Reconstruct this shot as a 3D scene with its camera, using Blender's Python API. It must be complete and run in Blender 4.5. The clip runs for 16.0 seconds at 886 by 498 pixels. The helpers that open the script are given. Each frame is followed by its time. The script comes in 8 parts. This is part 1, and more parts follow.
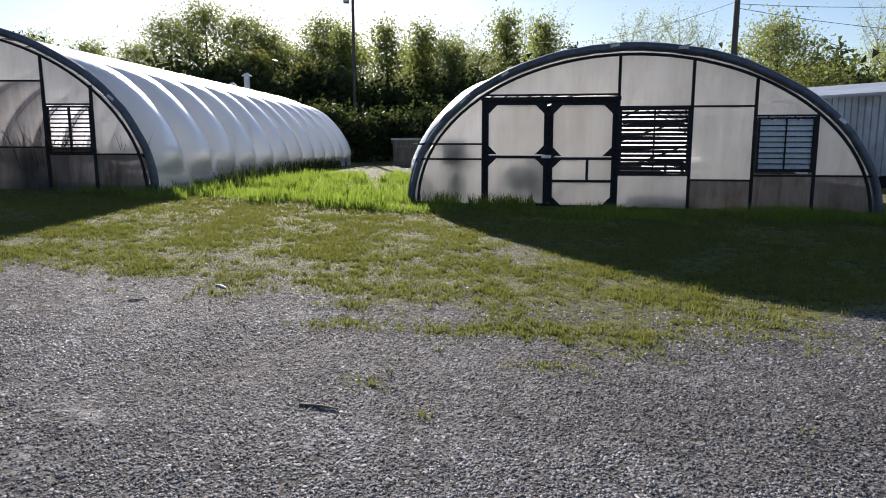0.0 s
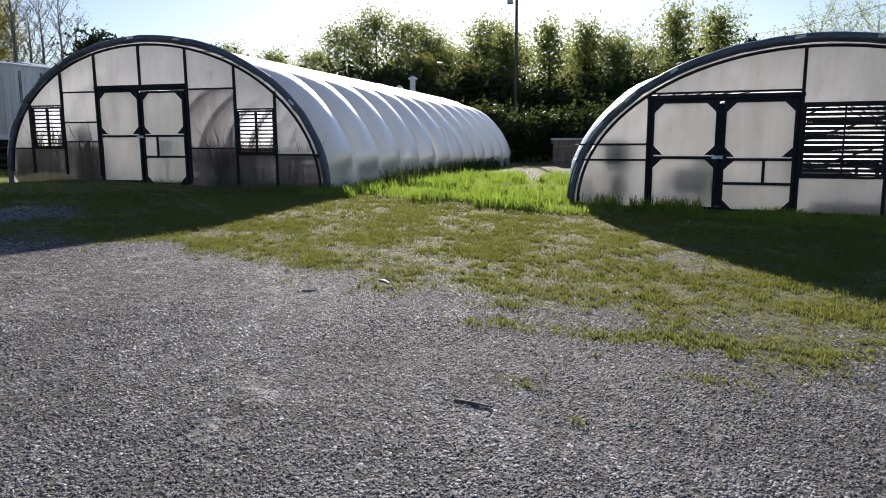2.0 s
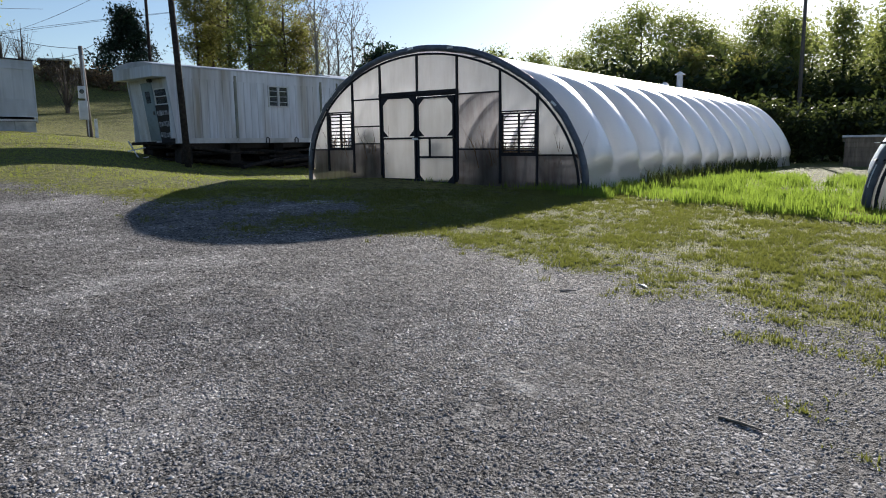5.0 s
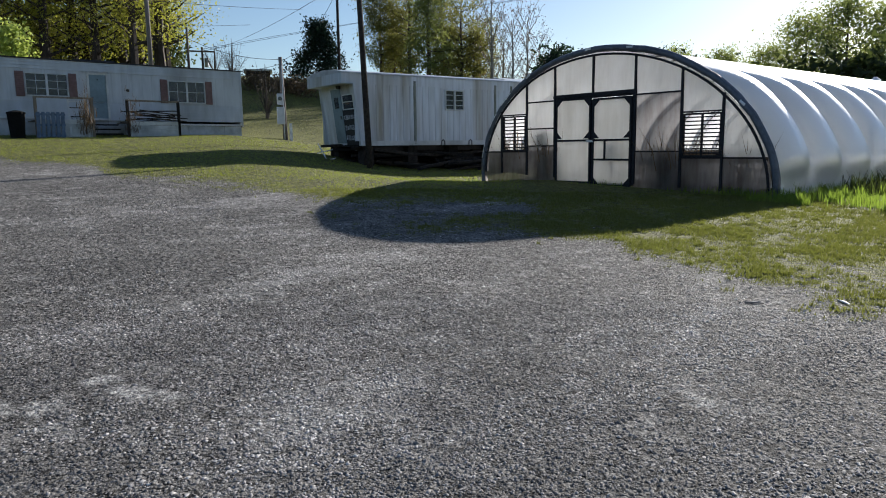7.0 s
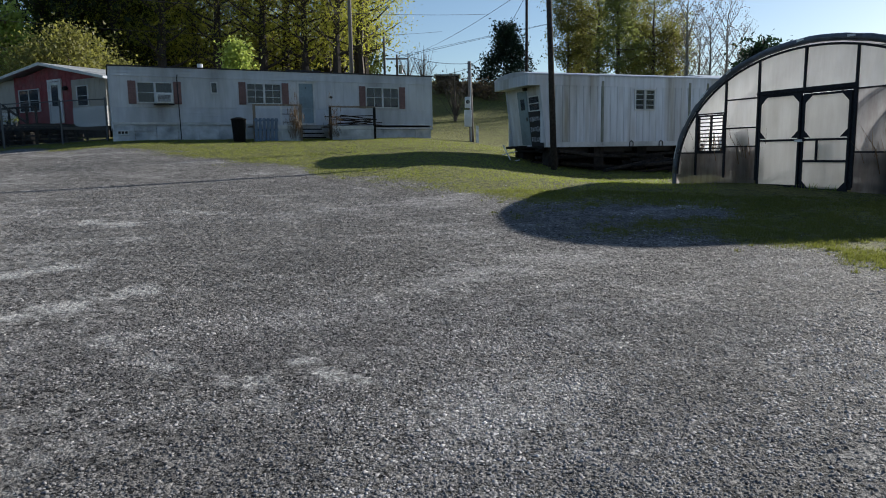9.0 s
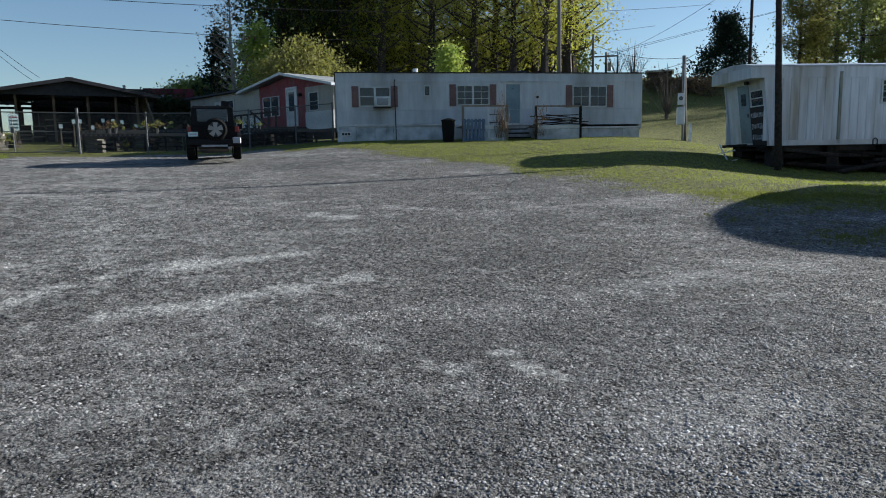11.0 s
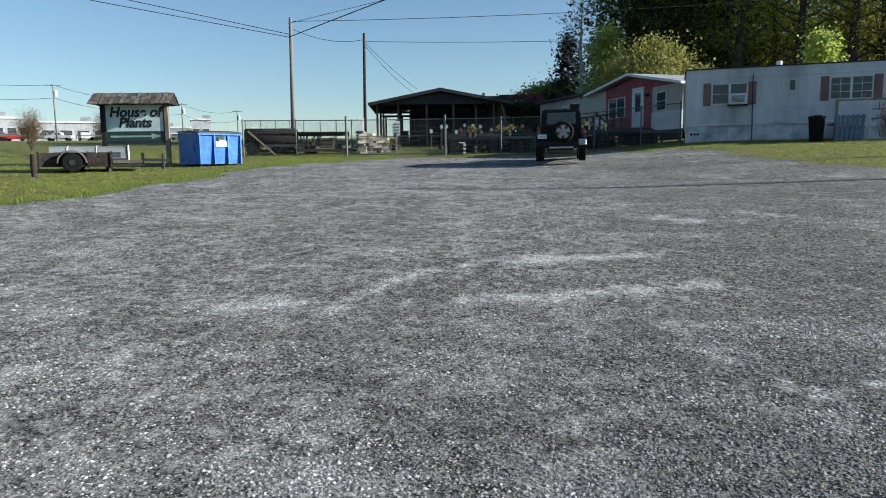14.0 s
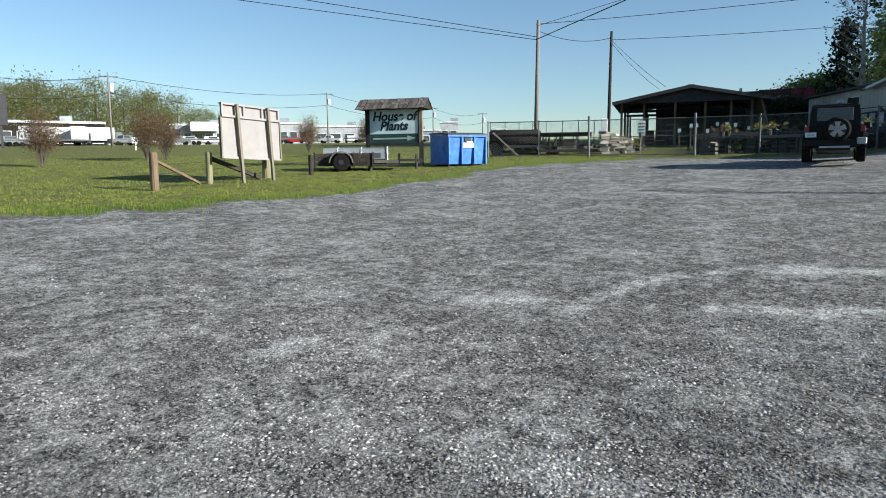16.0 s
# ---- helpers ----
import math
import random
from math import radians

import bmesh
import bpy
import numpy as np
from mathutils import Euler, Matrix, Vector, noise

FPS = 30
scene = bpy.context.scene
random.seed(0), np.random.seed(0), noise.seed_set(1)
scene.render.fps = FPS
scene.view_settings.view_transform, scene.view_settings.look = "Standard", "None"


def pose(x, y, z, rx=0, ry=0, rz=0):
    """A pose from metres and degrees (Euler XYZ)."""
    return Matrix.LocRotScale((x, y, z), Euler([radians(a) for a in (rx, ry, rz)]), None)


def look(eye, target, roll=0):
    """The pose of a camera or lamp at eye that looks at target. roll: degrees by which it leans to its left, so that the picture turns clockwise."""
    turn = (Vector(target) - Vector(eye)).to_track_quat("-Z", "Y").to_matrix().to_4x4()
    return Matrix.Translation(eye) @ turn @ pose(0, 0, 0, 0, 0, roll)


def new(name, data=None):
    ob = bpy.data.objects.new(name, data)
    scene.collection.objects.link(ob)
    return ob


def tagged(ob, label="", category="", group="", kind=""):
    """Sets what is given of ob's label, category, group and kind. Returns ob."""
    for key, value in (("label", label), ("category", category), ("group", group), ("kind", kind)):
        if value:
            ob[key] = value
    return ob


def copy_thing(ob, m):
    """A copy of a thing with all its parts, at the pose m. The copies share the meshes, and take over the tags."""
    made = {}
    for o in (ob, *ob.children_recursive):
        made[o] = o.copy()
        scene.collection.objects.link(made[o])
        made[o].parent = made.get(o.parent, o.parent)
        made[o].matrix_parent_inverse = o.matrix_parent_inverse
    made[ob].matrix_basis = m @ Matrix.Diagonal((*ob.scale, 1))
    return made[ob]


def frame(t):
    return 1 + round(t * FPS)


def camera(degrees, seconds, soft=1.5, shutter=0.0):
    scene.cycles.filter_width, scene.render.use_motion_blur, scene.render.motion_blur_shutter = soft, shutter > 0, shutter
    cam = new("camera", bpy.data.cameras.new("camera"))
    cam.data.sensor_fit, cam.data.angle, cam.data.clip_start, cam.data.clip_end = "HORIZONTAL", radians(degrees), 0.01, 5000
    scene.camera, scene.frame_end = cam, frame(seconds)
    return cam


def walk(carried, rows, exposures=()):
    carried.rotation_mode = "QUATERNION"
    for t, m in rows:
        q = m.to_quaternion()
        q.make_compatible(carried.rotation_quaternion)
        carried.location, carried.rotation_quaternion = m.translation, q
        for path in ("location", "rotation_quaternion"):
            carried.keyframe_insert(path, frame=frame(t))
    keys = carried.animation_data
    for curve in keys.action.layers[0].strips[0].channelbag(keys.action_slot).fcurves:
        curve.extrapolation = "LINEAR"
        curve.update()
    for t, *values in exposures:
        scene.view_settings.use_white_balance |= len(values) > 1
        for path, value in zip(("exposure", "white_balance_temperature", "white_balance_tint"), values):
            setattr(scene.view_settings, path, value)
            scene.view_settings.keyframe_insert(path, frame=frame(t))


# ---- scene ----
cam = camera(65.45, 16.0, soft=1.0)
PATH = [
    (0, -0.000, 0.000, 1.600, 0.00, -8.88, 0.00), (0.5, -0.007, 0.012, 1.597, 3.20, -8.85, 0.07),
    (1, -0.004, -0.002, 1.603, 6.43, -8.87, 0.14), (1.5, -0.004, -0.010, 1.609, 9.70, -8.88, 0.15),
    (2, -0.012, -0.026, 1.616, 13.03, -8.87, 0.23), (2.5, -0.007, -0.048, 1.622, 16.54, -8.86, 0.31),
    (3, -0.012, -0.067, 1.628, 20.06, -8.87, 0.41), (3.5, -0.012, -0.091, 1.627, 23.56, -8.84, 0.47),
    (4, -0.023, -0.093, 1.637, 26.94, -8.85, 0.61), (6.5, -0.052, -0.158, 1.634, 44.53, -8.43, 0.70),
    (7, -0.054, -0.178, 1.637, 47.94, -8.37, 0.76), (7.5, -0.061, -0.193, 1.636, 51.62, -8.31, 0.80),
    (8, -0.077, -0.201, 1.633, 55.30, -8.21, 0.88), (8.5, -0.081, -0.204, 1.628, 59.11, -8.10, 0.96),
    (9, -0.086, -0.211, 1.620, 62.94, -7.98, 0.94), (11.5, -0.024, -0.248, 1.598, 84.16, -7.59, 1.00),
    (12, -0.002, -0.260, 1.603, 88.77, -7.46, 0.96), (12.5, 0.010, -0.285, 1.594, 93.20, -7.38, 0.94),
    (13, 0.029, -0.308, 1.594, 97.81, -7.29, 0.89), (13.5, 0.038, -0.338, 1.595, 102.33, -7.22, 0.82),
    (14, 0.052, -0.352, 1.597, 107.11, -7.13, 0.86), (14.5, 0.064, -0.355, 1.590, 111.91, -7.04, 0.81),
    (15, 0.075, -0.357, 1.593, 116.77, -6.96, 0.76), (15.5, 0.116, -0.371, 1.595, 121.63, -6.89, 0.67),
    (16, 0.133, -0.387, 1.590, 126.68, -6.82, 0.60)]
walk(cam, [(t, pose(x, y, z, 90 + tilt, lean, turn)) for t, x, y, z, turn, tilt, lean in PATH],
     [(0, 0.93, 6300, 17), (4, 0.92, 6250, 15), (7, 0.84, 6200, 11), (9, 0.76, 6150, 10), (12, 0.97, 5950, 6), (16, 1.18, 6000, 5)])

# ---- light ----
SUN_TURN, SUN_HEIGHT = 12.0, 20.7       # degrees left of straight ahead, above the horizon
world = bpy.data.worlds.new("sky")
scene.world = world
world.use_nodes = True
wn = world.node_tree
wn.nodes.clear()
sky = wn.nodes.new("ShaderNodeTexSky")
sky.sky_type = "NISHITA"
sky.sun_disc = False
sky.sun_elevation = radians(SUN_HEIGHT)
sky.sun_rotation = radians(-SUN_TURN)
sky.air_density, sky.dust_density, sky.ozone_density = 1.0, 0.35, 2.3
back = wn.nodes.new("ShaderNodeBackground")
back.inputs["Strength"].default_value = 0.063
wout = wn.nodes.new("ShaderNodeOutputWorld")
wn.links.new(sky.outputs[0], back.inputs["Color"])
wn.links.new(back.outputs[0], wout.inputs["Surface"])
sun = new("sun", bpy.data.lights.new("sun", "SUN"))
sun.data.energy, sun.data.angle, sun.data.color = 5.0, radians(0.6), (1.0, 0.93, 0.82)
sun.matrix_world = look((0, 0, 0), (math.sin(radians(SUN_TURN)), -math.cos(radians(SUN_TURN)), -math.tan(radians(SUN_HEIGHT))))
sun.location = (-20, 60, 40)


# ---- materials ----
def material(name, color, rough=0.7, metal=0.0, spread=0.25, grain=8.0, stain=0.8, stain_color=None, bump=0.2, bump_scale=60.0,
             specular=0.4, streak=False, per_object=0.0, per_island=0.0):
    """A surface with grain and stains at two scales, in metres of the thing itself."""
    m = bpy.data.materials.new(name)
    m.use_nodes = True
    nt = m.node_tree
    nt.nodes.clear()
    out = nt.nodes.new("ShaderNodeOutputMaterial")
    p = nt.nodes.new("ShaderNodeBsdfPrincipled")
    nt.links.new(p.outputs[0], out.inputs["Surface"])
    geo = nt.nodes.new("ShaderNodeTexCoord")
    coord = geo.outputs["Object"]
    if streak:
        mp = nt.nodes.new("ShaderNodeMapping")
        mp.inputs["Scale"].default_value = (1.0, 1.0, 0.12) if streak is True else streak
        nt.links.new(coord, mp.inputs["Vector"])
        coord = mp.outputs["Vector"]
    n1 = nt.nodes.new("ShaderNodeTexNoise")
    n1.inputs["Scale"].default_value, n1.inputs["Detail"].default_value = grain, 6.0
    n2 = nt.nodes.new("ShaderNodeTexNoise")
    n2.inputs["Scale"].default_value, n2.inputs["Detail"].default_value = stain, 4.0
    nt.links.new(coord, n1.inputs["Vector"])
    nt.links.new(coord, n2.inputs["Vector"])
    ramp1 = nt.nodes.new("ShaderNodeMapRange")
    ramp1.inputs["From Min"].default_value, ramp1.inputs["From Max"].default_value = 0.3, 0.7
    ramp1.inputs["To Min"].default_value, ramp1.inputs["To Max"].default_value = 1 - spread, 1 + spread
    nt.links.new(n1.outputs["Fac"], ramp1.inputs["Value"])
    mix = nt.nodes.new("ShaderNodeMix")
    mix.data_type = "RGBA"
    c = (*color, 1)
    sc = stain_color or tuple(v * 0.6 for v in color)
    mix.inputs["A"].default_value, mix.inputs["B"].default_value = c, (*sc, 1)
    ramp2 = nt.nodes.new("ShaderNodeMapRange")
    ramp2.inputs["From Min"].default_value, ramp2.inputs["From Max"].default_value = 0.45, 0.75
    nt.links.new(n2.outputs["Fac"], ramp2.inputs["Value"])
    nt.links.new(ramp2.outputs["Result"], mix.inputs["Factor"])
    mul = nt.nodes.new("ShaderNodeMix")
    mul.data_type, mul.blend_type = "RGBA", "MULTIPLY"
    mul.inputs["Factor"].default_value = 1.0
    nt.links.new(mix.outputs["Result"], mul.inputs["A"])
    nt.links.new(ramp1.outputs["Result"], mul.inputs["B"])
    last = mul.outputs["Result"]
    for amount, kind in ((per_object, "ShaderNodeObjectInfo"), (per_island, "ShaderNodeNewGeometry")):
        if amount:
            info = nt.nodes.new(kind)
            rr = nt.nodes.new("ShaderNodeMapRange")
            rr.inputs["To Min"].default_value, rr.inputs["To Max"].default_value = 1 - amount, 1 + amount
            nt.links.new(info.outputs["Random" if amount is per_object and kind == "ShaderNodeObjectInfo" else "Random Per Island"], rr.inputs["Value"])
            mo = nt.nodes.new("ShaderNodeMix")
            mo.data_type, mo.blend_type = "RGBA", "MULTIPLY"
            mo.inputs["Factor"].default_value = 1.0
            nt.links.new(last, mo.inputs["A"])
            nt.links.new(rr.outputs["Result"], mo.inputs["B"])
            last = mo.outputs["Result"]
    nt.links.new(last, p.inputs["Base Color"])
    p.inputs["Roughness"].default_value, p.inputs["Metallic"].default_value = rough, metal
    p.inputs["Specular IOR Level"].default_value = specular
    if bump:
        n3 = nt.nodes.new("ShaderNodeTexNoise")
        n3.inputs["Scale"].default_value, n3.inputs["Detail"].default_value = bump_scale, 5.0
        nt.links.new(coord, n3.inputs["Vector"])
        bp = nt.nodes.new("ShaderNodeBump")
        bp.inputs["Strength"].default_value, bp.inputs["Distance"].default_value = bump, 0.02
        nt.links.new(n3.outputs["Fac"], bp.inputs["Height"])
        nt.links.new(bp.outputs[0], p.inputs["Normal"])
    return m


def film(name, color, clear, gloss, rough, glow=0.75, stain=(0.5, 0.47, 0.4), dirt=0.35):
    """Greenhouse film: part of the light goes straight on, most is scattered through, a little is mirrored."""
    m = bpy.data.materials.new(name)
    m.use_nodes = True
    nt = m.node_tree
    nt.nodes.clear()
    out = nt.nodes.new("ShaderNodeOutputMaterial")
    tex = nt.nodes.new("ShaderNodeTexCoord")
    n1 = nt.nodes.new("ShaderNodeTexNoise")
    n1.inputs["Scale"].default_value, n1.inputs["Detail"].default_value = 1.6, 7.0
    nt.links.new(tex.outputs["Object"], n1.inputs["Vector"])
    mr = nt.nodes.new("ShaderNodeMapRange")
    mr.inputs["From Min"].default_value, mr.inputs["From Max"].default_value = 0.42, 0.78
    mr.inputs["To Max"].default_value = dirt
    mp = nt.nodes.new("ShaderNodeMapping")
    mp.inputs["Scale"].default_value = (5.0, 5.0, 0.7)
    nt.links.new(tex.outputs["Object"], mp.inputs["Vector"])
    n2 = nt.nodes.new("ShaderNodeTexNoise")
    n2.inputs["Scale"].default_value, n2.inputs["Detail"].default_value, n2.inputs["Roughness"].default_value = 1.0, 9.0, 0.65
    nt.links.new(mp.outputs[0], n2.inputs["Vector"])
    both = nt.nodes.new("ShaderNodeMath")
    both.operation = "MULTIPLY_ADD"
    both.inputs[1].default_value = 0.6
    half = nt.nodes.new("ShaderNodeMath")
    half.operation = "MULTIPLY"
    half.inputs[1].default_value = 0.45
    nt.links.new(n1.outputs["Fac"], half.inputs[0])
    nt.links.new(n2.outputs["Fac"], both.inputs[0])
    nt.links.new(half.outputs[0], both.inputs[2])
    nt.links.new(both.outputs[0], mr.inputs["Value"])
    mix = nt.nodes.new("ShaderNodeMix")
    mix.data_type = "RGBA"
    mix.inputs["A"].default_value, mix.inputs["B"].default_value = (*color, 1), (*stain, 1)
    nt.links.new(mr.outputs["Result"], mix.inputs["Factor"])
    diff = nt.nodes.new("ShaderNodeBsdfDiffuse")
    trl = nt.nodes.new("ShaderNodeBsdfTranslucent")
    clr = nt.nodes.new("ShaderNodeBsdfTransparent")
    gls = nt.nodes.new("ShaderNodeBsdfGlossy")
    gls.inputs["Roughness"].default_value = rough
    gls.inputs["Color"].default_value = (0.96, 0.96, 0.97, 1)
    clr.inputs["Color"].default_value = (*color, 1)
    for s in (diff, trl):
        nt.links.new(mix.outputs["Result"], s.inputs["Color"])
    a, b, c = (nt.nodes.new("ShaderNodeMixShader") for _ in range(3))
    a.inputs[0].default_value = glow
    nt.links.new(diff.outputs[0], a.inputs[1])
    nt.links.new(trl.outputs[0], a.inputs[2])
    b.inputs[0].default_value = clear
    nt.links.new(a.outputs[0], b.inputs[1])
    nt.links.new(clr.outputs[0], b.inputs[2])
    fr = nt.nodes.new("ShaderNodeLayerWeight")
    fr.inputs["Blend"].default_value = 0.5
    pw = nt.nodes.new("ShaderNodeMath")
    pw.operation = "POWER"
    pw.inputs[1].default_value = 1.6
    nt.links.new(fr.outputs["Facing"], pw.inputs[0])
    sc = nt.nodes.new("ShaderNodeMath")
    sc.operation = "MULTIPLY"
    sc.inputs[1].default_value = gloss
    nt.links.new(pw.outputs[0], sc.inputs[0])
    nt.links.new(sc.outputs[0], c.inputs[0])
    nt.links.new(b.outputs[0], c.inputs[1])
    nt.links.new(gls.outputs[0], c.inputs[2])
    bn = nt.nodes.new("ShaderNodeTexNoise")
    bn.inputs["Scale"].default_value, bn.inputs["Detail"].default_value = 5.0, 4.0
    nt.links.new(tex.outputs["Object"], bn.inputs["Vector"])
    bp = nt.nodes.new("ShaderNodeBump")
    bp.inputs["Strength"].default_value, bp.inputs["Distance"].default_value = 0.35, 0.03
    nt.links.new(bn.outputs["Fac"], bp.inputs["Height"])
    for s in (diff, trl, gls):
        nt.links.new(bp.outputs[0], s.inputs["Normal"])
    nt.links.new(c.outputs[0], out.inputs["Surface"])
    return m


def leaf_material(name, color, other, through_color):
    m = bpy.data.materials.new(name)
    m.use_nodes = True
    nt = m.node_tree
    nt.nodes.clear()
    out = nt.nodes.new("ShaderNodeOutputMaterial")
    geo = nt.nodes.new("ShaderNodeNewGeometry")
    info = nt.nodes.new("ShaderNodeObjectInfo")
    mix = nt.nodes.new("ShaderNodeMix")
    mix.data_type = "RGBA"
    mix.inputs["A"].default_value, mix.inputs["B"].default_value = (*color, 1), (*other, 1)
    nt.links.new(geo.outputs["Random Per Island"], mix.inputs["Factor"])
    vary = nt.nodes.new("ShaderNodeMapRange")
    vary.inputs["To Min"].default_value, vary.inputs["To Max"].default_value = 0.75, 1.25
    nt.links.new(info.outputs["Random"], vary.inputs["Value"])
    mul = nt.nodes.new("ShaderNodeMix")
    mul.data_type, mul.blend_type = "RGBA", "MULTIPLY"
    mul.inputs["Factor"].default_value = 1.0
    nt.links.new(mix.outputs["Result"], mul.inputs["A"])
    nt.links.new(vary.outputs["Result"], mul.inputs["B"])
    p = nt.nodes.new("ShaderNodeBsdfPrincipled")
    p.inputs["Roughness"].default_value = 0.55
    p.inputs["Specular IOR Level"].default_value = 0.3
    nt.links.new(mul.outputs["Result"], p.inputs["Base Color"])
    trl = nt.nodes.new("ShaderNodeBsdfTranslucent")
    trl.inputs["Color"].default_value = (*through_color, 1)
    sh = nt.nodes.new("ShaderNodeMixShader")
    sh.inputs[0].default_value = 0.45
    nt.links.new(p.outputs[0], sh.inputs[1])
    nt.links.new(trl.outputs[0], sh.inputs[2])
    nt.links.new(sh.outputs[0], out.inputs["Surface"])
    return m


def glass_material(name, color, rough=0.05, clear=0.25):
    m = bpy.data.materials.new(name)
    m.use_nodes = True
    nt = m.node_tree
    nt.nodes.clear()
    out = nt.nodes.new("ShaderNodeOutputMaterial")
    p = nt.nodes.new("ShaderNodeBsdfPrincipled")
    p.inputs["Base Color"].default_value = (*color, 1)
    p.inputs["Roughness"].default_value = rough
    t = nt.nodes.new("ShaderNodeBsdfTransparent")
    t.inputs["Color"].default_value = (0.8, 0.85, 0.9, 1)
    mx = nt.nodes.new("ShaderNodeMixShader")
    mx.inputs[0].default_value = clear
    nt.links.new(p.outputs[0], mx.inputs[1])
    nt.links.new(t.outputs[0], mx.inputs[2])
    nt.links.new(mx.outputs[0], out.inputs["Surface"])
    return m


M_BOARDGREY = material("grey_bench_boards", (0.12, 0.108, 0.092), 0.85, spread=0.3, bump=0.3, per_object=0.2)
M_FILM = film("greenhouse_film", (0.97, 0.98, 0.995), 0.04, 1.0, 0.42, 0.6, dirt=0.04)
M_PANEL = film("front_film", (0.96, 0.95, 0.92), 0.1, 0.2, 0.25, 0.9, dirt=0.4)
M_PANEL_DIRTY = film("front_film_dirty", (0.4, 0.385, 0.38), 0.4, 0.25, 0.3, 0.75, stain=(0.1, 0.06, 0.045), dirt=0.95)
M_BATTEN = material("black_batten", (0.026, 0.026, 0.031), 0.8, spread=0.4, grain=25, bump=0.15, specular=0.2)
M_HOOP = material("grey_film_edge", (0.1, 0.11, 0.14), 0.45, spread=0.25, grain=10, bump=0.3, bump_scale=20, specular=0.5)
M_FLOOR_REFLECTOR = material("pale_floor_reflector", (0.62, 0.61, 0.58), 0.9, spread=0.15, grain=3, bump=0.2)
M_CLIP = material("white_tape", (0.75, 0.76, 0.78), 0.4, bump=0.05)
M_STEEL = material("galvanised_steel", (0.11, 0.115, 0.12), 0.55, 0.3, spread=0.15, grain=20, bump=0.05)
M_LOUVRE = material("louvre_slat", (0.36, 0.38, 0.42), 0.4, 0.6, spread=0.2, grain=15, bump=0.05)
M_LOUVRE_PALE = material("pale_louvre_slat", (0.62, 0.65, 0.7), 0.5, 0.0, spread=0.1, grain=15, bump=0.05)
M_DARK = material("dark_iron", (0.02, 0.02, 0.022), 0.6, spread=0.3, bump=0.1)
M_SIDING = material("white_siding", (0.5, 0.52, 0.55), 0.5, spread=0.12, grain=4, stain=0.7, stain_color=(0.3, 0.3, 0.3), bump=0.06, streak=(1, 1, 0.25))
M_SIDING_C = material("ribbed_white_metal", (0.54, 0.57, 0.62), 0.45, spread=0.18, grain=7, stain=1.6, stain_color=(0.3, 0.27, 0.22), bump=0.05, streak=(1, 1, 0.1))
M_MOSSY = material("mossy_seam", (0.2, 0.21, 0.18), 0.7, spread=0.4, grain=8, stain=3.0, stain_color=(0.09, 0.1, 0.06), streak=(1, 1, 0.2))
M_TRIM = material("white_trim", (0.56, 0.57, 0.57), 0.5, spread=0.1, bump=0.05)
M_SHUTTER = material("faded_red_shutter", (0.19, 0.11, 0.1), 0.7, spread=0.2, grain=12, bump=0.1)
M_DOORBLUE = material("grey_blue_door", (0.2, 0.27, 0.31), 0.5, spread=0.1, bump=0.05)
M_SKIRT = material("weathered_skirting", (0.5, 0.52, 0.54), 0.6, spread=0.2, grain=3, stain=1.2, stain_color=(0.22, 0.24, 0.25), bump=0.15)
M_GLASS = glass_material("window_glass", (0.05, 0.06, 0.07), 0.06, 0.15)
M_ROOFDARK = material("dark_roof", (0.028, 0.027, 0.033), 0.7, spread=0.3, grain=6)
M_ROOFGREY = material("grey_metal_roof", (0.5, 0.52, 0.55), 0.4, 0.3, spread=0.1, grain=4)
M_WOOD = material("weathered_wood", (0.2, 0.16, 0.12), 0.85, spread=0.35, grain=9, stain=1.5, bump=0.4, streak=(1, 1, 0.15), per_object=0.2)
M_POLE = material("pole_wood", (0.11, 0.09, 0.078), 0.85, spread=0.35, grain=14, stain=1.0, bump=0.4, streak=(1, 1, 0.05))
M_POLE_PALE = material("pale_pole_wood", (0.17, 0.15, 0.138), 0.85, spread=0.3, grain=14, stain=1.0, bump=0.4, streak=(1, 1, 0.05))
M_POST = material("weathered_post", (0.13, 0.09, 0.058), 0.9, spread=0.4, grain=12, bump=0.5, streak=(1, 1, 0.12))
# Also the colour of fillers that carry deep shade under and inside things.
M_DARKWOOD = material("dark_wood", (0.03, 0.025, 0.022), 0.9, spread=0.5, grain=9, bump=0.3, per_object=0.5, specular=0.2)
M_REDPAINT = material("faded_red_paint", (0.2, 0.035, 0.042), 0.7, spread=0.25, grain=5, stain=1.5, stain_color=(0.2, 0.08, 0.08), bump=0.1)
M_BEIGE = material("beige_siding", (0.36, 0.34, 0.3), 0.6, spread=0.08, grain=4, bump=0.06, streak=(1, 1, 0.2))
M_BLUE = material("blue_steel_paint", (0.025, 0.13, 0.47), 0.5, spread=0.2, grain=5, stain=1.3, stain_color=(0.06, 0.2, 0.5), bump=0.08)
M_BLUEDARK = material("dark_plastic_lid", (0.03, 0.035, 0.05), 0.5, bump=0.05)
M_CARBLACK = material("black_car_paint", (0.006, 0.007, 0.012), 0.25, spread=0.1, bump=0.0, specular=0.12)
M_CARTOP = material("black_soft_top", (0.008, 0.008, 0.009), 0.6, bump=0.1, specular=0.2)
M_RUBBER = material("rubber", (0.008, 0.008, 0.008), 0.9, bump=0.1, specular=0.15)
M_ALLOY = material("alloy_wheel", (0.3, 0.29, 0.28), 0.45, 0.4, spread=0.1, bump=0.02)
M_REDLENS = material("red_lens", (0.14, 0.012, 0.012), 0.2, bump=0)
M_SIGNWHITE = material("sign_white", (0.56, 0.68, 0.7), 0.5, spread=0.06, grain=3, bump=0.03)
M_SIGNGREEN = material("sign_green", (0.02, 0.055, 0.05), 0.5, spread=0.15, bump=0.03)
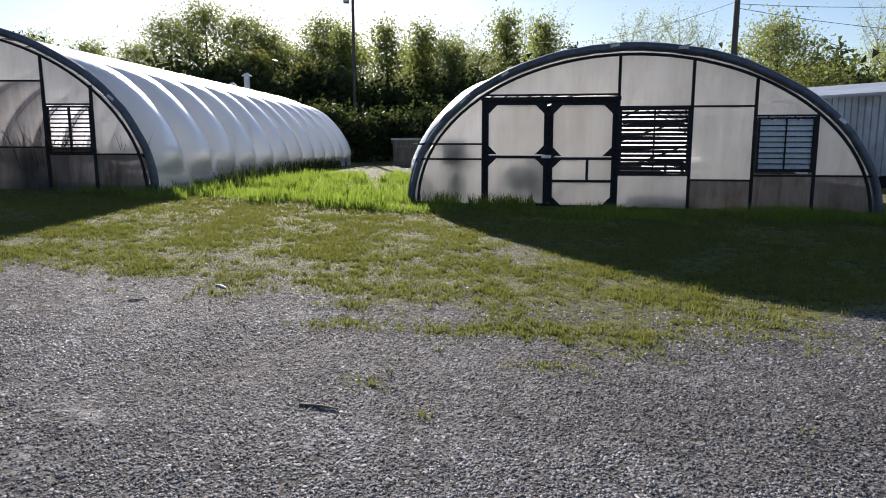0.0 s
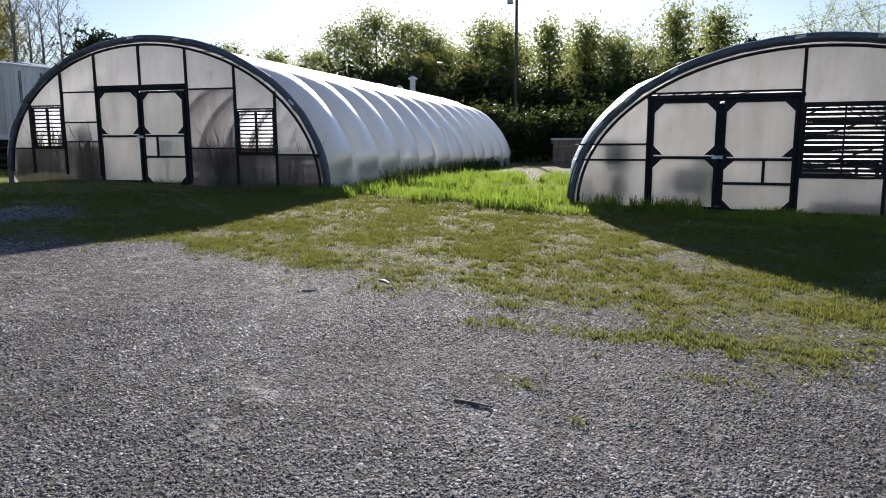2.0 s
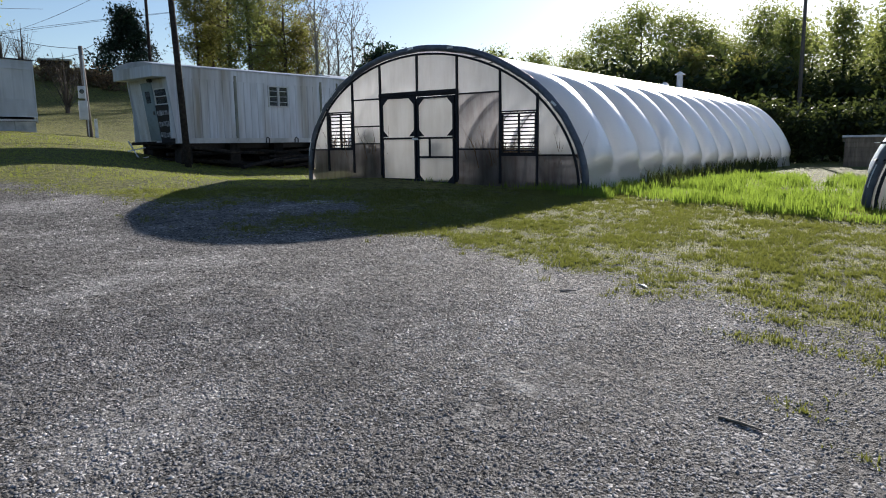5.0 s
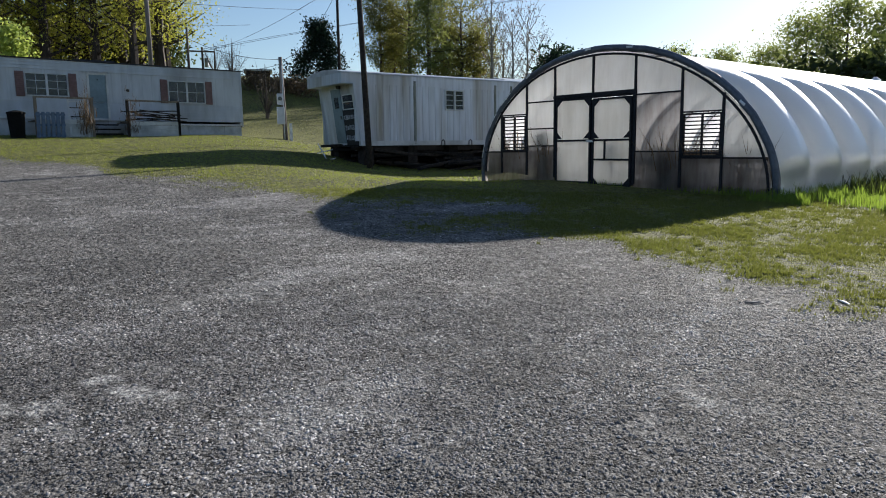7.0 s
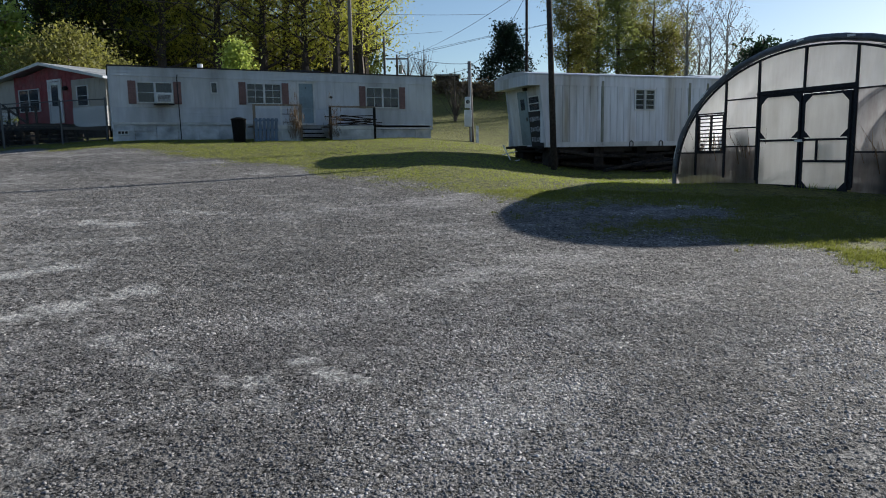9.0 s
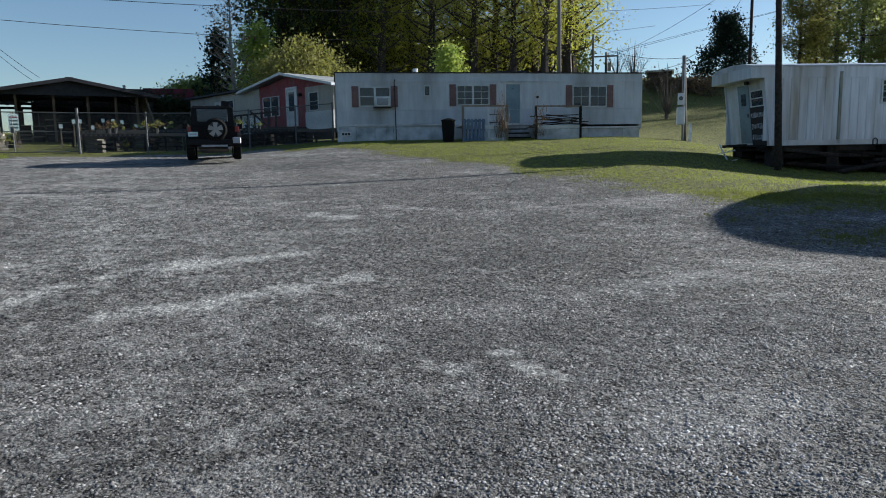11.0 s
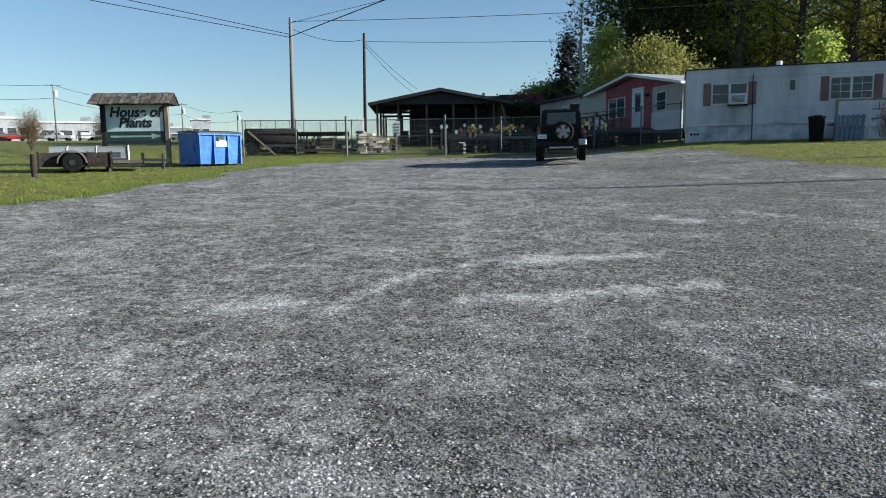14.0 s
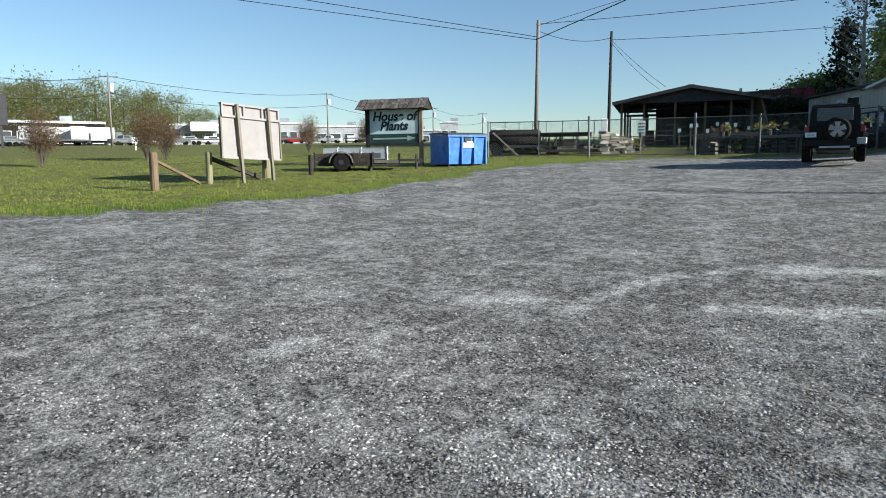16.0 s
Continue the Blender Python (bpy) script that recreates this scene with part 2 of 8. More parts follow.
M_LETTER = material("black_lettering", (0.015, 0.02, 0.025), 0.5, bump=0)
M_BOARD = material("board_back", (0.245, 0.226, 0.224), 0.7, spread=0.08, grain=3, stain=0.8, stain_color=(0.28, 0.25, 0.23), bump=0.1)
M_PALEWOOD = material("pale_timber", (0.17, 0.145, 0.11), 0.8, spread=0.2, grain=10, bump=0.3, streak=(1, 1, 0.1))
M_SHINGLE = material("cedar_shingle", (0.09, 0.077, 0.068), 0.9, spread=0.4, grain=14, bump=0.5, per_object=0.5)
M_CARWHITE = material("white_vehicle_paint", (0.5, 0.5, 0.51), 0.3, spread=0.05, bump=0)
M_CARRED = material("red_vehicle_paint", (0.35, 0.02, 0.02), 0.3, spread=0.05, bump=0)
M_CARGREY = material("grey_vehicle_paint", (0.12, 0.13, 0.14), 0.3, spread=0.05, bump=0)
M_BUILDING = material("pale_building", (0.34, 0.35, 0.37), 0.6, spread=0.05, grain=2)
M_WIRE = material("black_cable", (0.015, 0.015, 0.015), 0.6, bump=0)
M_BARK = material("bark", (0.09, 0.07, 0.055), 0.9, spread=0.4, grain=14, bump=0.5, streak=(1, 1, 0.2))
M_BARKDARK = material("dark_bark", (0.045, 0.035, 0.03), 0.9, spread=0.4, grain=14, bump=0.5, streak=(1, 1, 0.2))
M_BIRCH = material("grey_bark", (0.3, 0.28, 0.25), 0.9, spread=0.3, grain=14, bump=0.3)
# Near black; carries the shade inside the woods, and colours the dark weeds.
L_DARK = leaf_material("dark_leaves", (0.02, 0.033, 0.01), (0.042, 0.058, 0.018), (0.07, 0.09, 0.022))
L_MID = leaf_material("green_leaves", (0.055, 0.08, 0.024), (0.12, 0.145, 0.05), (0.36, 0.41, 0.11))
L_YELLOW = leaf_material("spring_leaves", (0.1, 0.118, 0.018), (0.2, 0.205, 0.032), (0.45, 0.46, 0.065))
L_LIME = leaf_material("lime_leaves", (0.19, 0.26, 0.05), (0.28, 0.34, 0.09), (0.52, 0.6, 0.13))
L_OLIVE = leaf_material("olive_leaves", (0.1, 0.105, 0.028), (0.15, 0.14, 0.042), (0.27, 0.27, 0.065))
L_LAWN = leaf_material("lawn_blades", (0.12, 0.15, 0.025), (0.26, 0.28, 0.05), (0.3, 0.35, 0.05))
L_NEEDLE = leaf_material("needles", (0.012, 0.028, 0.018), (0.025, 0.045, 0.028), (0.02, 0.04, 0.02))
L_RUST = leaf_material("rusty_twigs", (0.1, 0.06, 0.03), (0.15, 0.1, 0.05), (0.2, 0.12, 0.06))
L_GRASS = leaf_material("grass_blades", (0.045, 0.085, 0.012), (0.12, 0.16, 0.03), (0.33, 0.47, 0.06))
L_TUFT = leaf_material("dry_grass_blades", (0.07, 0.08, 0.018), (0.17, 0.165, 0.045), (0.21, 0.23, 0.045))
L_DRY = leaf_material("dry_stems", (0.2, 0.14, 0.09), (0.12, 0.08, 0.05), (0.15, 0.1, 0.05))


# ---- building helpers ----
def part(name, bm, mat, parent=None, label="", smooth=False):
    """Links a bmesh as one mesh object under a thing or a part."""
    me = bpy.data.meshes.new(name)
    bmesh.ops.recalc_face_normals(bm, faces=bm.faces)
    bm.to_mesh(me)
    bm.free()
    me.materials.append(mat)
    if smooth:
        for f in me.polygons:
            f.use_smooth = True
    ob = new(name, me)
    ob.parent = parent
    if label:
        ob["label"] = label
    return ob


def raw(name, verts, faces, mat, parent=None, smooth=False):
    """A mesh object straight from arrays, for many small pieces."""
    me = bpy.data.meshes.new(name)
    me.from_pydata([tuple(v) for v in verts], [], [tuple(f) for f in faces])
    me.materials.append(mat)
    if smooth:
        for f in me.polygons:
            f.use_smooth = True
    ob = new(name, me)
    ob.parent = parent
    return ob


def thing(name, m, label, category, group="", kind=""):
    ob = new(name)
    ob.empty_display_size = 0.2
    ob.matrix_basis = m
    return tagged(ob, label, category, group, kind)


def box(bm, x0, x1, y0, y1, z0, z1, m=None, bevel=0.0):
    r = bmesh.ops.create_cube(bm, size=1.0)
    vs = r["verts"]
    for v in vs:
        v.co = Vector((x0 + (v.co.x + 0.5) * (x1 - x0), y0 + (v.co.y + 0.5) * (y1 - y0), z0 + (v.co.z + 0.5) * (z1 - z0)))
    if bevel:
        es = list({e for v in vs for e in v.link_edges})
        r = bmesh.ops.bevel(bm, geom=es, offset=bevel, segments=1, affect="EDGES", profile=0.5)
        vs = list({v for f in r["faces"] for v in f.verts} | {v for v in vs if v.is_valid})
    if m is not None:
        bmesh.ops.transform(bm, matrix=m, verts=vs)
    return bm


def boxed(*a, **k):
    return box(bmesh.new(), *a, **k)


def beam(bm, p, q, w=0.05, h=None, up=(0, 0, 1)):
    """A squared bar from p to q."""
    p, q = Vector(p), Vector(q)
    h = h or w
    d = (q - p).normalized()
    u = Vector(up)
    if abs(d.dot(u)) > 0.98:
        u = Vector((0, 1, 0))
    s = d.cross(u).normalized() * (w / 2)
    t = s.cross(d).normalized() * (h / 2)
    vs = [bm.verts.new(c + a * s + b * t) for c in (p, q) for a, b in ((-1, -1), (1, -1), (1, 1), (-1, 1))]
    for f in ((0, 1, 2, 3), (7, 6, 5, 4), (0, 4, 5, 1), (1, 5, 6, 2), (2, 6, 7, 3), (3, 7, 4, 0)):
        bm.faces.new([vs[i] for i in f])
    return bm


def tube(bm, points, radius, n=6, cap=True):
    """A round bar along points; radius: one number or one per point."""
    pts = [Vector(p) for p in points]
    rs = radius if hasattr(radius, "__len__") else [radius] * len(pts)
    rings = []
    prev = None
    for i, p in enumerate(pts):
        d = (pts[min(i + 1, len(pts) - 1)] - pts[max(i - 1, 0)]).normalized()
        u = prev if prev is not None else (Vector((0, 0, 1)) if abs(d.z) < 0.9 else Vector((1, 0, 0)))
        s = d.cross(u).normalized()
        u = s.cross(d).normalized()
        prev = u
        rings.append([bm.verts.new(p + (s * math.cos(a) + u * math.sin(a)) * rs[i]) for a in (2 * math.pi * k / n for k in range(n))])
    for a, b in zip(rings, rings[1:]):
        for k in range(n):
            bm.faces.new((a[k], a[(k + 1) % n], b[(k + 1) % n], b[k]))
    if cap:
        bm.faces.new(rings[0][::-1])
        bm.faces.new(rings[-1])
    return bm


def prism(bm, outline, axis, a, b):
    """An outline of (u, v) pulled along an axis from a to b. axis x: (y, z); y: (x, z); z: (x, y)."""
    put = {"x": lambda u, v, w: (w, u, v), "y": lambda u, v, w: (u, w, v), "z": lambda u, v, w: (u, v, w)}[axis]
    lo = [bm.verts.new(put(u, v, a)) for u, v in outline]
    hi = [bm.verts.new(put(u, v, b)) for u, v in outline]
    n = len(outline)
    for k in range(n):
        bm.faces.new((lo[k], lo[(k + 1) % n], hi[(k + 1) % n], hi[k]))
    bm.faces.new(lo[::-1])
    bm.faces.new(hi)
    return bm


def pol(turn, far):
    """Plan place at so many degrees left of straight ahead and metres from the viewer's stand, which shifts a little as he turns."""
    k, m = smooth01((turn - 20) / 30), smooth01((turn - 98) / 16)
    a = radians(turn - 1.12 * k + 0.37 * m)
    return -0.07 * k + 0.2 * m - far * math.sin(a), -0.23 * k - 0.16 * m + far * math.cos(a)


def smooth01(v):
    v = min(1.0, max(0.0, v))
    return v * v * (3 - 2 * v)


# ---- ground ----
STREAKS, SPROUTS = [], []


def streak(wide, strong, *way):
    """Pale dust ground out of the gravel along a way."""
    STREAKS.append((wide, strong, way))


def sprout(x, y, wide, deep, strong):
    """A patch where grass comes through the gravel, or with a minus where it is worn off."""
    SPROUTS.append((x, y, wide, deep, strong))


streak(0.22, 0.8, (-5.4, -4.3), (-5.7, -3.8), (-5.9, -3.1), (-6.1, -2.5), (-6.5, -1.7), (-6.8, -1.2), (-7.2, -0.3), (-7.5, 0.3))
streak(0.20, 0.9, (-5.6, -3.2), (-6.3, -3.1), (-7.1, -3.0), (-7.6, -2.8), (-8.2, -2.1), (-8.5, -1.4), (-9.0, -0.5), (-9.2, -0.2))
streak(0.20, 0.5, (-6.4, -5.1), (-6.9, -4.4), (-7.2, -4.0), (-7.3, -3.1))
streak(0.30, 1.0, (-8.1, -2.3), (-8.5, -1.7))
streak(0.25, 0.9, (-6.5, -1.7), (-6.7, -1.2))
streak(0.30, 0.8, (-12.6, -0.3), (-12.0, 0.2))
streak(0.25, 0.8, (-13.2, 1.1), (-12.7, 1.7))
streak(0.35, 0.5, (-10.8, -2.9), (-9.8, -1.5), (-10.0, -0.7))
streak(0.30, 0.5, (-14.0, -2.8), (-14.3, -3.8))
streak(0.22, 0.6, (-5.9, -0.2), (-5.4, -0.0), (-5.1, 0.2))
streak(0.10, 0.8, (-4.6, 0.5), (-4.5, 0.6))
streak(0.09, 0.9, (-4.8, 1.0), (-4.8, 1.1))
streak(0.10, 1.0, (-4.5, 1.1), (-4.2, 1.3))
streak(0.09, 0.7, (-4.8, 1.3), (-4.7, 1.5))
streak(0.20, 0.5, (-4.1, -1.3), (-3.9, -0.9), (-3.4, -0.6))
streak(0.22, 0.7, (-3.2, -2.4), (-2.9, -2.4))
streak(0.30, 0.5, (-8.3, -5.6), (-8.5, -5.1))
streak(0.30, 0.7, (-3.2, -4.6), (-3.5, -4.5))
streak(0.22, 0.9, (-4.1, -4.1), (-4.4, -3.9))
streak(0.20, 0.6, (-2.7, -3.4), (-3.5, -3.8), (-4.1, -4.1))
streak(0.25, 0.7, (-2.9, -2.3), (-3.1, -2.1))
streak(0.20, 0.8, (-5.9, -3.1), (-6.8, -3.1))
streak(0.35, 0.5, (-6.1, -5.1), (-7.0, -4.5))
streak(0.60, 0.4, (-4.5, -8.2), (-5.0, -7.9))
streak(0.50, 0.4, (-3.5, -6.6), (-3.9, -6.3))
streak(0.30, 0.6, (-8.1, -2.2), (-9.3, -0.3))
streak(0.30, 0.3, (-2.7, -3.1), (-3.3, -3.0), (-4.2, -2.5))
streak(0.20, 0.4, (-5.9, -1.5), (-4.9, -1.0), (-4.4, -0.8))
streak(0.20, 0.5, (-5.8, -0.2), (-5.3, -0.0))
streak(0.10, 0.8, (-4.7, 0.5), (-4.5, 0.7))
streak(0.12, 0.6, (-2.0, 3.0), (-1.8, 3.2))
streak(0.12, 0.5, (-2.2, 3.7), (-2.0, 3.9))
streak(0.30, 0.3, (-4.8, 3.2), (-4.0, 3.2), (-3.6, 3.7))
streak(0.40, 0.3, (-7.0, 4.7), (-6.4, 5.0))
streak(0.30, 0.7, (-12.4, -0.5), (-12.0, 0.1))
streak(0.25, 0.8, (-13.0, 1.2), (-12.9, 1.7))
streak(0.15, 0.7, (-8.7, -1.1), (-8.9, -0.6))
streak(0.18, 0.8, (-9.2, -0.3), (-9.2, -0.1))
streak(0.20, 0.6, (-7.5, 0.2), (-7.5, 0.5))
streak(0.40, 0.4, (-10.2, -1.3), (-10.0, -0.7))
streak(0.35, 0.9, (-19.6, 5.3), (-18.8, 7.8))
streak(0.30, 0.7, (-19.5, 3.7), (-19.5, 4.1))
streak(0.12, 0.7, (-2.2, 3.8), (-1.9, 3.6))
streak(0.15, 0.5, (-2.1, 3.1), (-1.9, 3.1))
streak(0.12, 0.6, (-0.9, 5.0), (-0.5, 5.1))
streak(0.30, 0.4, (-6.7, 4.9), (-6.4, 5.1))
streak(0.20, 0.4, (-2.7, 5.2), (-2.0, 5.1))
streak(0.14, 0.6, (-2.1, 3.1), (-1.9, 3.2))
streak(0.12, 0.5, (2.0, 4.7), (2.1, 4.7))
streak(0.15, 0.4, (-2.2, 3.7), (-2.1, 3.8))
sprout(-0.9, 5.5, 0.5, 0.16, 0.5)
sprout(-0.1, 5.35, 0.6, 0.2, 0.45)
sprout(0.9, 5.3, 0.8, 0.25, 0.4)
sprout(-0.95, 4.25, 0.4, 0.1, 0.4)
sprout(-0.45, 4.2, 0.3, 0.1, 0.4)
sprout(0.7, 4.5, 0.25, 0.1, 0.4)
sprout(-0.1, 3.75, 0.25, 0.08, 0.35)
sprout(0.2, 3.3, 0.2, 0.06, 0.35)
sprout(-2.0, 5.6, 1.4, 0.4, -0.45)
sprout(-10.2, 12.2, 2.6, 0.7, -0.35)
sprout(-9.0, 10.0, 2.6, 1.8, -0.4)
sprout(-6.4, 8.0, 1.0, 0.8, 0.3)


def paleness_at(pts):
    """0 to 1 for each row of x, y: how pale the gravel is, by dust streaks and by bearing."""
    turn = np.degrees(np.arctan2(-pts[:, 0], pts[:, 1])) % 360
    # Base term lifts the gravel's brightness by bearing, apart from the dust streaks.
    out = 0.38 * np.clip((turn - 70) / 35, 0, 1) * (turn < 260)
    for wide, strong, way in STREAKS:
        for a, b in zip(way, way[1:]):
            a, b = np.array(a), np.array(b)
            f = np.clip(((pts - a) @ (b - a)) / ((b - a) @ (b - a) + 1e-9), 0, 1)
            d = np.linalg.norm(pts - a - f[:, None] * (b - a), axis=1)
            out = np.maximum(out, strong * np.exp(-(d / wide) ** 2))
    return out


def ground_z(x, y):
    """The yard falls gently to its middle; a low bank carries the mobile homes, a higher one lies behind them."""
    r, a = math.hypot(x, y), math.degrees(math.atan2(-x, y))
    if a < -140:
        a += 360
    w = smooth01((a - 25) / 35)
    rs = r / (1 + (r / 16) ** 6) ** (1 / 6)
    rr = rs * (1 - w) + r * w
    z = (0.0365 + 0.0205 * math.cos(radians(a - 105))) * 1.1 * (math.sqrt(rr * rr + 9) - 3)
    if r > 120:
        z *= (120 + 90 * (1 - math.exp((120 - r) / 90))) / r
    z *= 1 - 0.2 * smooth01((r - 35) / 90)
    side = smooth01((a - 50) / 18) * smooth01((101 - a) / 16)
    z += 0.55 * smooth01((r - 16) / 17) * side
    z -= 0.42 * smooth01((a - 38) / 8) * smooth01((66 - a) / 16) * smooth01((r - 17) / 7) * smooth01((42 - r) / 8)
    bank = smooth01((a - 40) / 14) * smooth01((80 - a) / 16)
    z += 4.6 * smooth01((r - 37) / 34) * bank
    return z


def in_grass(x, y):
    """0 to 1: how much grass grows at a place."""
    r, a = math.hypot(x, y), math.degrees(math.atan2(-x, y))
    if a < -140:
        a += 360
    n = noise.fractal(Vector((x * 0.35, y * 0.35, 3.1)), 1.0, 2.0, 4)
    n2 = noise.fractal(Vector((x * 1.3, y * 1.3, 7.7)), 1.0, 2.0, 3)
    # edge of the gravel by direction
    keys = ((-60, 4.4), (-33, 5.0), (-20, 5.3), (-5, 5.6), (6, 5.5), (14, 5.9), (24, 6.6), (33, 8.2), (42, 10.0), (50, 11.5), (58, 12.2), (66, 15.5),
            (78, 21.0), (88, 26.5), (95, 31.0), (104, 31.0), (112, 31.5), (118, 29.5), (123, 26.0), (127, 22.2), (134.5, 17.4), (142, 15.6), (150, 15.3), (160, 15.2), (175, 15.0), (230, 14.0))
    e = 30.0
    for (a0, r0), (a1, r1) in zip(keys, keys[1:]):
        if a0 <= a <= a1:
            e = r0 + (r1 - r0) * (a - a0) / (a1 - a0)
    soft = 4.5 if a < 40 else (6.0 if a < 70 else 3.0)
    more = sum(k * math.exp(-((x - u) / w) ** 2 - ((y - v) / d) ** 2) for u, v, w, d, k in SPROUTS)
    return smooth01(0.5 + (r - e - 0.8) / soft + 0.55 * n + 0.3 * n2 + more)


def surface_z(x, y):
    """The ground with its small unevenness."""
    r = math.hypot(x, y)
    bump = 0.02 * noise.noise(Vector((x * 0.6, y * 0.6, 0))) * min(1, r / 3)
    if r < 40:
        bump += 0.006 * noise.noise(Vector((x * 2.3, y * 2.3, 5)))
    return ground_z(x, y) + bump


def make_ground():
    rings = [0.0] + [0.6 * 1.028 ** k for k in range(150)]
    while rings[-1] < 1400:
        rings.append(rings[-1] * 1.07)
    rings.append(2500.0)
    turns = 540
    verts, cover = [], []
    for r in rings:
        for k in range(turns):
            a = 2 * math.pi * k / turns
            x, y = -r * math.sin(a), r * math.cos(a)
            verts.append((x, y, surface_z(x, y)))
            cover.append(in_grass(x, y) * (0.95 + 0.05 * smooth01((r - 13) / 9)) if r < 60 else 1.0)
    faces = []
    for i in range(len(rings) - 1):
        for k in range(turns):
            k2 = (k + 1) % turns
            a, b, c, d = i * turns + k, i * turns + k2, (i + 1) * turns + k2, (i + 1) * turns + k
            faces.append((a, d, c, b) if i else (a, d, c))
    ob = raw("ground", verts, faces, ground_material(), smooth=True)
    att = ob.data.attributes.new("grass", "FLOAT", "POINT")
    att.data.foreach_set("value", cover)
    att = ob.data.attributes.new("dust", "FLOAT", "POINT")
    att.data.foreach_set("value", paleness_at(np.array(verts)[:, :2]))
    return tagged(ob, "grey gravel yard running into patchy green grass", "ground", kind="structure")


def ground_material():
    m = bpy.data.materials.new("gravel_and_grass")
    m.use_nodes = True
    nt = m.node_tree
    nt.nodes.clear()
    N = nt.nodes.new
    L = nt.links.new
    out, p = N("ShaderNodeOutputMaterial"), N("ShaderNodeBsdfPrincipled")
    L(p.outputs[0], out.inputs["Surface"])
    tc = N("ShaderNodeTexCoord")

    def tex_noise(scale, detail=5.0, rough=0.5):
        n = N("ShaderNodeTexNoise")
        n.inputs["Scale"].default_value, n.inputs["Detail"].default_value, n.inputs["Roughness"].default_value = scale, detail, rough
        L(tc.outputs["Object"], n.inputs["Vector"])
        return n.outputs["Fac"]

    def ramp(value, lo, hi, a=0.0, b=1.0):
        r = N("ShaderNodeMapRange")
        r.inputs["From Min"].default_value, r.inputs["From Max"].default_value = lo, hi
        r.inputs["To Min"].default_value, r.inputs["To Max"].default_value = a, b
        L(value, r.inputs["Value"])
        return r.outputs["Result"]

    def blend(f, a, b, kind="MIX"):
        x = N("ShaderNodeMix")
        x.data_type, x.blend_type = "RGBA", kind
        for sock, v in ((x.inputs["Factor"], f), (x.inputs["A"], a), (x.inputs["B"], b)):
            if isinstance(v, (int, float)):
                sock.default_value = v
            elif isinstance(v, tuple):
                sock.default_value = (*v, 1)
            else:
                L(v, sock)
        return x.outputs["Result"]

    def cells(scale):
        vor = N("ShaderNodeTexVoronoi")
        vor.inputs["Scale"].default_value = scale
        L(tc.outputs["Object"], vor.inputs["Vector"])
        bw = N("ShaderNodeRGBToBW")
        L(vor.outputs["Color"], bw.inputs[0])
        return bw.outputs[0]

    # broken stone in two sizes, its tone wandering from handful to handful
    stones = blend(ramp(cells(38.0), 0.32, 0.8), (0.012, 0.0112, 0.011), (0.31, 0.293, 0.275))
    chips = blend(ramp(cells(85.0), 0.35, 0.75), (0.017, 0.0165, 0.016), (0.3, 0.288, 0.272))
    gravel = blend(ramp(tex_noise(9.0, 6.0, 0.7), 0.4, 0.6), stones, chips)
    gravel = blend(1.0, gravel, ramp(tex_noise(6.0, 10.0, 0.88), 0.32, 0.68, 0.3, 1.65), "MULTIPLY")
    gravel = blend(1.0, gravel, ramp(tex_noise(0.35, 5.0, 0.6), 0.35, 0.65, 0.8, 1.2), "MULTIPLY")
    # pale dust lying in ragged streaks along the wheel tracks
    mp = N("ShaderNodeMapping")
    mp.inputs["Rotation"].default_value = (0, 0, radians(-22))
    mp.inputs["Scale"].default_value = (1.0, 0.5, 1.0)
    L(tc.outputs["Object"], mp.inputs["Vector"])
    track = N("ShaderNodeTexNoise")
    track.inputs["Scale"].default_value, track.inputs["Detail"].default_value, track.inputs["Roughness"].default_value = 0.8, 12.0, 0.78
    L(mp.outputs[0], track.inputs["Vector"])
    dust = blend(ramp(cells(60.0), 0.3, 0.75), (0.27, 0.265, 0.255), (0.68, 0.665, 0.64))
    ragged = N("ShaderNodeMath")
    ragged.operation = "ADD"
    L(track.outputs["Fac"], ragged.inputs[0])
    L(ramp(tex_noise(16.0, 6.0, 0.8), 0.3, 0.7, -0.07, 0.07), ragged.inputs[1])
    gravel = blend(ramp(ragged.outputs[0], 0.54, 0.66, 0.0, 0.6), gravel, dust)
    gravel = blend(ramp(tex_noise(1.7, 12.0, 0.82), 0.55, 0.65, 0.0, 0.6), gravel, dust)
    # dust streaks and the paler base tone by bearing, broken up by noise
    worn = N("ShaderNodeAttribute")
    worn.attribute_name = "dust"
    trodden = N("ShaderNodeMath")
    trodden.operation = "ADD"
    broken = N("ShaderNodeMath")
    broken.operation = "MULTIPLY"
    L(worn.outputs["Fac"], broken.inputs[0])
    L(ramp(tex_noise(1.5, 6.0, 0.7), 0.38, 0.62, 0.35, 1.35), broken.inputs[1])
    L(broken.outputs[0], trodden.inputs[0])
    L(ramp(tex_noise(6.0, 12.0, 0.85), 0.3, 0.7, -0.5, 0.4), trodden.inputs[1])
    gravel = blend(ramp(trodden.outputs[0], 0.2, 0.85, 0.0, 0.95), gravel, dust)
    grass = blend(ramp(tex_noise(7.0, 10.0, 0.85), 0.4, 0.58), (0.014, 0.017, 0.006), (0.2, 0.205, 0.046))
    grass = blend(ramp(tex_noise(0.6, 6.0, 0.7), 0.48, 0.75, 0.0, 0.45), grass, blend(ramp(tex_noise(9.0, 8.0, 0.85), 0.4, 0.6), (0.03, 0.03, 0.012), (0.19, 0.175, 0.065)))
    att = N("ShaderNodeAttribute")
    att.attribute_name = "grass"
    add = N("ShaderNodeMath")
    add.operation = "ADD"
    L(att.outputs["Fac"], add.inputs[0])
    L(ramp(tex_noise(6.0, 10.0, 0.85), 0.3, 0.7, -0.75, 0.6), add.inputs[1])
    mask = ramp(add.outputs[0], 0.38, 0.62)
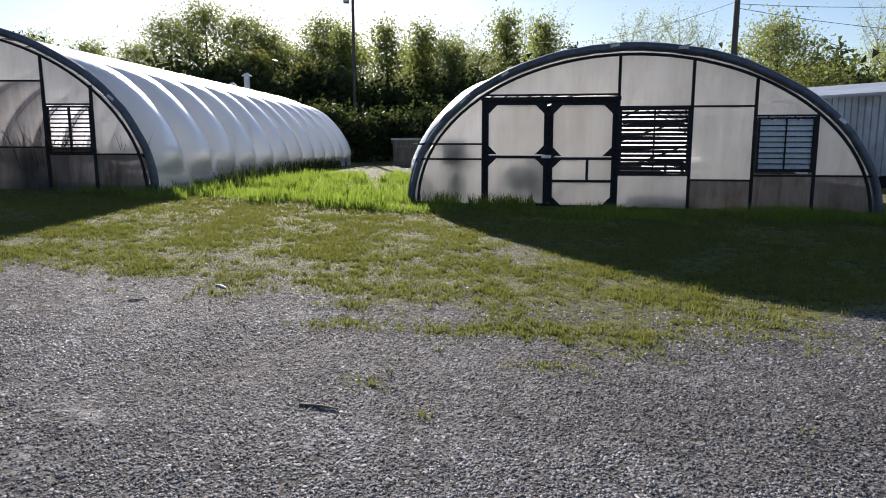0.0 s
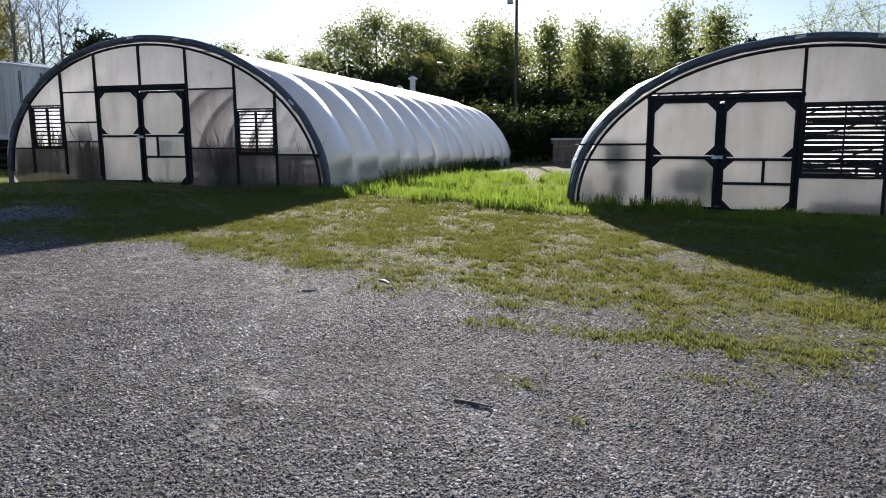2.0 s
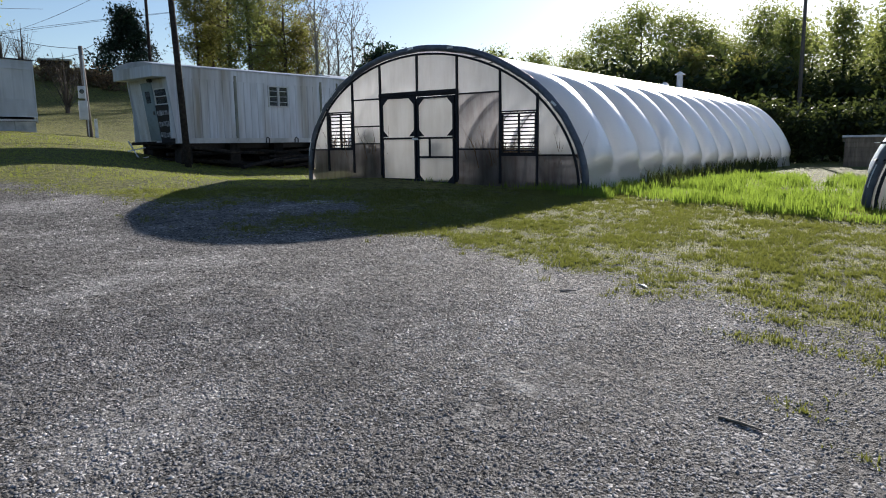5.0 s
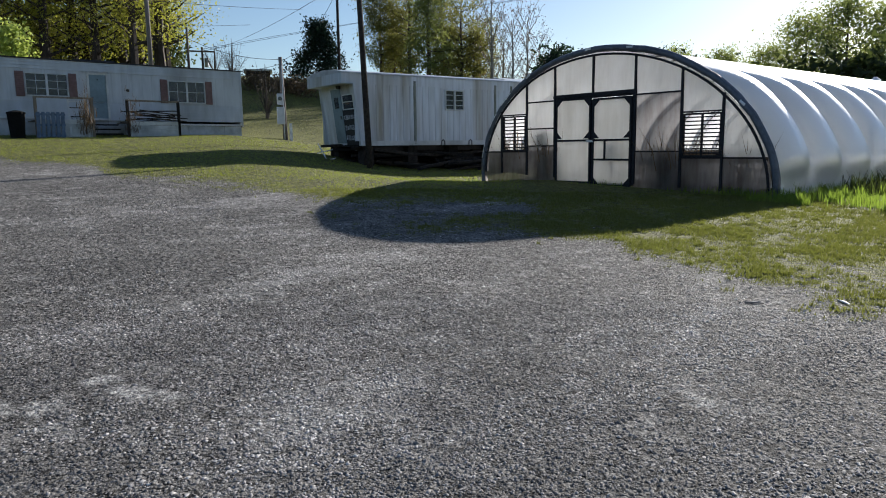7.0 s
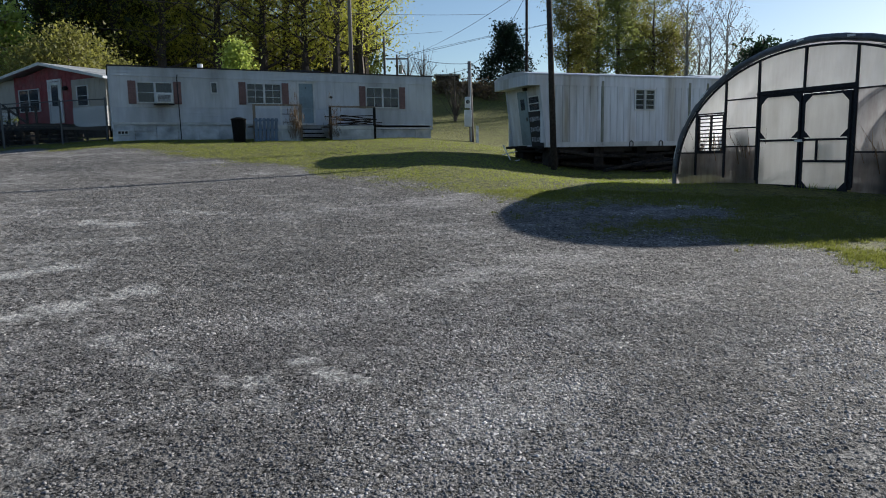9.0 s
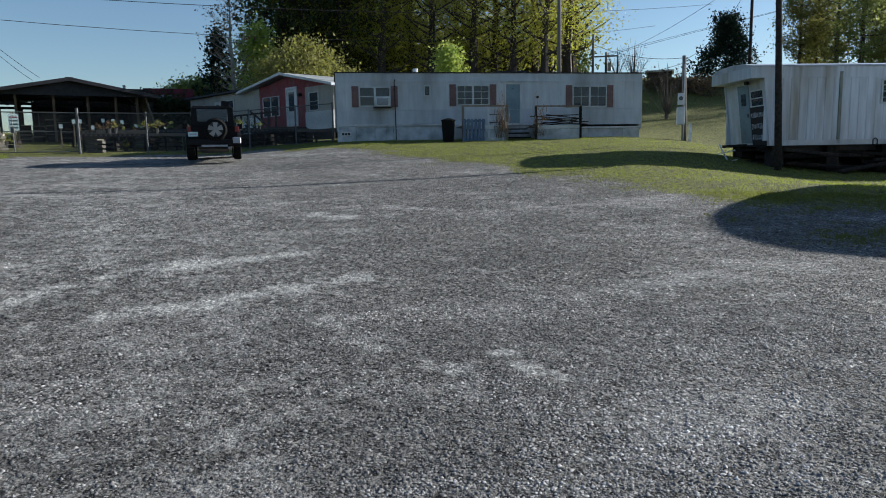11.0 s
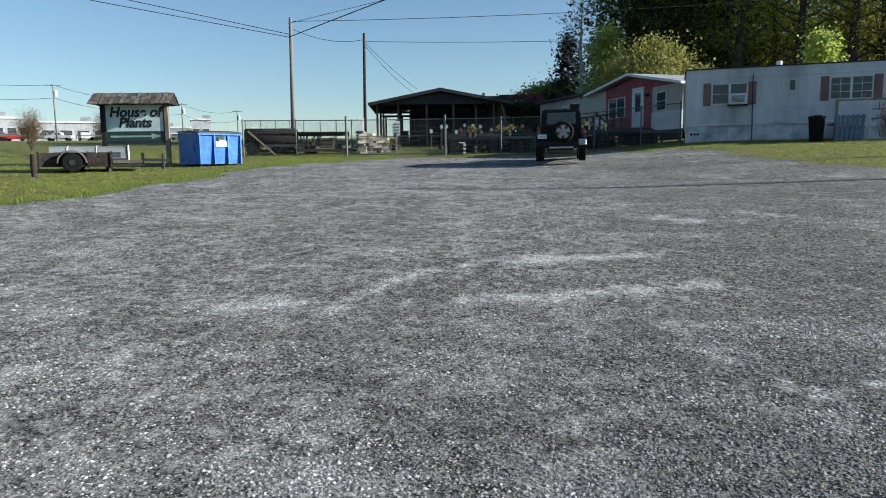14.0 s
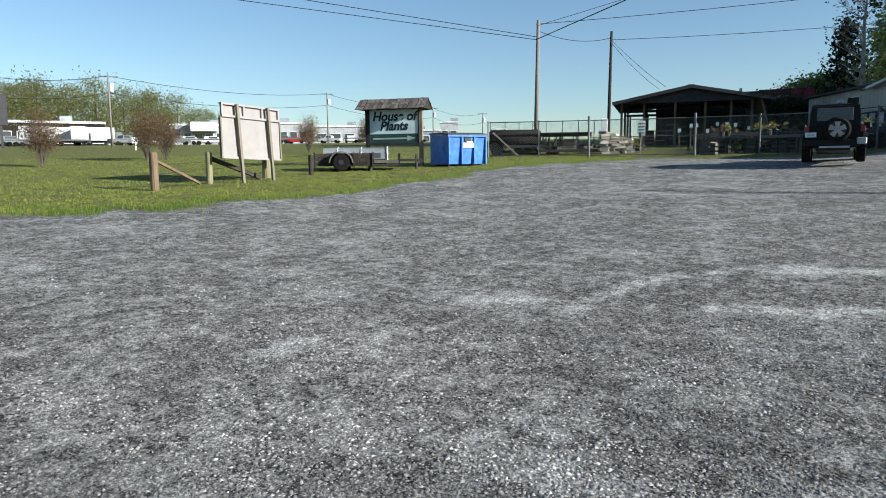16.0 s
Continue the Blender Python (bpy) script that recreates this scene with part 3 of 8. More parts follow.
    L(blend(mask, gravel, grass), p.inputs["Base Color"])
    p.inputs["Roughness"].default_value = 0.9
    p.inputs["Specular IOR Level"].default_value = 0.25
    h = N("ShaderNodeMath")
    h.operation = "ADD"
    L(ramp(tex_noise(10.0, 4.0, 0.65), 0.0, 1.0, 0.0, 2.2), h.inputs[0])
    L(tex_noise(42.0, 6.0, 0.75), h.inputs[1])
    bp = N("ShaderNodeBump")
    bp.inputs["Strength"].default_value, bp.inputs["Distance"].default_value = 1.0, 0.035
    L(h.outputs[0], bp.inputs["Height"])
    L(bp.outputs[0], p.inputs["Normal"])
    return m


make_ground()


# ---- greenhouses ----
def greenhouse(m, half, high, slope, length, ribs, shear, xs, bars, panels, doors, louvres, label):
    """A hoop house: film over ribs, a batten-framed front, two doors. xs: places of the uprights."""
    g = thing("greenhouse", m, label, "greenhouse", "greenhouses")

    def base(x, y):
        return slope * x - 0.012 * y - 0.03

    def hoop(x_or_t, y, grow=0.0):
        t = x_or_t
        x = -(half + grow) * math.cos(t)
        z = (high + grow + 0.02 - base(0, 0)) * math.sin(t)
        return Vector((x + shear * y, y, z + base(x, y)))

    def roof_z(x):
        return math.sqrt(max(0.0, 1 - (x / half) ** 2)) * high + base(x, 0)

    # film cover, smooth over the top and blown up into pillows between the ribs of the sides
    steps, bays, sub = 64, ribs, 14
    bm = bmesh.new()
    grid = []
    for j in range(bays * sub + 1):
        y = length * j / (bays * sub)
        u = (j % sub) / sub
        row = []
        for k in range(steps + 1):
            t = math.pi * k / steps
            side, rise = abs(math.cos(t)), math.sin(t)
            drawn = smooth01((side - 0.45) / 0.3) * smooth01((rise - 0.1) / 0.12)
            puff = 0.27 * drawn * math.sin(math.pi * u) ** 0.6
            low = 0.6 * max(0, side - 0.96) * noise.noise(Vector((y * 4.0, side * 9, half)))
            row.append(bm.verts.new(hoop(t, y, puff + low)))
        grid.append(row)
    for a, b in zip(grid, grid[1:]):
        for k in range(steps):
            bm.faces.new((a[k], a[k + 1], b[k + 1], b[k]))
    part("film_cover", bm, M_FILM, g, "milky white plastic film blown up between the hoops", smooth=True)
    for j in range(1, bays):
        y = length * j / bays
        part("rib", tube(bmesh.new(), [hoop(math.pi * k / 16, y, -0.06) for k in range(17)], 0.02, 5), M_STEEL, g)
    for s in (0.0, math.pi):
        bm = bmesh.new()
        lo, hi = [], []
        for j in range(bays + 1):
            y = 0.1 + (length - 0.2) * j / bays
            p, q = hoop(s, y, -0.1), hoop(s + (0.2 if s == 0 else -0.2), y, -0.1)
            lo.append(bm.verts.new(p))
            hi.append(bm.verts.new(q))
        for j in range(bays):
            bm.faces.new((lo[j], lo[j + 1], hi[j + 1], hi[j]))
        bmesh.ops.solidify(bm, geom=bm.faces[:], thickness=0.03)
        part("base_board", bm, M_BOARDGREY, g, "grey boarding along the foot of the film")
    # Pale floor sheet added as a reflector, to brighten the film from inside.
    bm = bmesh.new()
    rows = [[bm.verts.new((sx * (half - 0.8) + shear * y, y, base(sx * half, y) + 0.08)) for sx in (-1, 0, 1)] for y in (0.6, length * 0.5, length - 0.2)]
    for a, b in zip(rows, rows[1:]):
        for k in range(2):
            bm.faces.new((a[k], a[k + 1], b[k + 1], b[k]))
    part("floor_reflector", bm, M_FLOOR_REFLECTOR, g, "pale sheet added on the greenhouse floor to bounce light")
    # rear wall
    bm = bmesh.new()
    ring = [bm.verts.new(hoop(math.pi * k / steps, length)) for k in range(steps + 1)]
    bm.faces.new(ring)
    part("rear_film", bm, M_PANEL, g)
    # rolled film along the front edge
    part("front_hoop", tube(bmesh.new(), [hoop(math.pi * k / 48, 0.03, 0.02 + 0.02 * noise.noise(Vector((k * 0.9, 0, half)))) for k in range(49)], 0.085, 8), M_HOOP, g, "grey rolled film over the front hoop", smooth=True)
    for t in (0.0, math.pi):
        p = hoop(t, 0.03, 0.02)
        part("hoop_foot", tube(bmesh.new(), [p, p - Vector((0, 0, 0.4))], 0.085, 8), M_HOOP, g)
    part("inner_batten", tube(bmesh.new(), [hoop(math.pi * k / 48, -0.03, -0.13) for k in range(49)], 0.03, 6), M_BATTEN, g)
    for t in (0.22, 0.3, 0.46, 0.55, 0.8):
        p = hoop(math.pi * t, -0.06, 0.03)
        part("clip", beam(bmesh.new(), p, hoop(math.pi * (t + 0.012), -0.06, 0.05), 0.03, 0.05), M_CLIP, g)
    for t in (0.04, 0.13, 0.2):
        part("tape", tube(bmesh.new(), [hoop(math.pi * (t + 0.006 * k), -0.05, 0.045) for k in range(8)], 0.012, 5), M_CLIP, g)

    # batten frame
    for x, z0, z1 in xs:
        zt = min(z1, roof_z(x) - 0.08)
        part("upright", box(bmesh.new(), x - 0.026, x + 0.026, -0.045, 0.02, base(x, 0) + z0, zt), M_BATTEN, g)
    for x0, x1, z in bars:
        part("crossbar", box(bmesh.new(), x0, x1, -0.04, 0.015, z - 0.018, z + 0.018), M_BATTEN, g)
    # film panes between the battens
    for x0, x1, z0, z1, dirty in panels:
        n = 6
        bm = bmesh.new()
        lo, hi = [], []
        for k in range(n + 1):
            x = x0 + (x1 - x0) * k / n
            top = min(z1, roof_z(x) - 0.05)
            bot = max(z0, base(x, 0) - 0.35)
            y = 0.012 * math.sin(7 * x + 3 * z0)
            lo.append(bm.verts.new((x, y, bot)))
            hi.append(bm.verts.new((x, -y, max(top, bot + 0.01))))
        for k in range(n):
            bm.faces.new((lo[k], lo[k + 1], hi[k + 1], hi[k]))
        part("film_pane", bm, M_PANEL_DIRTY if dirty else M_PANEL, g)
    # door leaves
    for x0, x1, z0, z1, mids, braces, splits in doors:
        d = part("door", bmesh_frame(x0, x1, z0, z1, 0.05, -0.07, -0.02), M_BATTEN, g, "black-framed film door")
        for z in mids:
            part("rail", boxed(x0 + 0.05, x1 - 0.05, -0.07, -0.02, z - 0.025, z + 0.025), M_BATTEN, d)
        for x, za, zb in splits:
            part("stile", boxed(x - 0.025, x + 0.025, -0.07, -0.02, za, zb), M_BATTEN, d)
        edges = [z0 + 0.045] + sorted(mids) + [z1 - 0.045]
        for za, zb in zip(edges, edges[1:]):
            part("film_pane", boxed(x0 + 0.045, x1 - 0.045, -0.047, -0.043, za, zb), M_PANEL, d)
        for cx, cz, sx, sz in braces:
            bm = bmesh.new()
            prism(bm, [(cx - sx * 0.01, cz - sz * 0.01), (cx + sx * 0.16, cz - sz * 0.01), (cx - sx * 0.01, cz + sz * 0.16)], "y", -0.075, -0.05)
            part("corner_brace", bm, M_BATTEN, d)
    x0, x1, z0, z1 = doors[0][0], doors[-1][1], doors[0][2], doors[0][3]
    xm = doors[0][1]
    part("door_latch", boxed(xm - 0.09, xm + 0.1, -0.11, -0.07, 0.98, 1.04), M_CLIP, g, "pale metal latch")
    part("door_latch", boxed(xm + 0.06, xm + 0.17, -0.1, -0.07, 1.0, 1.06), M_BATTEN, g)
    part("door_frame", bmesh_frame(x0 - 0.06, x1 + 0.06, z0 - 0.02, z1 + 0.04, 0.065, -0.018, 0.012), M_BATTEN, g)
    part("meeting_post", boxed(xm - 0.02, doors[-1][0] + 0.02, -0.018, 0.012, z0 + 0.08, z1 - 0.07), M_BATTEN, g)
    part("door_header", boxed(x0 - 0.1, x1 + 0.1, -0.06, 0.03, z1 + 0.03, z1 + 0.1), M_BATTEN, g)
    # louvred openings
    for x0, x1, z0, z1, count, pale in louvres:
        w = part("louvre_frame", bmesh_frame(x0, x1, z0, z1, 0.04, -0.05, 0.05), M_BATTEN, g)
        for k in range(count):
            z = z0 + 0.05 + (z1 - z0 - 0.1) * (k + 0.5) / count
            bm = bmesh.new()
            deep = 0.012 if pale else 0.04
            half_gap = (z1 - z0 - 0.1) / count * (0.46 if pale else 0.32 if count > 12 else 0.14)
            prism(bm, [(-deep, z - half_gap), (-deep + 0.008, z - half_gap - 0.004), (deep, z + half_gap), (deep - 0.008, z + half_gap + 0.004)], "x", x0 + 0.035, x1 - 0.035)
            slat = part("louvre_slat", bm, M_LOUVRE_PALE if pale else M_BATTEN, w)
            if pale:
                part("lip", boxed(x0 + 0.04, x1 - 0.04, -deep - 0.02, -deep, z - half_gap - 0.012, z - half_gap + 0.006), M_BATTEN, slat)
        part("louvre_rod", boxed((x0 + x1) / 2 - 0.012, (x0 + x1) / 2 + 0.012, -0.03, 0.045, z0 + 0.04, z1 - 0.04), M_BATTEN, w)
    return g, base, hoop


def bmesh_frame(x0, x1, z0, z1, w, y0, y1):
    bm = bmesh.new()
    box(bm, x0, x1, y0, y1, z0, z0 + w)
    box(bm, x0, x1, y0, y1, z1 - w, z1)
    box(bm, x0, x0 + w, y0, y1, z0 + w, z1 - w)
    box(bm, x1 - w, x1, y0, y1, z0 + w, z1 - w)
    return bm


def corner_braces(x0, x1, z0, z1):
    i = 0.06
    return [(x0 + i, z0 + i, 1, 1), (x1 - i, z0 + i, -1, 1), (x0 + i, z1 - i, 1, -1), (x1 - i, z1 - i, -1, -1)]


# the near house, its doors left of the middle
GH_NEAR = pose(3.75, 13.52, 0.295, 0, 0, -8.7)
bars = [(-4.3, -2.95, 1.25), (-4.35, -2.95, 0.95), (-0.36, 2.13, 1.96), (-0.36, 1.0, 0.66), (1.0, 2.17, 0.565), (2.15, 4.3, 0.66), (2.15, 3.25, 1.78), (-2.95, -0.36, 2.2)]
panels = [(-4.4, -2.98, 1.25, 9, 0), (-4.4, -2.98, 0.95, 1.25, 0), (-4.42, -2.98, -1, 0.95, 0), (-2.98, -0.36, 2.2, 9, 0), (-0.36, 1.0, 1.97, 9, 0),
          (1.0, 2.15, 1.97, 9, 0), (1.0, 2.17, 0.57, 1.95, 0), (-0.36, 1.0, -1, 0.66, 0), (1.0, 2.17, -1, 0.565, 1), (2.17, 3.25, -1, 0.7, 1),
          (2.15, 3.25, 1.78, 9, 0), (3.25, 4.42, 0.66, 9, 0), (3.25, 4.42, -1, 0.66, 1)]
doors = [(-2.92, -1.73, 0.03, 2.06, [1.0], corner_braces(-2.92, -1.73, 1.0, 2.06)[0:4] + [(-2.86, 0.97, 1, -1), (-1.79, 0.97, -1, -1)], []),
         (-1.65, -0.42, 0.0, 2.05, [0.97, 0.53], corner_braces(-1.65, -0.42, 0.97, 2.05) + [(-1.59, 0.94, 1, -1), (-1.59, 0.06, 1, 1), (-0.48, 0.06, -1, 1)], [(-0.93, 0.53, 0.97)])]
louvres = [(-0.33, 0.98, 0.69, 1.94, 14, 0), (2.2, 3.22, 0.73, 1.75, 9, 1)]
near_house, near_base, near_hoop = greenhouse(
    GH_NEAR, 4.43, 3.05, -0.025, 15.0, 10, 0.0,
    [(-2.98, 0, 2.2), (-0.36, 0, 9), (1.0, 0, 9), (2.15, 0, 9), (3.25, 0, 1.8)], bars, panels, doors, louvres,
    "hoop greenhouse with milky film and black-framed double doors")

# the far house, its doors in the middle
GH_FAR = pose(-10.71, 15.02, 0.745, 0, 0, -2.25)
bars = [(-3.69, -2.67, 1.8), (-2.67, -1.65, 2.12), (-2.67, -1.65, 1.38), (-2.67, -1.65, 0.9), (-4.5, -2.67, 0.74), (-1.65, 0.95, 2.24), (0.97, 2.25, 2.12), (0.97, 2.25, 0.73),
        (2.25, 3.28, 1.63), (2.25, 4.2, 0.58)]
panels = [(-4.5, -3.69, 0.74, 9, 0), (-4.55, -3.69, -1, 0.74, 1), (-3.69, -2.67, 1.8, 9, 0), (-3.69, -2.67, -1, 0.74, 1), (-2.67, -1.65, 2.12, 9, 0), (-2.67, -1.65, 1.38, 2.12, 0),
          (-2.67, -1.65, 0.9, 1.38, 0), (-2.67, -1.65, -1, 0.9, 1), (-1.65, -0.32, 2.25, 9, 0), (-0.32, 0.97, 2.25, 9, 0), (0.97, 2.25, 2.12, 9, 0), (0.97, 2.25, 0.73, 2.12, 1),
          (0.97, 2.25, -1, 0.73, 1), (2.25, 3.28, 1.63, 9, 0), (2.25, 3.28, -1, 0.58, 1), (3.28, 4.4, 0.6, 9, 0), (3.28, 4.4, -1, 0.6, 1)]
doors = [(-1.55, -0.36, -0.1, 2.14, [1.03], corner_braces(-1.55, -0.36, 1.03, 2.14), []),
         (-0.3, 0.9, -0.16, 2.1, [1.03, 0.53], corner_braces(-0.3, 0.9, 1.03, 2.1) + [(-0.24, -0.1, 1, 1), (0.84, -0.1, -1, 1)], [(0.1, 0.53, 1.03)])]
louvres = [(-3.66, -2.7, 0.76, 1.77, 9, 0), (2.27, 3.26, 0.6, 1.6, 10, 0)]
far_house, far_base, far_hoop = greenhouse(
    GH_FAR, 4.5, 3.3, -0.039, 18.2, 12, 0.063,
    [(-3.69, 0, 9), (-2.67, 0, 9), (-1.62, 0, 9), (-0.32, 2.2, 9), (0.97, 0, 9), (2.25, 0, 9), (3.28, 0, 9)], bars, panels, doors, louvres,
    "hoop greenhouse with bulging milky film and weathered front")


# ---- mobile homes ----
def siding_wall(bm, x0, x1, z0, z1, y=0.0, pitch=0.12, lap=0.03):
    """Overlapping horizontal boards, face at y, 0.1 thick."""
    n = max(1, round((z1 - z0) / pitch))
    h = (z1 - z0) / n
    out = [(y + 0.1, z0)]
    for k in range(n):
        out += [(y - lap, z0 + k * h), (y, z0 + (k + 1) * h)]
    out.append((y + 0.1, z1))
    return prism(bm, out, "x", x0, x1)


def ribbed_wall(bm, x0, x1, z0, z1, y=0.0, pitch=0.2, deep=0.02):
    """Upright ribs in sheet metal, face at y."""
    n = max(1, round((x1 - x0) / pitch))
    w = (x1 - x0) / n
    out = [(x0, y + 0.08)]
    for k in range(n):
        a = x0 + k * w
        out += [(a, y), (a + w * 0.78, y), (a + w * 0.82, y + deep), (a + w * 0.95, y + deep)]
    out += [(x1, y), (x1, y + 0.08)]
    return prism(bm, out, "z", z0, z1)


def sash_window(home, x0, x1, z0, z1, y, sashes=2, bars=1, shutters=True, lights=0):
    w = part("window", bmesh_frame(x0, x1, z0, z1, 0.04, y - 0.05, y + 0.03), M_TRIM, home, "white-framed sash window")
    step = (x1 - x0) / sashes
    for k in range(1, sashes):
        x = x0 + k * step
        part("mullion", boxed(x - 0.04, x + 0.04, y - 0.045, y + 0.03, z0 + 0.05, z1 - 0.05), M_TRIM, w)
    for k in range(sashes):
        a, b = x0 + k * step + 0.05, x0 + (k + 1) * step - 0.05
        part("pane", boxed(a, b, y - 0.012, y - 0.006, z0 + 0.05, z1 - 0.05), M_GLASS, w)
        for j in range(1, bars + 1):
            z = z0 + (z1 - z0) * j / (bars + 1)
            part("glazing_bar", boxed(a, b, y - 0.035, y - 0.012, z - 0.01, z + 0.01), M_TRIM, w)
        for j in range(1, lights + 1):
            x = a + (b - a) * j / (lights + 1)
            part("glazing_bar", boxed(x - 0.008, x + 0.008, y - 0.03, y - 0.012, z0 + 0.05, z1 - 0.05), M_TRIM, w)
        part("curtain", boxed(a, b, y + 0.03, y + 0.035, z0 + 0.05, z1 - 0.05), M_CURTAIN, w)
    if shutters:
        for a in (x0 - 0.33, x1 + 0.03):
            s = part("shutter", boxed(a, a + 0.3, y - 0.04, y, z0 - 0.03, z1 + 0.03), M_SHUTTER, home, "faded red shutter")
            for j in range(12):
                z = z0 + (z1 - z0) * (j + 0.5) / 12
                part("slat", prism(bmesh.new(), [(y - 0.055, z - 0.025), (y - 0.04, z + 0.025), (y - 0.038, z - 0.02)], "x", a + 0.04, a + 0.26), M_SHUTTER, s)
    return w


M_CURTAIN = material("pale_curtain", (0.3, 0.32, 0.33), 0.9, spread=0.25, grain=8, bump=0.1, streak=(6, 1, 0.4))

STAND = pose(-0.05, -0.235, 0, 0, 0, -1.12)
home = thing("mobile_home", STAND @ pose(-32.0, 0, 2.35, 0, 0, 90), "long white single-wide mobile home with faded red shutters", "mobile home", "mobile homes")
X0, X1, TOP = 0.4, 15.0, 3.0
bm = siding_wall(bmesh.new(), X0, X1, 0.62, 1.36)
part("lower_siding", bm, M_SIDING, home, "ribbed white lower siding")
bm = ribbed_wall(bmesh.new(), X0, X1, 1.36, 2.62, 0.0, 0.42, 0.008)
part("upper_siding", bm, M_SIDING, home)
part("top_band", siding_wall(bmesh.new(), X0, X1, 2.62, TOP, -0.01, 0.13, 0.025), M_SIDING, home)
part("belt_trim", boxed(X0 - 0.01, X1 + 0.01, -0.03, 0.0, 1.345, 1.38), M_SIDING, home)
part("end_wall", boxed(X0, X0 + 0.1, 0.1, 3.7, 0.5, TOP), M_SIDING, home)
part("end_wall", boxed(X1 - 0.1, X1, 0.1, 3.7, 0.5, TOP), M_SIDING, home)
part("rear_wall", boxed(X0 + 0.1, X1 - 0.1, 3.6, 3.7, 0.5, TOP), M_SIDING, home)
part("floor", boxed(X0, X1, 0.1, 3.7, 0.4, 0.5), M_DARKWOOD, home)
part("roof", prism(bmesh.new(), [(-0.06, TOP), (-0.06, TOP + 0.05), (1.8, TOP + 0.16), (3.76, TOP + 0.05), (3.76, TOP)], "x", X0 - 0.05, X1 + 0.05), M_ROOFDARK, home, "low dark roof")
for x in (X0, X1 - 0.05):
    part("corner_trim", boxed(x, x + 0.05, -0.035, 0.02, 0.4, TOP), M_SIDING, home)
part("roof_vent", boxed(8.0, 9.6, 0.9, 1.6, TOP + 0.05, TOP + 0.22), M_ROOFDARK, home)
part("roof_vent", tube(bmesh.new(), [(4.1, 0.8, TOP), (4.1, 0.8, TOP + 0.3)], 0.12, 10), M_CLIP, home)
part("skirt_trim", boxed(X0, 6.6, -0.05, 0.0, 0.66, 0.73), M_TRIM, home)
part("skirt_trim", boxed(11.3, X1, -0.05, 0.0, 0.44, 0.52), M_TRIM, home)
for k in range(8):
    a, b = X0 + k * 0.85, X0 + (k + 1) * 0.85 - 0.01
    part("skirt_panel", siding_wall(bmesh.new(), a, b, -0.25, 0.66, 0.02 + 0.02 * (k % 3), 0.16, 0.025), M_SKIRT, home)
for k in range(9):
    a, b = 7.2 + k * 0.86, 7.2 + (k + 1) * 0.86 - 0.01
    part("skirt_panel", siding_wall(bmesh.new(), a, b, -0.2, 0.62 if b < 11.3 else 0.43, 0.06 + 0.02 * (k % 2), 0.16, 0.025), M_SKIRT, home)
part("skirt_vent", boxed(X0 + 0.15, X0 + 0.62, -0.03, 0.0, 0.2, 0.4), M_TRIM, home, "white skirting vent")
for k in range(3):
    part("skirt_vent", boxed(X0 + 0.2 + 0.13 * k, X0 + 0.3 + 0.13 * k, -0.036, -0.03, 0.25, 0.35), M_DARK, home)
part("hatch", boxed(2.1, 2.6, -0.02, 0.03, -0.2, 0.55), M_SKIRT, home)
sash_window(home, 1.42, 2.84, 1.52, 2.4, 0.0, 2, 1)
part("shutter_stub", boxed(1.1, 1.36, -0.045, -0.03, 1.5, 1.95), M_SHUTTER, home)
ac = part("air_conditioner", boxed(2.14, 2.78, -0.4, 0.02, 1.5, 1.92, bevel=0.015), M_TRIM, home, "white window air conditioner")
part("grille", boxed(2.2, 2.7, -0.41, -0.4, 1.56, 1.86), M_LOUVRE, ac)
for k in range(6):
    part("fin", boxed(2.2, 2.7, -0.418, -0.41, 1.58 + k * 0.047, 1.6 + k * 0.047), M_DARK, ac)
part("bracket", boxed(2.05, 2.85, -0.3, 0.0, 1.44, 1.49), M_DARK, home)
sash_window(home, 4.38, 4.68, 1.97, 2.46, 0.0, 1, 0, False)
sash_window(home, 5.9, 7.45, 1.55, 2.47, 0.0, 2, 2, True, 1)
sash_window(home, 11.5, 13.2, 1.45, 2.43, 0.0, 2, 1, True, 1)
door = part("door", boxed(8.26, 8.9, -0.03, 0.03, 0.7, 2.5), M_DOORBLUE, home, "grey-blue closed front door")
part("door_frame", bmesh_frame(8.17, 8.99, 0.62, 2.58, 0.08, -0.05, 0.02), M_TRIM, door)
part("peephole", boxed(8.56, 8.6, -0.04, -0.03, 2.28, 2.33), M_DARK, door)
part("handle", tube(bmesh.new(), [(8.34, -0.03, 1.55), (8.34, -0.09, 1.55)], 0.025, 8), M_STEEL, door)
part("fascia", boxed(8.0, 9.15, -0.09, 0.0, 2.63, 2.68), M_SIDING, home)
for k in range(7):
    part("fascia_tooth", boxed(8.03 + k * 0.16, 8.13 + k * 0.16, -0.085, -0.01, 2.58, 2.63), M_SIDING, home)
part("wall_lamp", tube(bmesh.new(), [(9.75, -0.02, 1.92), (9.75, -0.14, 1.9)], 0.06, 8), M_DARK, home)
part("drain_pipe", tube(bmesh.new(), [(3.05, -0.06, 2.72), (3.02, -0.06, 2.6), (3.06, -0.06, -0.1)], 0.022, 6), M_DARK, home)
part("drain_pipe", tube(bmesh.new(), [(9.85, -0.05, TOP), (9.72, -0.05, 1.95)], 0.018, 6), M_SIDING, home)
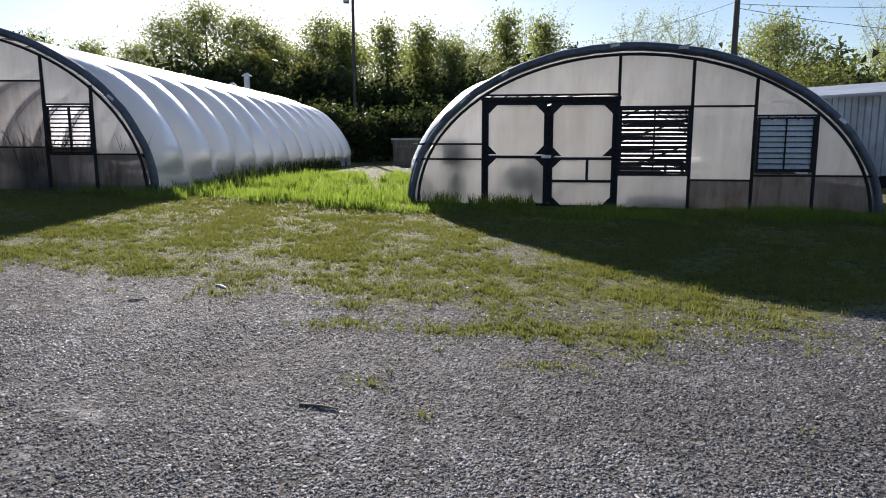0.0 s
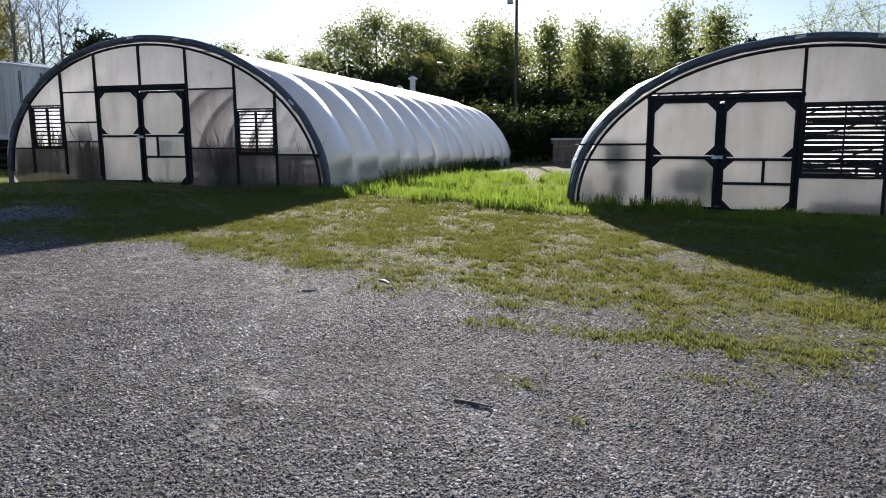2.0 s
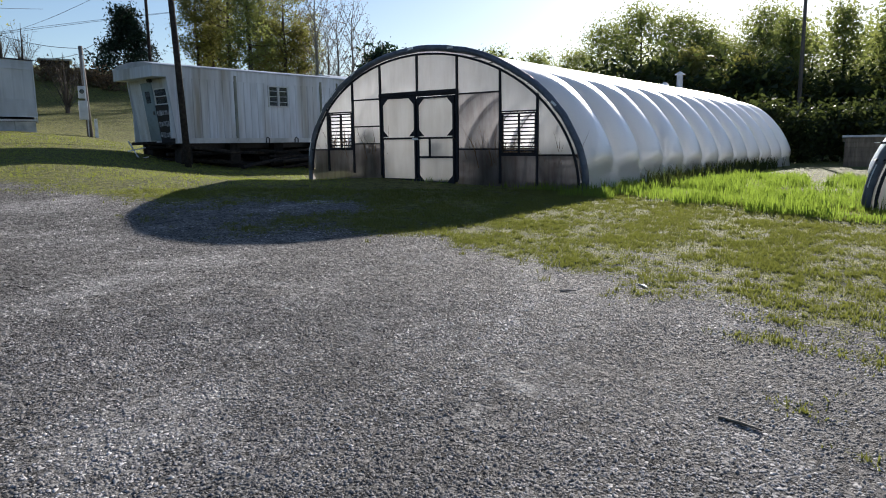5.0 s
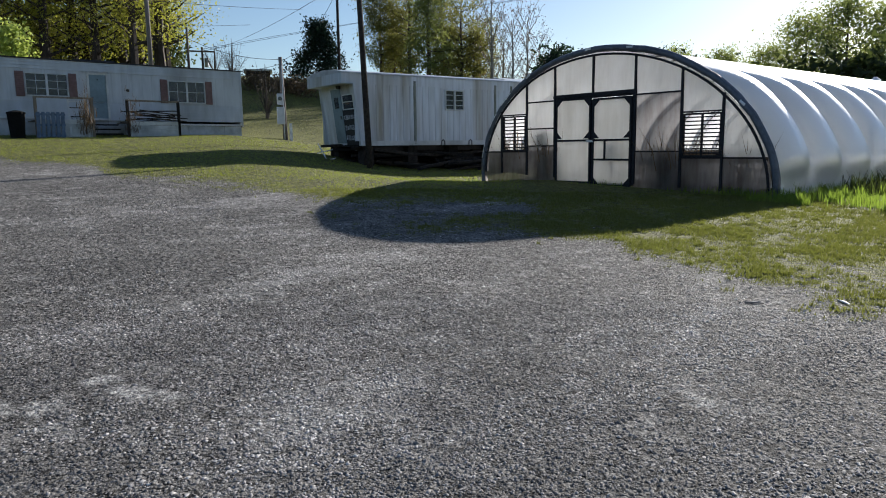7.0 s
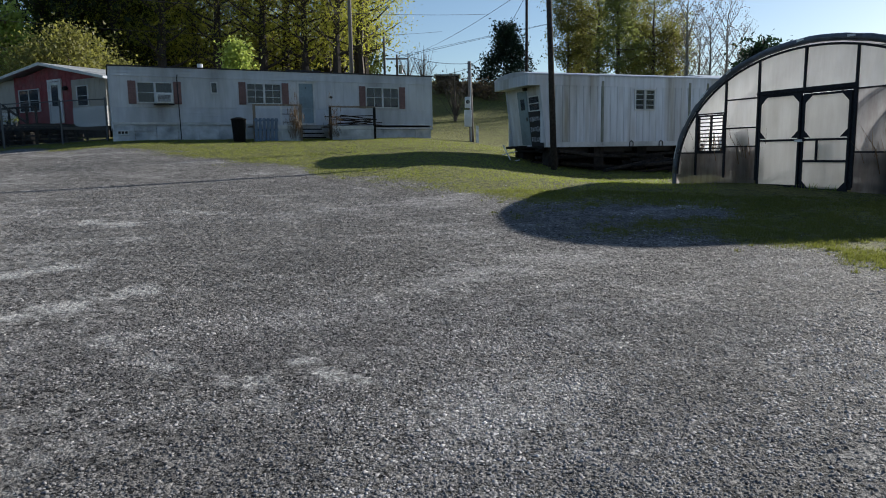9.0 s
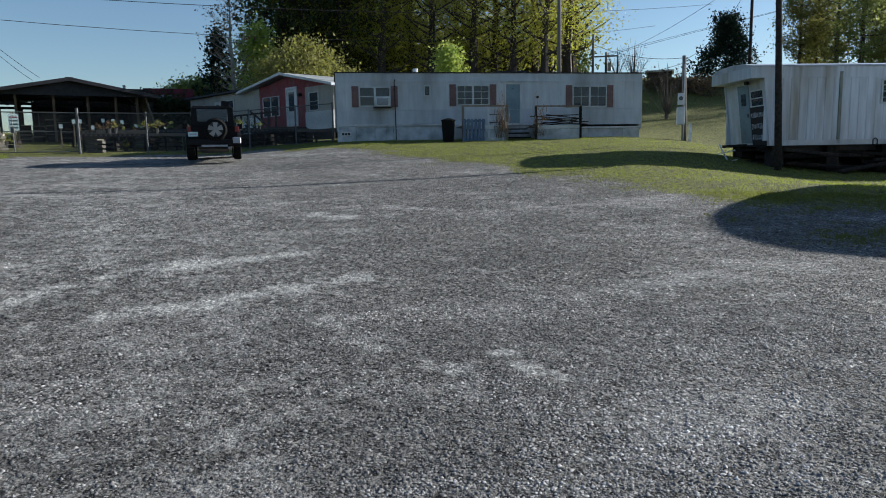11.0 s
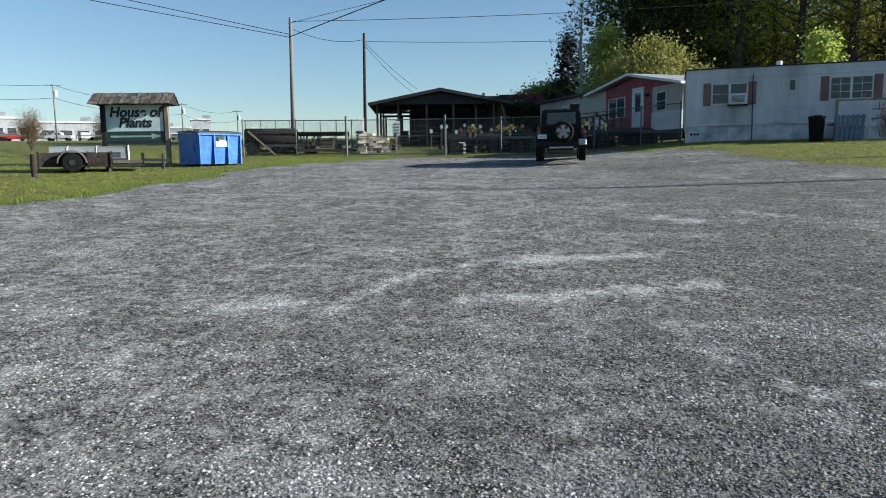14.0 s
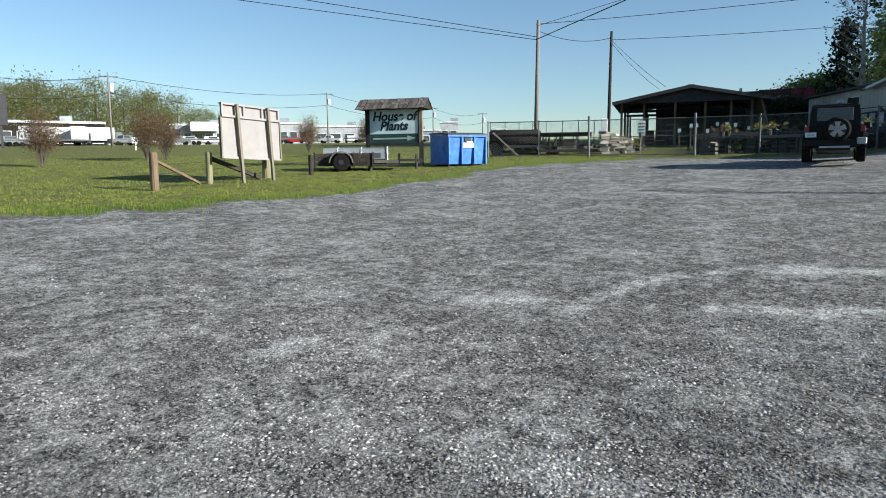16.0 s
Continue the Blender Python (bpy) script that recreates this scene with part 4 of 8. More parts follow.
# deck and its railings
deck = thing("porch_deck", STAND @ pose(-32.0, 0, 2.3, 0, 0, 90), "weathered wooden porch deck piled with planks and dry vines", "deck")
for x0, x1, zt in ((5.85, 7.95, 0.6), (9.2, 11.4, 0.57)):
    for k in range(7):
        part("deck_board", boxed(x0, x1, -1.5 + k * 0.2, -1.5 + k * 0.2 + 0.19, zt - 0.04, zt), M_WOOD, deck)
    part("skirt_board", boxed(x0, x1, -1.53, -1.5, zt - 0.14, zt + 0.02), M_TRIM, deck)
    for k in range(4):
        part("skirt_board", boxed(x0, x1, -1.52, -1.49, zt - 0.3 - k * 0.16, zt - 0.15 - k * 0.16), M_SKIRT, deck)
    for x in (x0 + 0.05, x1 - 0.05):
        part("post", boxed(x - 0.05, x + 0.05, -1.55, -1.45, -0.3, zt + 0.85), M_WOOD if x0 < 7 else M_DARKWOOD, deck)
    part("rail", boxed(x0, x1, -1.54, -1.46, zt + 0.83, zt + 0.9), M_WOOD, deck)
for k in range(3):
    part("step", boxed(8.1, 9.15, -0.5 - k * 0.3, -0.2 - k * 0.3, 0.45 - k * 0.2, 0.5 - k * 0.2), M_DARKWOOD, deck)
ladder = thing("step_ladder", STAND @ pose(-30.6, 0, 2.2, 0, 0, 90), "white leaning wooden ladder frame beside the deck", "ladder")
for x in (7.1, 7.75):
    part("stile", beam(bmesh.new(), (x - 0.05, -0.2, 0.0), (x, 0.15, 1.55), 0.07, 0.04), M_TRIM, ladder)
for z in (0.45, 0.85, 1.2, 1.45):
    part("rung", beam(bmesh.new(), (7.1, -0.1 + z * 0.2, z), (7.75, -0.1 + z * 0.2, z), 0.06, 0.03), M_TRIM if z > 1.3 else M_DARKWOOD, ladder)
bin_ = thing("rubbish_bin", STAND @ pose(-30.3, 5.2, 2.2, 0, 0, 90), "black plastic rubbish bin standing by the deck", "bin")
part("bin_body", tube(bmesh.new(), [(0, 0, 0), (0, 0, 0.9)], [0.24, 0.3], 14), M_RUBBER, bin_)
part("lid", tube(bmesh.new(), [(0, 0, 0.9), (0, 0, 0.96), (0, 0, 1.02)], [0.32, 0.32, 0.1], 14), M_RUBBER, bin_)
rnd = random.Random(4)
for k in range(9):
    p = thing("loose_plank", STAND @ pose(-30.75 + rnd.uniform(-0.3, 0.3), 10.4 + rnd.uniform(-0.4, 0.4), 2.93 + 0.05 * k, rnd.uniform(-6, 6), rnd.uniform(-6, 6), 90 + rnd.uniform(-25, 25)),
              "grey weathered plank heaped on the porch deck", "plank", "planks on the deck")
    part("board", boxed(-1.0, 1.0, -0.06, 0.06, -0.02, 0.02), M_DARKWOOD, p)
pallet = thing("blue_pallet", STAND @ pose(-30.35, 6.3, 2.2, 8, 0, 90), "dull blue wooden pallet leaning on the deck", "pallet")
M_PALLETBLUE = material("faded_blue_wood", (0.12, 0.17, 0.26), 0.8, spread=0.3, bump=0.2)
for k in range(6):
    part("slat", boxed(-0.45 + k * 0.17, -0.33 + k * 0.17, -0.02, 0.0, 0, 1.0), M_PALLETBLUE, pallet)
for z in (0.1, 0.5, 0.9):
    part("stringer", boxed(-0.46, 0.55, 0.0, 0.08, z - 0.04, z + 0.04), M_PALLETBLUE, pallet)

# travel trailer with a ribbed skin
EYE = Vector((-0.086, -0.211, 1.62))
BACK = Matrix.Translation(EYE) @ Matrix.Scale(1.12, 4) @ Matrix.Translation(-EYE) @ STAND
C = thing("house_trailer", BACK @ pose(-19.6, 13.15, 1.05, 0, 0, 84.7), "old white ribbed-metal house trailer raised on blocks", "trailer home", "mobile homes")
LEN = 12.0
part("side_wall", ribbed_wall(bmesh.new(), 0.05, LEN, 0.84, 2.72, 0.0, 0.27, 0.014), M_SIDING_C, C, "ribbed white metal side")
part("side_band", boxed(0.0, LEN, -0.015, 0.08, 2.72, 3.06), M_SIDING_C, C)
part("sill_rail", boxed(0.2, LEN, -0.03, 0.08, 0.68, 0.84), M_TRIM, C)
part("rear_wall", boxed(0.1, LEN, 2.5, 2.58, 0.7, 3.06), M_SIDING_C, C)
part("end_wall", boxed(LEN - 0.08, LEN, 0.08, 2.5, 0.7, 3.06), M_SIDING_C, C)
part("floor", boxed(0.2, LEN, 0.08, 2.5, 0.66, 0.72), M_DARKWOOD, C)
roof_line = [(-0.06, 3.06), (-0.04, 3.1), (0.5, 3.2), (1.3, 3.24), (2.1, 3.2), (2.62, 3.1), (2.64, 3.06)]
part("roof", prism(bmesh.new(), roof_line, "x", -0.45, LEN), M_ROOFGREY, C)
# raked front with door, window and hood
bm = bmesh.new()
prism(bm, [(0.28, 0.7), (0.02, 2.75), (0.1, 2.75), (0.36, 0.7)], "y", 0.06, 2.52)
part("front_wall", bm, M_SIDING_C, C)
for k in range(12):
    z = 0.85 + k * 0.16
    x = 0.28 - 0.26 * (z - 0.7) / 2.05
    part("front_rib", boxed(x - 0.014, x + 0.004, 1.78, 2.5, z, z + 0.03), M_SIDING_C, C)
bm = bmesh.new()
prism(bm, [(-0.45, 2.72), (-0.45, 3.06), (0.1, 3.06), (0.1, 2.72)], "y", -0.02, 2.6)
part("front_hood", bm, M_SIDING_C, C, "white overhanging front hood")
part("corner_trim", beam(bmesh.new(), (0.26, -0.02, 0.7), (0.0, -0.02, 2.75), 0.08, 0.05), M_SIDING_C, C)
part("corner_trim", beam(bmesh.new(), (0.26, 2.54, 0.7), (0.0, 2.54, 2.75), 0.07, 0.05), M_SIDING_C, C)


def raked(y0, y1, z0, z1, out, thick):
    def fx(z):
        return 0.28 - 0.26 * (z - 0.7) / 2.05
    bm = bmesh.new()
    return prism(bm, [(fx(z0) - out, z0), (fx(z1) - out, z1), (fx(z1) - out + thick, z1), (fx(z0) - out + thick, z0)], "y", y0, y1)


cd = part("door", raked(1.05, 1.72, 0.78, 2.62, 0.03, 0.03), M_DOORBLUE, C, "pale grey-blue trailer door")
part("door_window", raked(1.22, 1.52, 1.98, 2.35, 0.036, 0.006), M_GLASS, cd)
part("handle", raked(1.1, 1.16, 1.6, 1.72, 0.07, 0.03), M_STEEL, cd)
fw = part("window", raked(0.16, 0.92, 1.9, 2.42, 0.03, 0.03), M_TRIM, C)
part("pane", raked(0.2, 0.88, 1.94, 2.15, 0.036, 0.006), M_GLASS, fw)
part("pane", raked(0.2, 0.88, 2.18, 2.38, 0.036, 0.006), M_GLASS, fw)
part("porch_light", raked(0.95, 1.1, 2.62, 2.72, 0.12, 0.1), M_DARK, C)
M_BANNER = material("dark_printed_sheet", (0.012, 0.013, 0.02), 0.6, spread=0.5, grain=9, bump=0.1)
ban = part("patterned_sheet", raked(0.06, 0.98, 0.72, 1.9, 0.05, 0.015), M_BANNER, C, "dark patterned sheet tied below the window")
M_PRINT = material("pale_print", (0.3, 0.32, 0.36), 0.7, spread=0.5, grain=14, stain=9.0, stain_color=(0.03, 0.03, 0.045), bump=0.05)
prnd = random.Random(61)
for z in (0.95, 1.3, 1.64):
    a = 0.12
    while a < 0.9:
        b = min(0.93, a + prnd.uniform(0.1, 0.2))
        part("pale_print", raked(a, b, z - prnd.uniform(0.05, 0.09), z + prnd.uniform(0.06, 0.11), 0.056, 0.006), M_PRINT, ban)
        a = b + prnd.uniform(0.015, 0.05)
sash_window(C, 3.72, 4.58, 1.92, 2.66, -0.01, 2, 3, False)
for x in (2.42, 6.1, 6.9):
    part("seam_cover", boxed(x - 0.045, x + 0.045, -0.03, 0.0, 0.72, 2.9), M_MOSSY, C, "mossy stained seam cover")
for x in (3.6, 4.85):
    bm = tube(bmesh.new(), [(x - 0.07, -0.06, 0.66), (x - 0.07, -0.06, 0.82), (x, -0.06, 0.87), (x + 0.07, -0.06, 0.82), (x + 0.07, -0.06, 0.66)], 0.018, 6)
    part("tie_ring", bm, M_DARK, C)
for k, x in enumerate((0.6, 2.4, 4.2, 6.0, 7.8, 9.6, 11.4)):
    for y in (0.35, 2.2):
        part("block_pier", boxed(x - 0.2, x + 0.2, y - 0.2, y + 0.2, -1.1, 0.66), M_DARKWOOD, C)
for y in (0.5, 2.0):
    part("chassis_beam", boxed(0.3, LEN - 0.2, y - 0.05, y + 0.05, 0.5, 0.66), M_DARK, C)
C2 = thing("house_trailer", BACK @ pose(-18.85, 20.9, 1.05, 0, 0, 86), "second white house trailer showing its roof edge behind the greenhouse", "trailer home", "mobile homes")
part("side_wall", ribbed_wall(bmesh.new(), 0, 8.0, 0.7, 3.02, 0.5, 0.27, 0.014), M_SIDING_C, C2)
part("end_wall", boxed(0.02, 0.1, 0.58, 3.0, 0.7, 3.02), M_SIDING_C, C2)
part("roof", prism(bmesh.new(), [(0.4, 3.02), (0.45, 3.14), (1.8, 3.42), (3.1, 3.14), (3.15, 3.02)], "x", -0.2, 8.1), M_ROOFGREY, C2)
# One solid dark block fills the underside instead of separate piers.
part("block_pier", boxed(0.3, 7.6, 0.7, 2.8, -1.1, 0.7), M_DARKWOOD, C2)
rnd = random.Random(8)
# Dark sheet added at the rear to make the underside read as deep shade.
part("rear_skirt", boxed(0.3, LEN, 2.36, 2.44, -1.1, 0.66), M_DARKWOOD, C, "dark sheet added to close off light under the trailer")
# Timber heap made denser and darker to carry the shade below the floor.
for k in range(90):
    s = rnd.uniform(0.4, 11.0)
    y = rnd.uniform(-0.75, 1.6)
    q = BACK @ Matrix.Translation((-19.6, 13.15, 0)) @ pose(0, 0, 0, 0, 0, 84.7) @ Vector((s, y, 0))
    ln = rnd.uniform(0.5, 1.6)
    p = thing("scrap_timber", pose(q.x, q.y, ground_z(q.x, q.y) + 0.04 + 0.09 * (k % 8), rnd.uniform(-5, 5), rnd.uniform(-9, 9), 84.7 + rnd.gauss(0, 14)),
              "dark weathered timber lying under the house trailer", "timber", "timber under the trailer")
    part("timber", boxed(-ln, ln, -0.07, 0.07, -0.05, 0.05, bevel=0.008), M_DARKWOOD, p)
rack = thing("metal_step", BACK @ pose(-20.1, 12.6, 1.08, 0, 0, 84.7), "thin white metal step frame before the trailer door", "step")
part("leg", beam(bmesh.new(), (0.0, 0.3, 0), (-0.12, 0.9, 0.75), 0.03), M_CLIP, rack)
for z in (0.12, 0.42):
    part("tread", beam(bmesh.new(), (-0.3, 0.35 + z * 0.6, z), (0.3, 0.4 + z * 0.6, z + 0.12), 0.03), M_CLIP, rack)

# gabled double-wide with a red porch bay
E = thing("gabled_home", STAND @ pose(-51.1, -9.4, 3.15, 0, 0, 35.0), "beige gabled manufactured home with a faded red entrance bay", "house")
part("wall", ribbed_wall(bmesh.new(), 0, 7.95, 0.1, 2.6, 0.0, 0.4, 0.012), M_BEIGE, E)
part("wall", ribbed_wall(bmesh.new(), 14.3, 16.95, 0.95, 2.3, 0.0, 0.4, 0.012), M_BEIGE, E)
part("wall", siding_wall(bmesh.new(), 14.3, 16.95, 0.0, 0.95, -0.02, 0.2), M_TRIM, E, "white lower boarding")
part("wall", ribbed_wall(bmesh.new(), 7.95, 9.4, 0.95, 2.6, 0.0, 0.4, 0.012), M_BEIGE, E)
part("wall", siding_wall(bmesh.new(), 5.0, 9.4, 0.0, 0.95, -0.02, 0.2), M_TRIM, E)
part("red_bay", ribbed_wall(bmesh.new(), 9.4, 14.3, 0.0, 2.7, 0.02, 0.35, 0.015), M_REDPAINT, E, "faded red entrance bay")
part("gable", prism(bmesh.new(), [(7.9, 2.3), (17.0, 2.2), (12.4, 3.05)], "y", 0.03, 0.12), M_REDPAINT, E)
part("side_wall", boxed(16.88, 16.98, 0.1, 7.5, 0, 2.3), M_BEIGE, E)
part("side_wall", boxed(0.0, 0.1, 0.1, 7.5, 0, 2.6), M_BEIGE, E)
part("rear_wall", boxed(0.1, 16.9, 7.4, 7.5, 0, 2.6), M_BEIGE, E)
part("gable_roof", prism(bmesh.new(), [(7.4, 2.42), (12.4, 3.12), (17.4, 2.16), (17.4, 2.28), (12.4, 3.25), (7.4, 2.54)], "y", -0.4, 7.6), M_ROOFGREY, E, "pale grey metal roof")
part("gable_fascia", prism(bmesh.new(), [(7.4, 2.42), (12.4, 3.12), (17.4, 2.16), (17.4, 2.29), (12.4, 3.26), (7.4, 2.55)], "y", -0.44, -0.405), M_TRIM, E)
part("roof", prism(bmesh.new(), [(-0.3, 2.6), (-0.3, 2.72), (3.8, 3.2), (7.8, 2.72), (7.8, 2.6)], "x", -0.2, 7.9), M_ROOFDARK, E)
sash_window(E, 14.7, 15.6, 1.0, 2.0, 0.0, 1, 1, False)
sash_window(E, 9.8, 11.6, 0.9, 2.05, 0.0, 2, 1, False)
sash_window(E, 1.2, 2.2, 1.2, 2.1, 0.0, 1, 1, False)
sash_window(E, 5.2, 6.2, 1.1, 2.2, 0.0, 1, 1, False)
ed = part("door", boxed(12.5, 13.4, -0.03, 0.03, 0.3, 2.3), M_TRIM, E, "white front door with glass")
part("door_window", boxed(12.68, 13.22, -0.04, -0.03, 1.1, 2.15), M_GLASS, ed)
part("door_frame", bmesh_frame(12.38, 13.52, 0.25, 2.42, 0.1, -0.05, 0.02), M_TRIM, ed)
d2 = part("door", boxed(3.6, 4.4, -0.03, 0.03, 0.2, 2.2), M_TRIM, E)
part("door_window", boxed(3.78, 4.22, -0.04, -0.03, 1.2, 2.0), M_GLASS, d2)
part("wall_lamp", tube(bmesh.new(), [(13.9, 0.0, 1.95), (13.9, -0.18, 1.9)], 0.1, 8), M_DARK, E)
for k in range(14):
    part("skirt_panel", boxed(0.1 + k * 1.2, 1.25 + k * 1.2, 0.03, 0.1, -0.9, 0.1), M_DARKWOOD, E)
for k in range(8):
    x = 9.0 + k * 0.75
    part("porch_post", boxed(x - 0.04, x + 0.04, -1.9, -1.82, -0.8, 0.95), M_DARKWOOD, E)
part("porch_rail", boxed(9.0, 14.3, -1.92, -1.8, 0.9, 0.98), M_DARKWOOD, E)
part("porch_floor", boxed(8.9, 14.4, -1.95, 0.0, 0.05, 0.15), M_DARKWOOD, E)
part("stair_rail", beam(bmesh.new(), (12.9, -2.6, 1.0), (14.8, -2.6, 0.1), 0.08), M_DARKWOOD, E)


# ---- poles and wires ----
def pole(name, turn, far, top, r=0.13, mat=None, lean=0.0, label="", base_drop=0.3):
    x, y = pol(turn, far)
    z = ground_z(x, y)
    p = thing(name, pose(x, y, z, 0, 0, turn), label, "utility pole", "utility poles")
    h = top - z
    part("shaft", tube(bmesh.new(), [(0, 0, -base_drop), (lean * 0.5, 0, h * 0.5), (lean, 0, h)], [r, r * 0.85, r * 0.7], 10), mat or M_POLE, p, smooth=True)
    return p, (x, y, z, h)


# Near-black wood carries the against-the-light look of the next two poles.
poleC, pc = pole("utility_pole", 54.95, 25.8, 9.4, 0.125, M_DARKWOOD, -0.32, "dark leaning wooden utility pole before the house trailer")
thin, pt = pole("utility_pole", 57.2, 31.5, 9.0, 0.08, M_DARKWOOD, 0.0, "thin wooden service pole behind the house trailer")
meter, pm = pole("meter_pole", 61.65, 36.0, 1.6 + 0.1268 * 36, 0.13, M_POLE_PALE, -0.1, "short wooden pole carrying electric meter boxes")
part("meter_box", boxed(-0.35, -0.05, -0.25, -0.1, 1.7, 2.25, bevel=0.02), M_ROOFGREY, meter, "grey meter box")
part("meter_dial", tube(bmesh.new(), [(-0.2, -0.25, 2.0), (-0.2, -0.34, 2.0)], 0.1, 12), M_GLASS, meter)
part("breaker_box", boxed(-0.38, 0.0, -0.28, -0.12, 0.75, 1.6, bevel=0.02), M_ROOFGREY, meter)
part("conduit", tube(bmesh.new(), [(-0.05, -0.17, 0.0), (-0.05, -0.17, 3.6)], 0.03, 6), M_ROOFGREY, meter)
part("outlet_post", boxed(0.2, 0.34, -0.1, 0.02, -0.2, 0.8), M_CLIP, meter)
poleD, pd = pole("utility_pole", 71.3, 44.0, 14.0, 0.15, M_POLE_PALE, 0.0, "tall wooden utility pole behind the mobile home")
cross, pcx = pole("utility_pole", 67.65, 78.0, 1.6 + 0.137 * 78, 0.15, M_POLE, 0.0, "far utility pole with a crossarm")
part("crossarm", boxed(-1.2, 1.2, -0.08, 0.08, pcx[3] - 0.5, pcx[3] - 0.36), M_POLE, cross)
part("transformer", tube(bmesh.new(), [(0.4, 0, pcx[3] - 2.0), (0.4, 0, pcx[3] - 1.1)], 0.25, 10), M_ROOFGREY, cross)
polF, pf = pole("utility_pole", 68.65, 60.0, 1.6 + 0.162 * 60, 0.12, M_POLE, 0.0, "plain thin far utility pole")
pole1, p1 = pole("utility_pole", 119.85, 38.5, 1.6 + 0.2005 * 38.5, 0.13, M_POLE_PALE, 0.12, "tall pale wooden utility pole behind the chain-link fence")
pole2, p2 = pole("utility_pole", 114.1, 44.0, 1.6 + 0.1812 * 44, 0.115, M_DARKWOOD, 0.1, "dark wooden utility pole beside the open shed")
lampp, pl = pole("lamp_pole", 7.15, 42.0, 1.6 + 0.206 * 42, 0.12, M_POLE, 0.0, "tall thin pole with a yard lamp")
part("lamp_head", boxed(-0.55, -0.2, -0.15, 0.15, pl[3] - 0.75, pl[3] - 0.3, bevel=0.03), M_LOUVRE, lampp, "grey yard lamp")
part("bracket", boxed(-0.3, 0.0, -0.03, 0.03, pl[3] - 0.3, pl[3] - 0.24), M_DARK, lampp)
polB, pb = pole("lamp_pole", -22.2, 40.0, 10.5, 0.2, M_POLE, 0.05, "dark wooden pole with yard lamps and wires")
part("lamp_arm", beam(bmesh.new(), (0, 0, 8.9), (-0.9, 0, 9.2), 0.05), M_STEEL, polB)
part("lamp_head", boxed(-1.25, -0.9, -0.15, 0.15, 8.9, 9.2, bevel=0.05), M_LOUVRE, polB)
part("lamp_head", tube(bmesh.new(), [(0.25, 0, 8.5), (0.25, 0, 8.75)], [0.28, 0.12], 12), M_LOUVRE, polB)


def wire(a, b, sag, r=0.012, label="black overhead cable strung between poles", pts=14):
    a, b = Vector(a), Vector(b)
    line = [a.lerp(b, k / pts) - Vector((0, 0, sag * 4 * (k / pts) * (1 - k / pts))) for k in range(pts + 1)]
    ob = part("overhead_cable", tube(bmesh.new(), line, r, 4), M_WIRE)
    tagged(ob, label, "cable", "overhead cables")


def up(info, drop=0.2):
    return (info[0], info[1], info[2] + info[3] - drop)


def sky_point(turn, el, far):
    x, y = pol(turn, far)
    return (x, y, 1.6 + el * far)


wire(up(p1, 0.5), up(p2, 0.4), 0.35, 0.016)
wire(up(p1, 1.0), sky_point(154.3, 0.237, 40), 0.0, 0.017)
wire(up(p1, 0.85), sky_point(154.2, 0.255, 40), 0.0, 0.017)
wire(up(p1, 0.3), sky_point(110, 0.236, 34), 0.0, 0.012)
wire(up(p1, 1.0), sky_point(107, 0.2615, 30), 0.0, 0.025, "thick black service cable leaving the pole")
wire(up(p1, 0.2), sky_point(60, 0.19, 70), 1.0, 0.015)
wire(up(p2, 0.5), sky_point(64, 0.168, 74), 1.3, 0.015)
wire(up(p2, 0.4), sky_point(109.9, 0.104, 47.5), 0.15, 0.015)
wire(up(p2, 0.55), sky_point(110.3, 0.1, 47.5), 0.2, 0.015)
wire(up(pd, 4.6), up(pm, 0.1), 0.7, 0.012)
wire(up(pm, 0.15), up(pt, 0.6), 0.5, 0.012)
wire(up(pm, 0.3), up(pcx, 0.6), 0.9, 0.012)
wire(up(pt, 0.4), up(pcx, 0.4), 0.5, 0.012)
wire(up(pcx, 0.2), sky_point(18, 0.205, 80), -1.0, 0.016)
wire(up(pcx, 0.4), sky_point(18, 0.210, 82), -1.0, 0.016)
wire(up(pb, 1.9), sky_point(-50, 0.16, 60), 1.0, 0.014)
wire(up(pb, 2.1), sky_point(-50, 0.11, 60), 1.2, 0.014)
wire(up(pb, 1.8), sky_point(-6, 0.14, 70), 1.0, 0.014)

# ---- chain-link fence and gate ----
FENCE = [pol(123.7, 35.5), pol(119.6, 34.9), pol(115.6, 34.3), pol(107.8, 34.0), pol(103.5, 33.6), pol(99.5, 33.3), pol(96.2, 33.0), pol(92.6, 32.8), pol(89.65, 32.6)]
fence = thing("chain_link_fence", pose(0, 0, 0), "grey chain-link fence with steel posts and top rail", "fence")
gate = thing("chain_link_gate", pose(0, 0, 0), "closed pair of chain-link gate leaves", "gate")


def mesh_wires(name, p, q, z0, z1, y0, y1, owner):
    """Crossing wires between two posts."""
    p, q = Vector((*p, 0)), Vector((*q, 0))
    d = q - p
    ln = d.length
    d.normalize()
    side = Vector((-d.y, d.x, 0))
    h = y1
    verts, faces = [], []
    step, w = 0.11, 0.0035
    k = -int(h / step) - 1
    while k * step < ln:
        for sgn in (1, -1):
            a = k * step
            s0, s1 = a, a + h
            t0, t1 = 0.0, 1.0
            if s0 < 0:
                t0 = -s0 / h
            if s1 > ln:
                t1 = (ln - s0) / h
            if t1 <= t0:
                continue
            for t in (t0, t1):
                s = s0 + t * h
                u = t if sgn > 0 else 1 - t
                z = z0 + (z1 - z0) * s / ln + 0.05 + u * (h - 0.05)
                c = p + d * s + Vector((0, 0, z)) + side * (0.006 * sgn)
                verts += [c - Vector((0, 0, w * 1.4)), c + Vector((0, 0, w * 1.4))]
            n = len(verts)
            faces.append((n - 4, n - 3, n - 1, n - 2))
        k += 1
    ob = raw(name, verts, faces, M_STEEL, owner)
    return ob


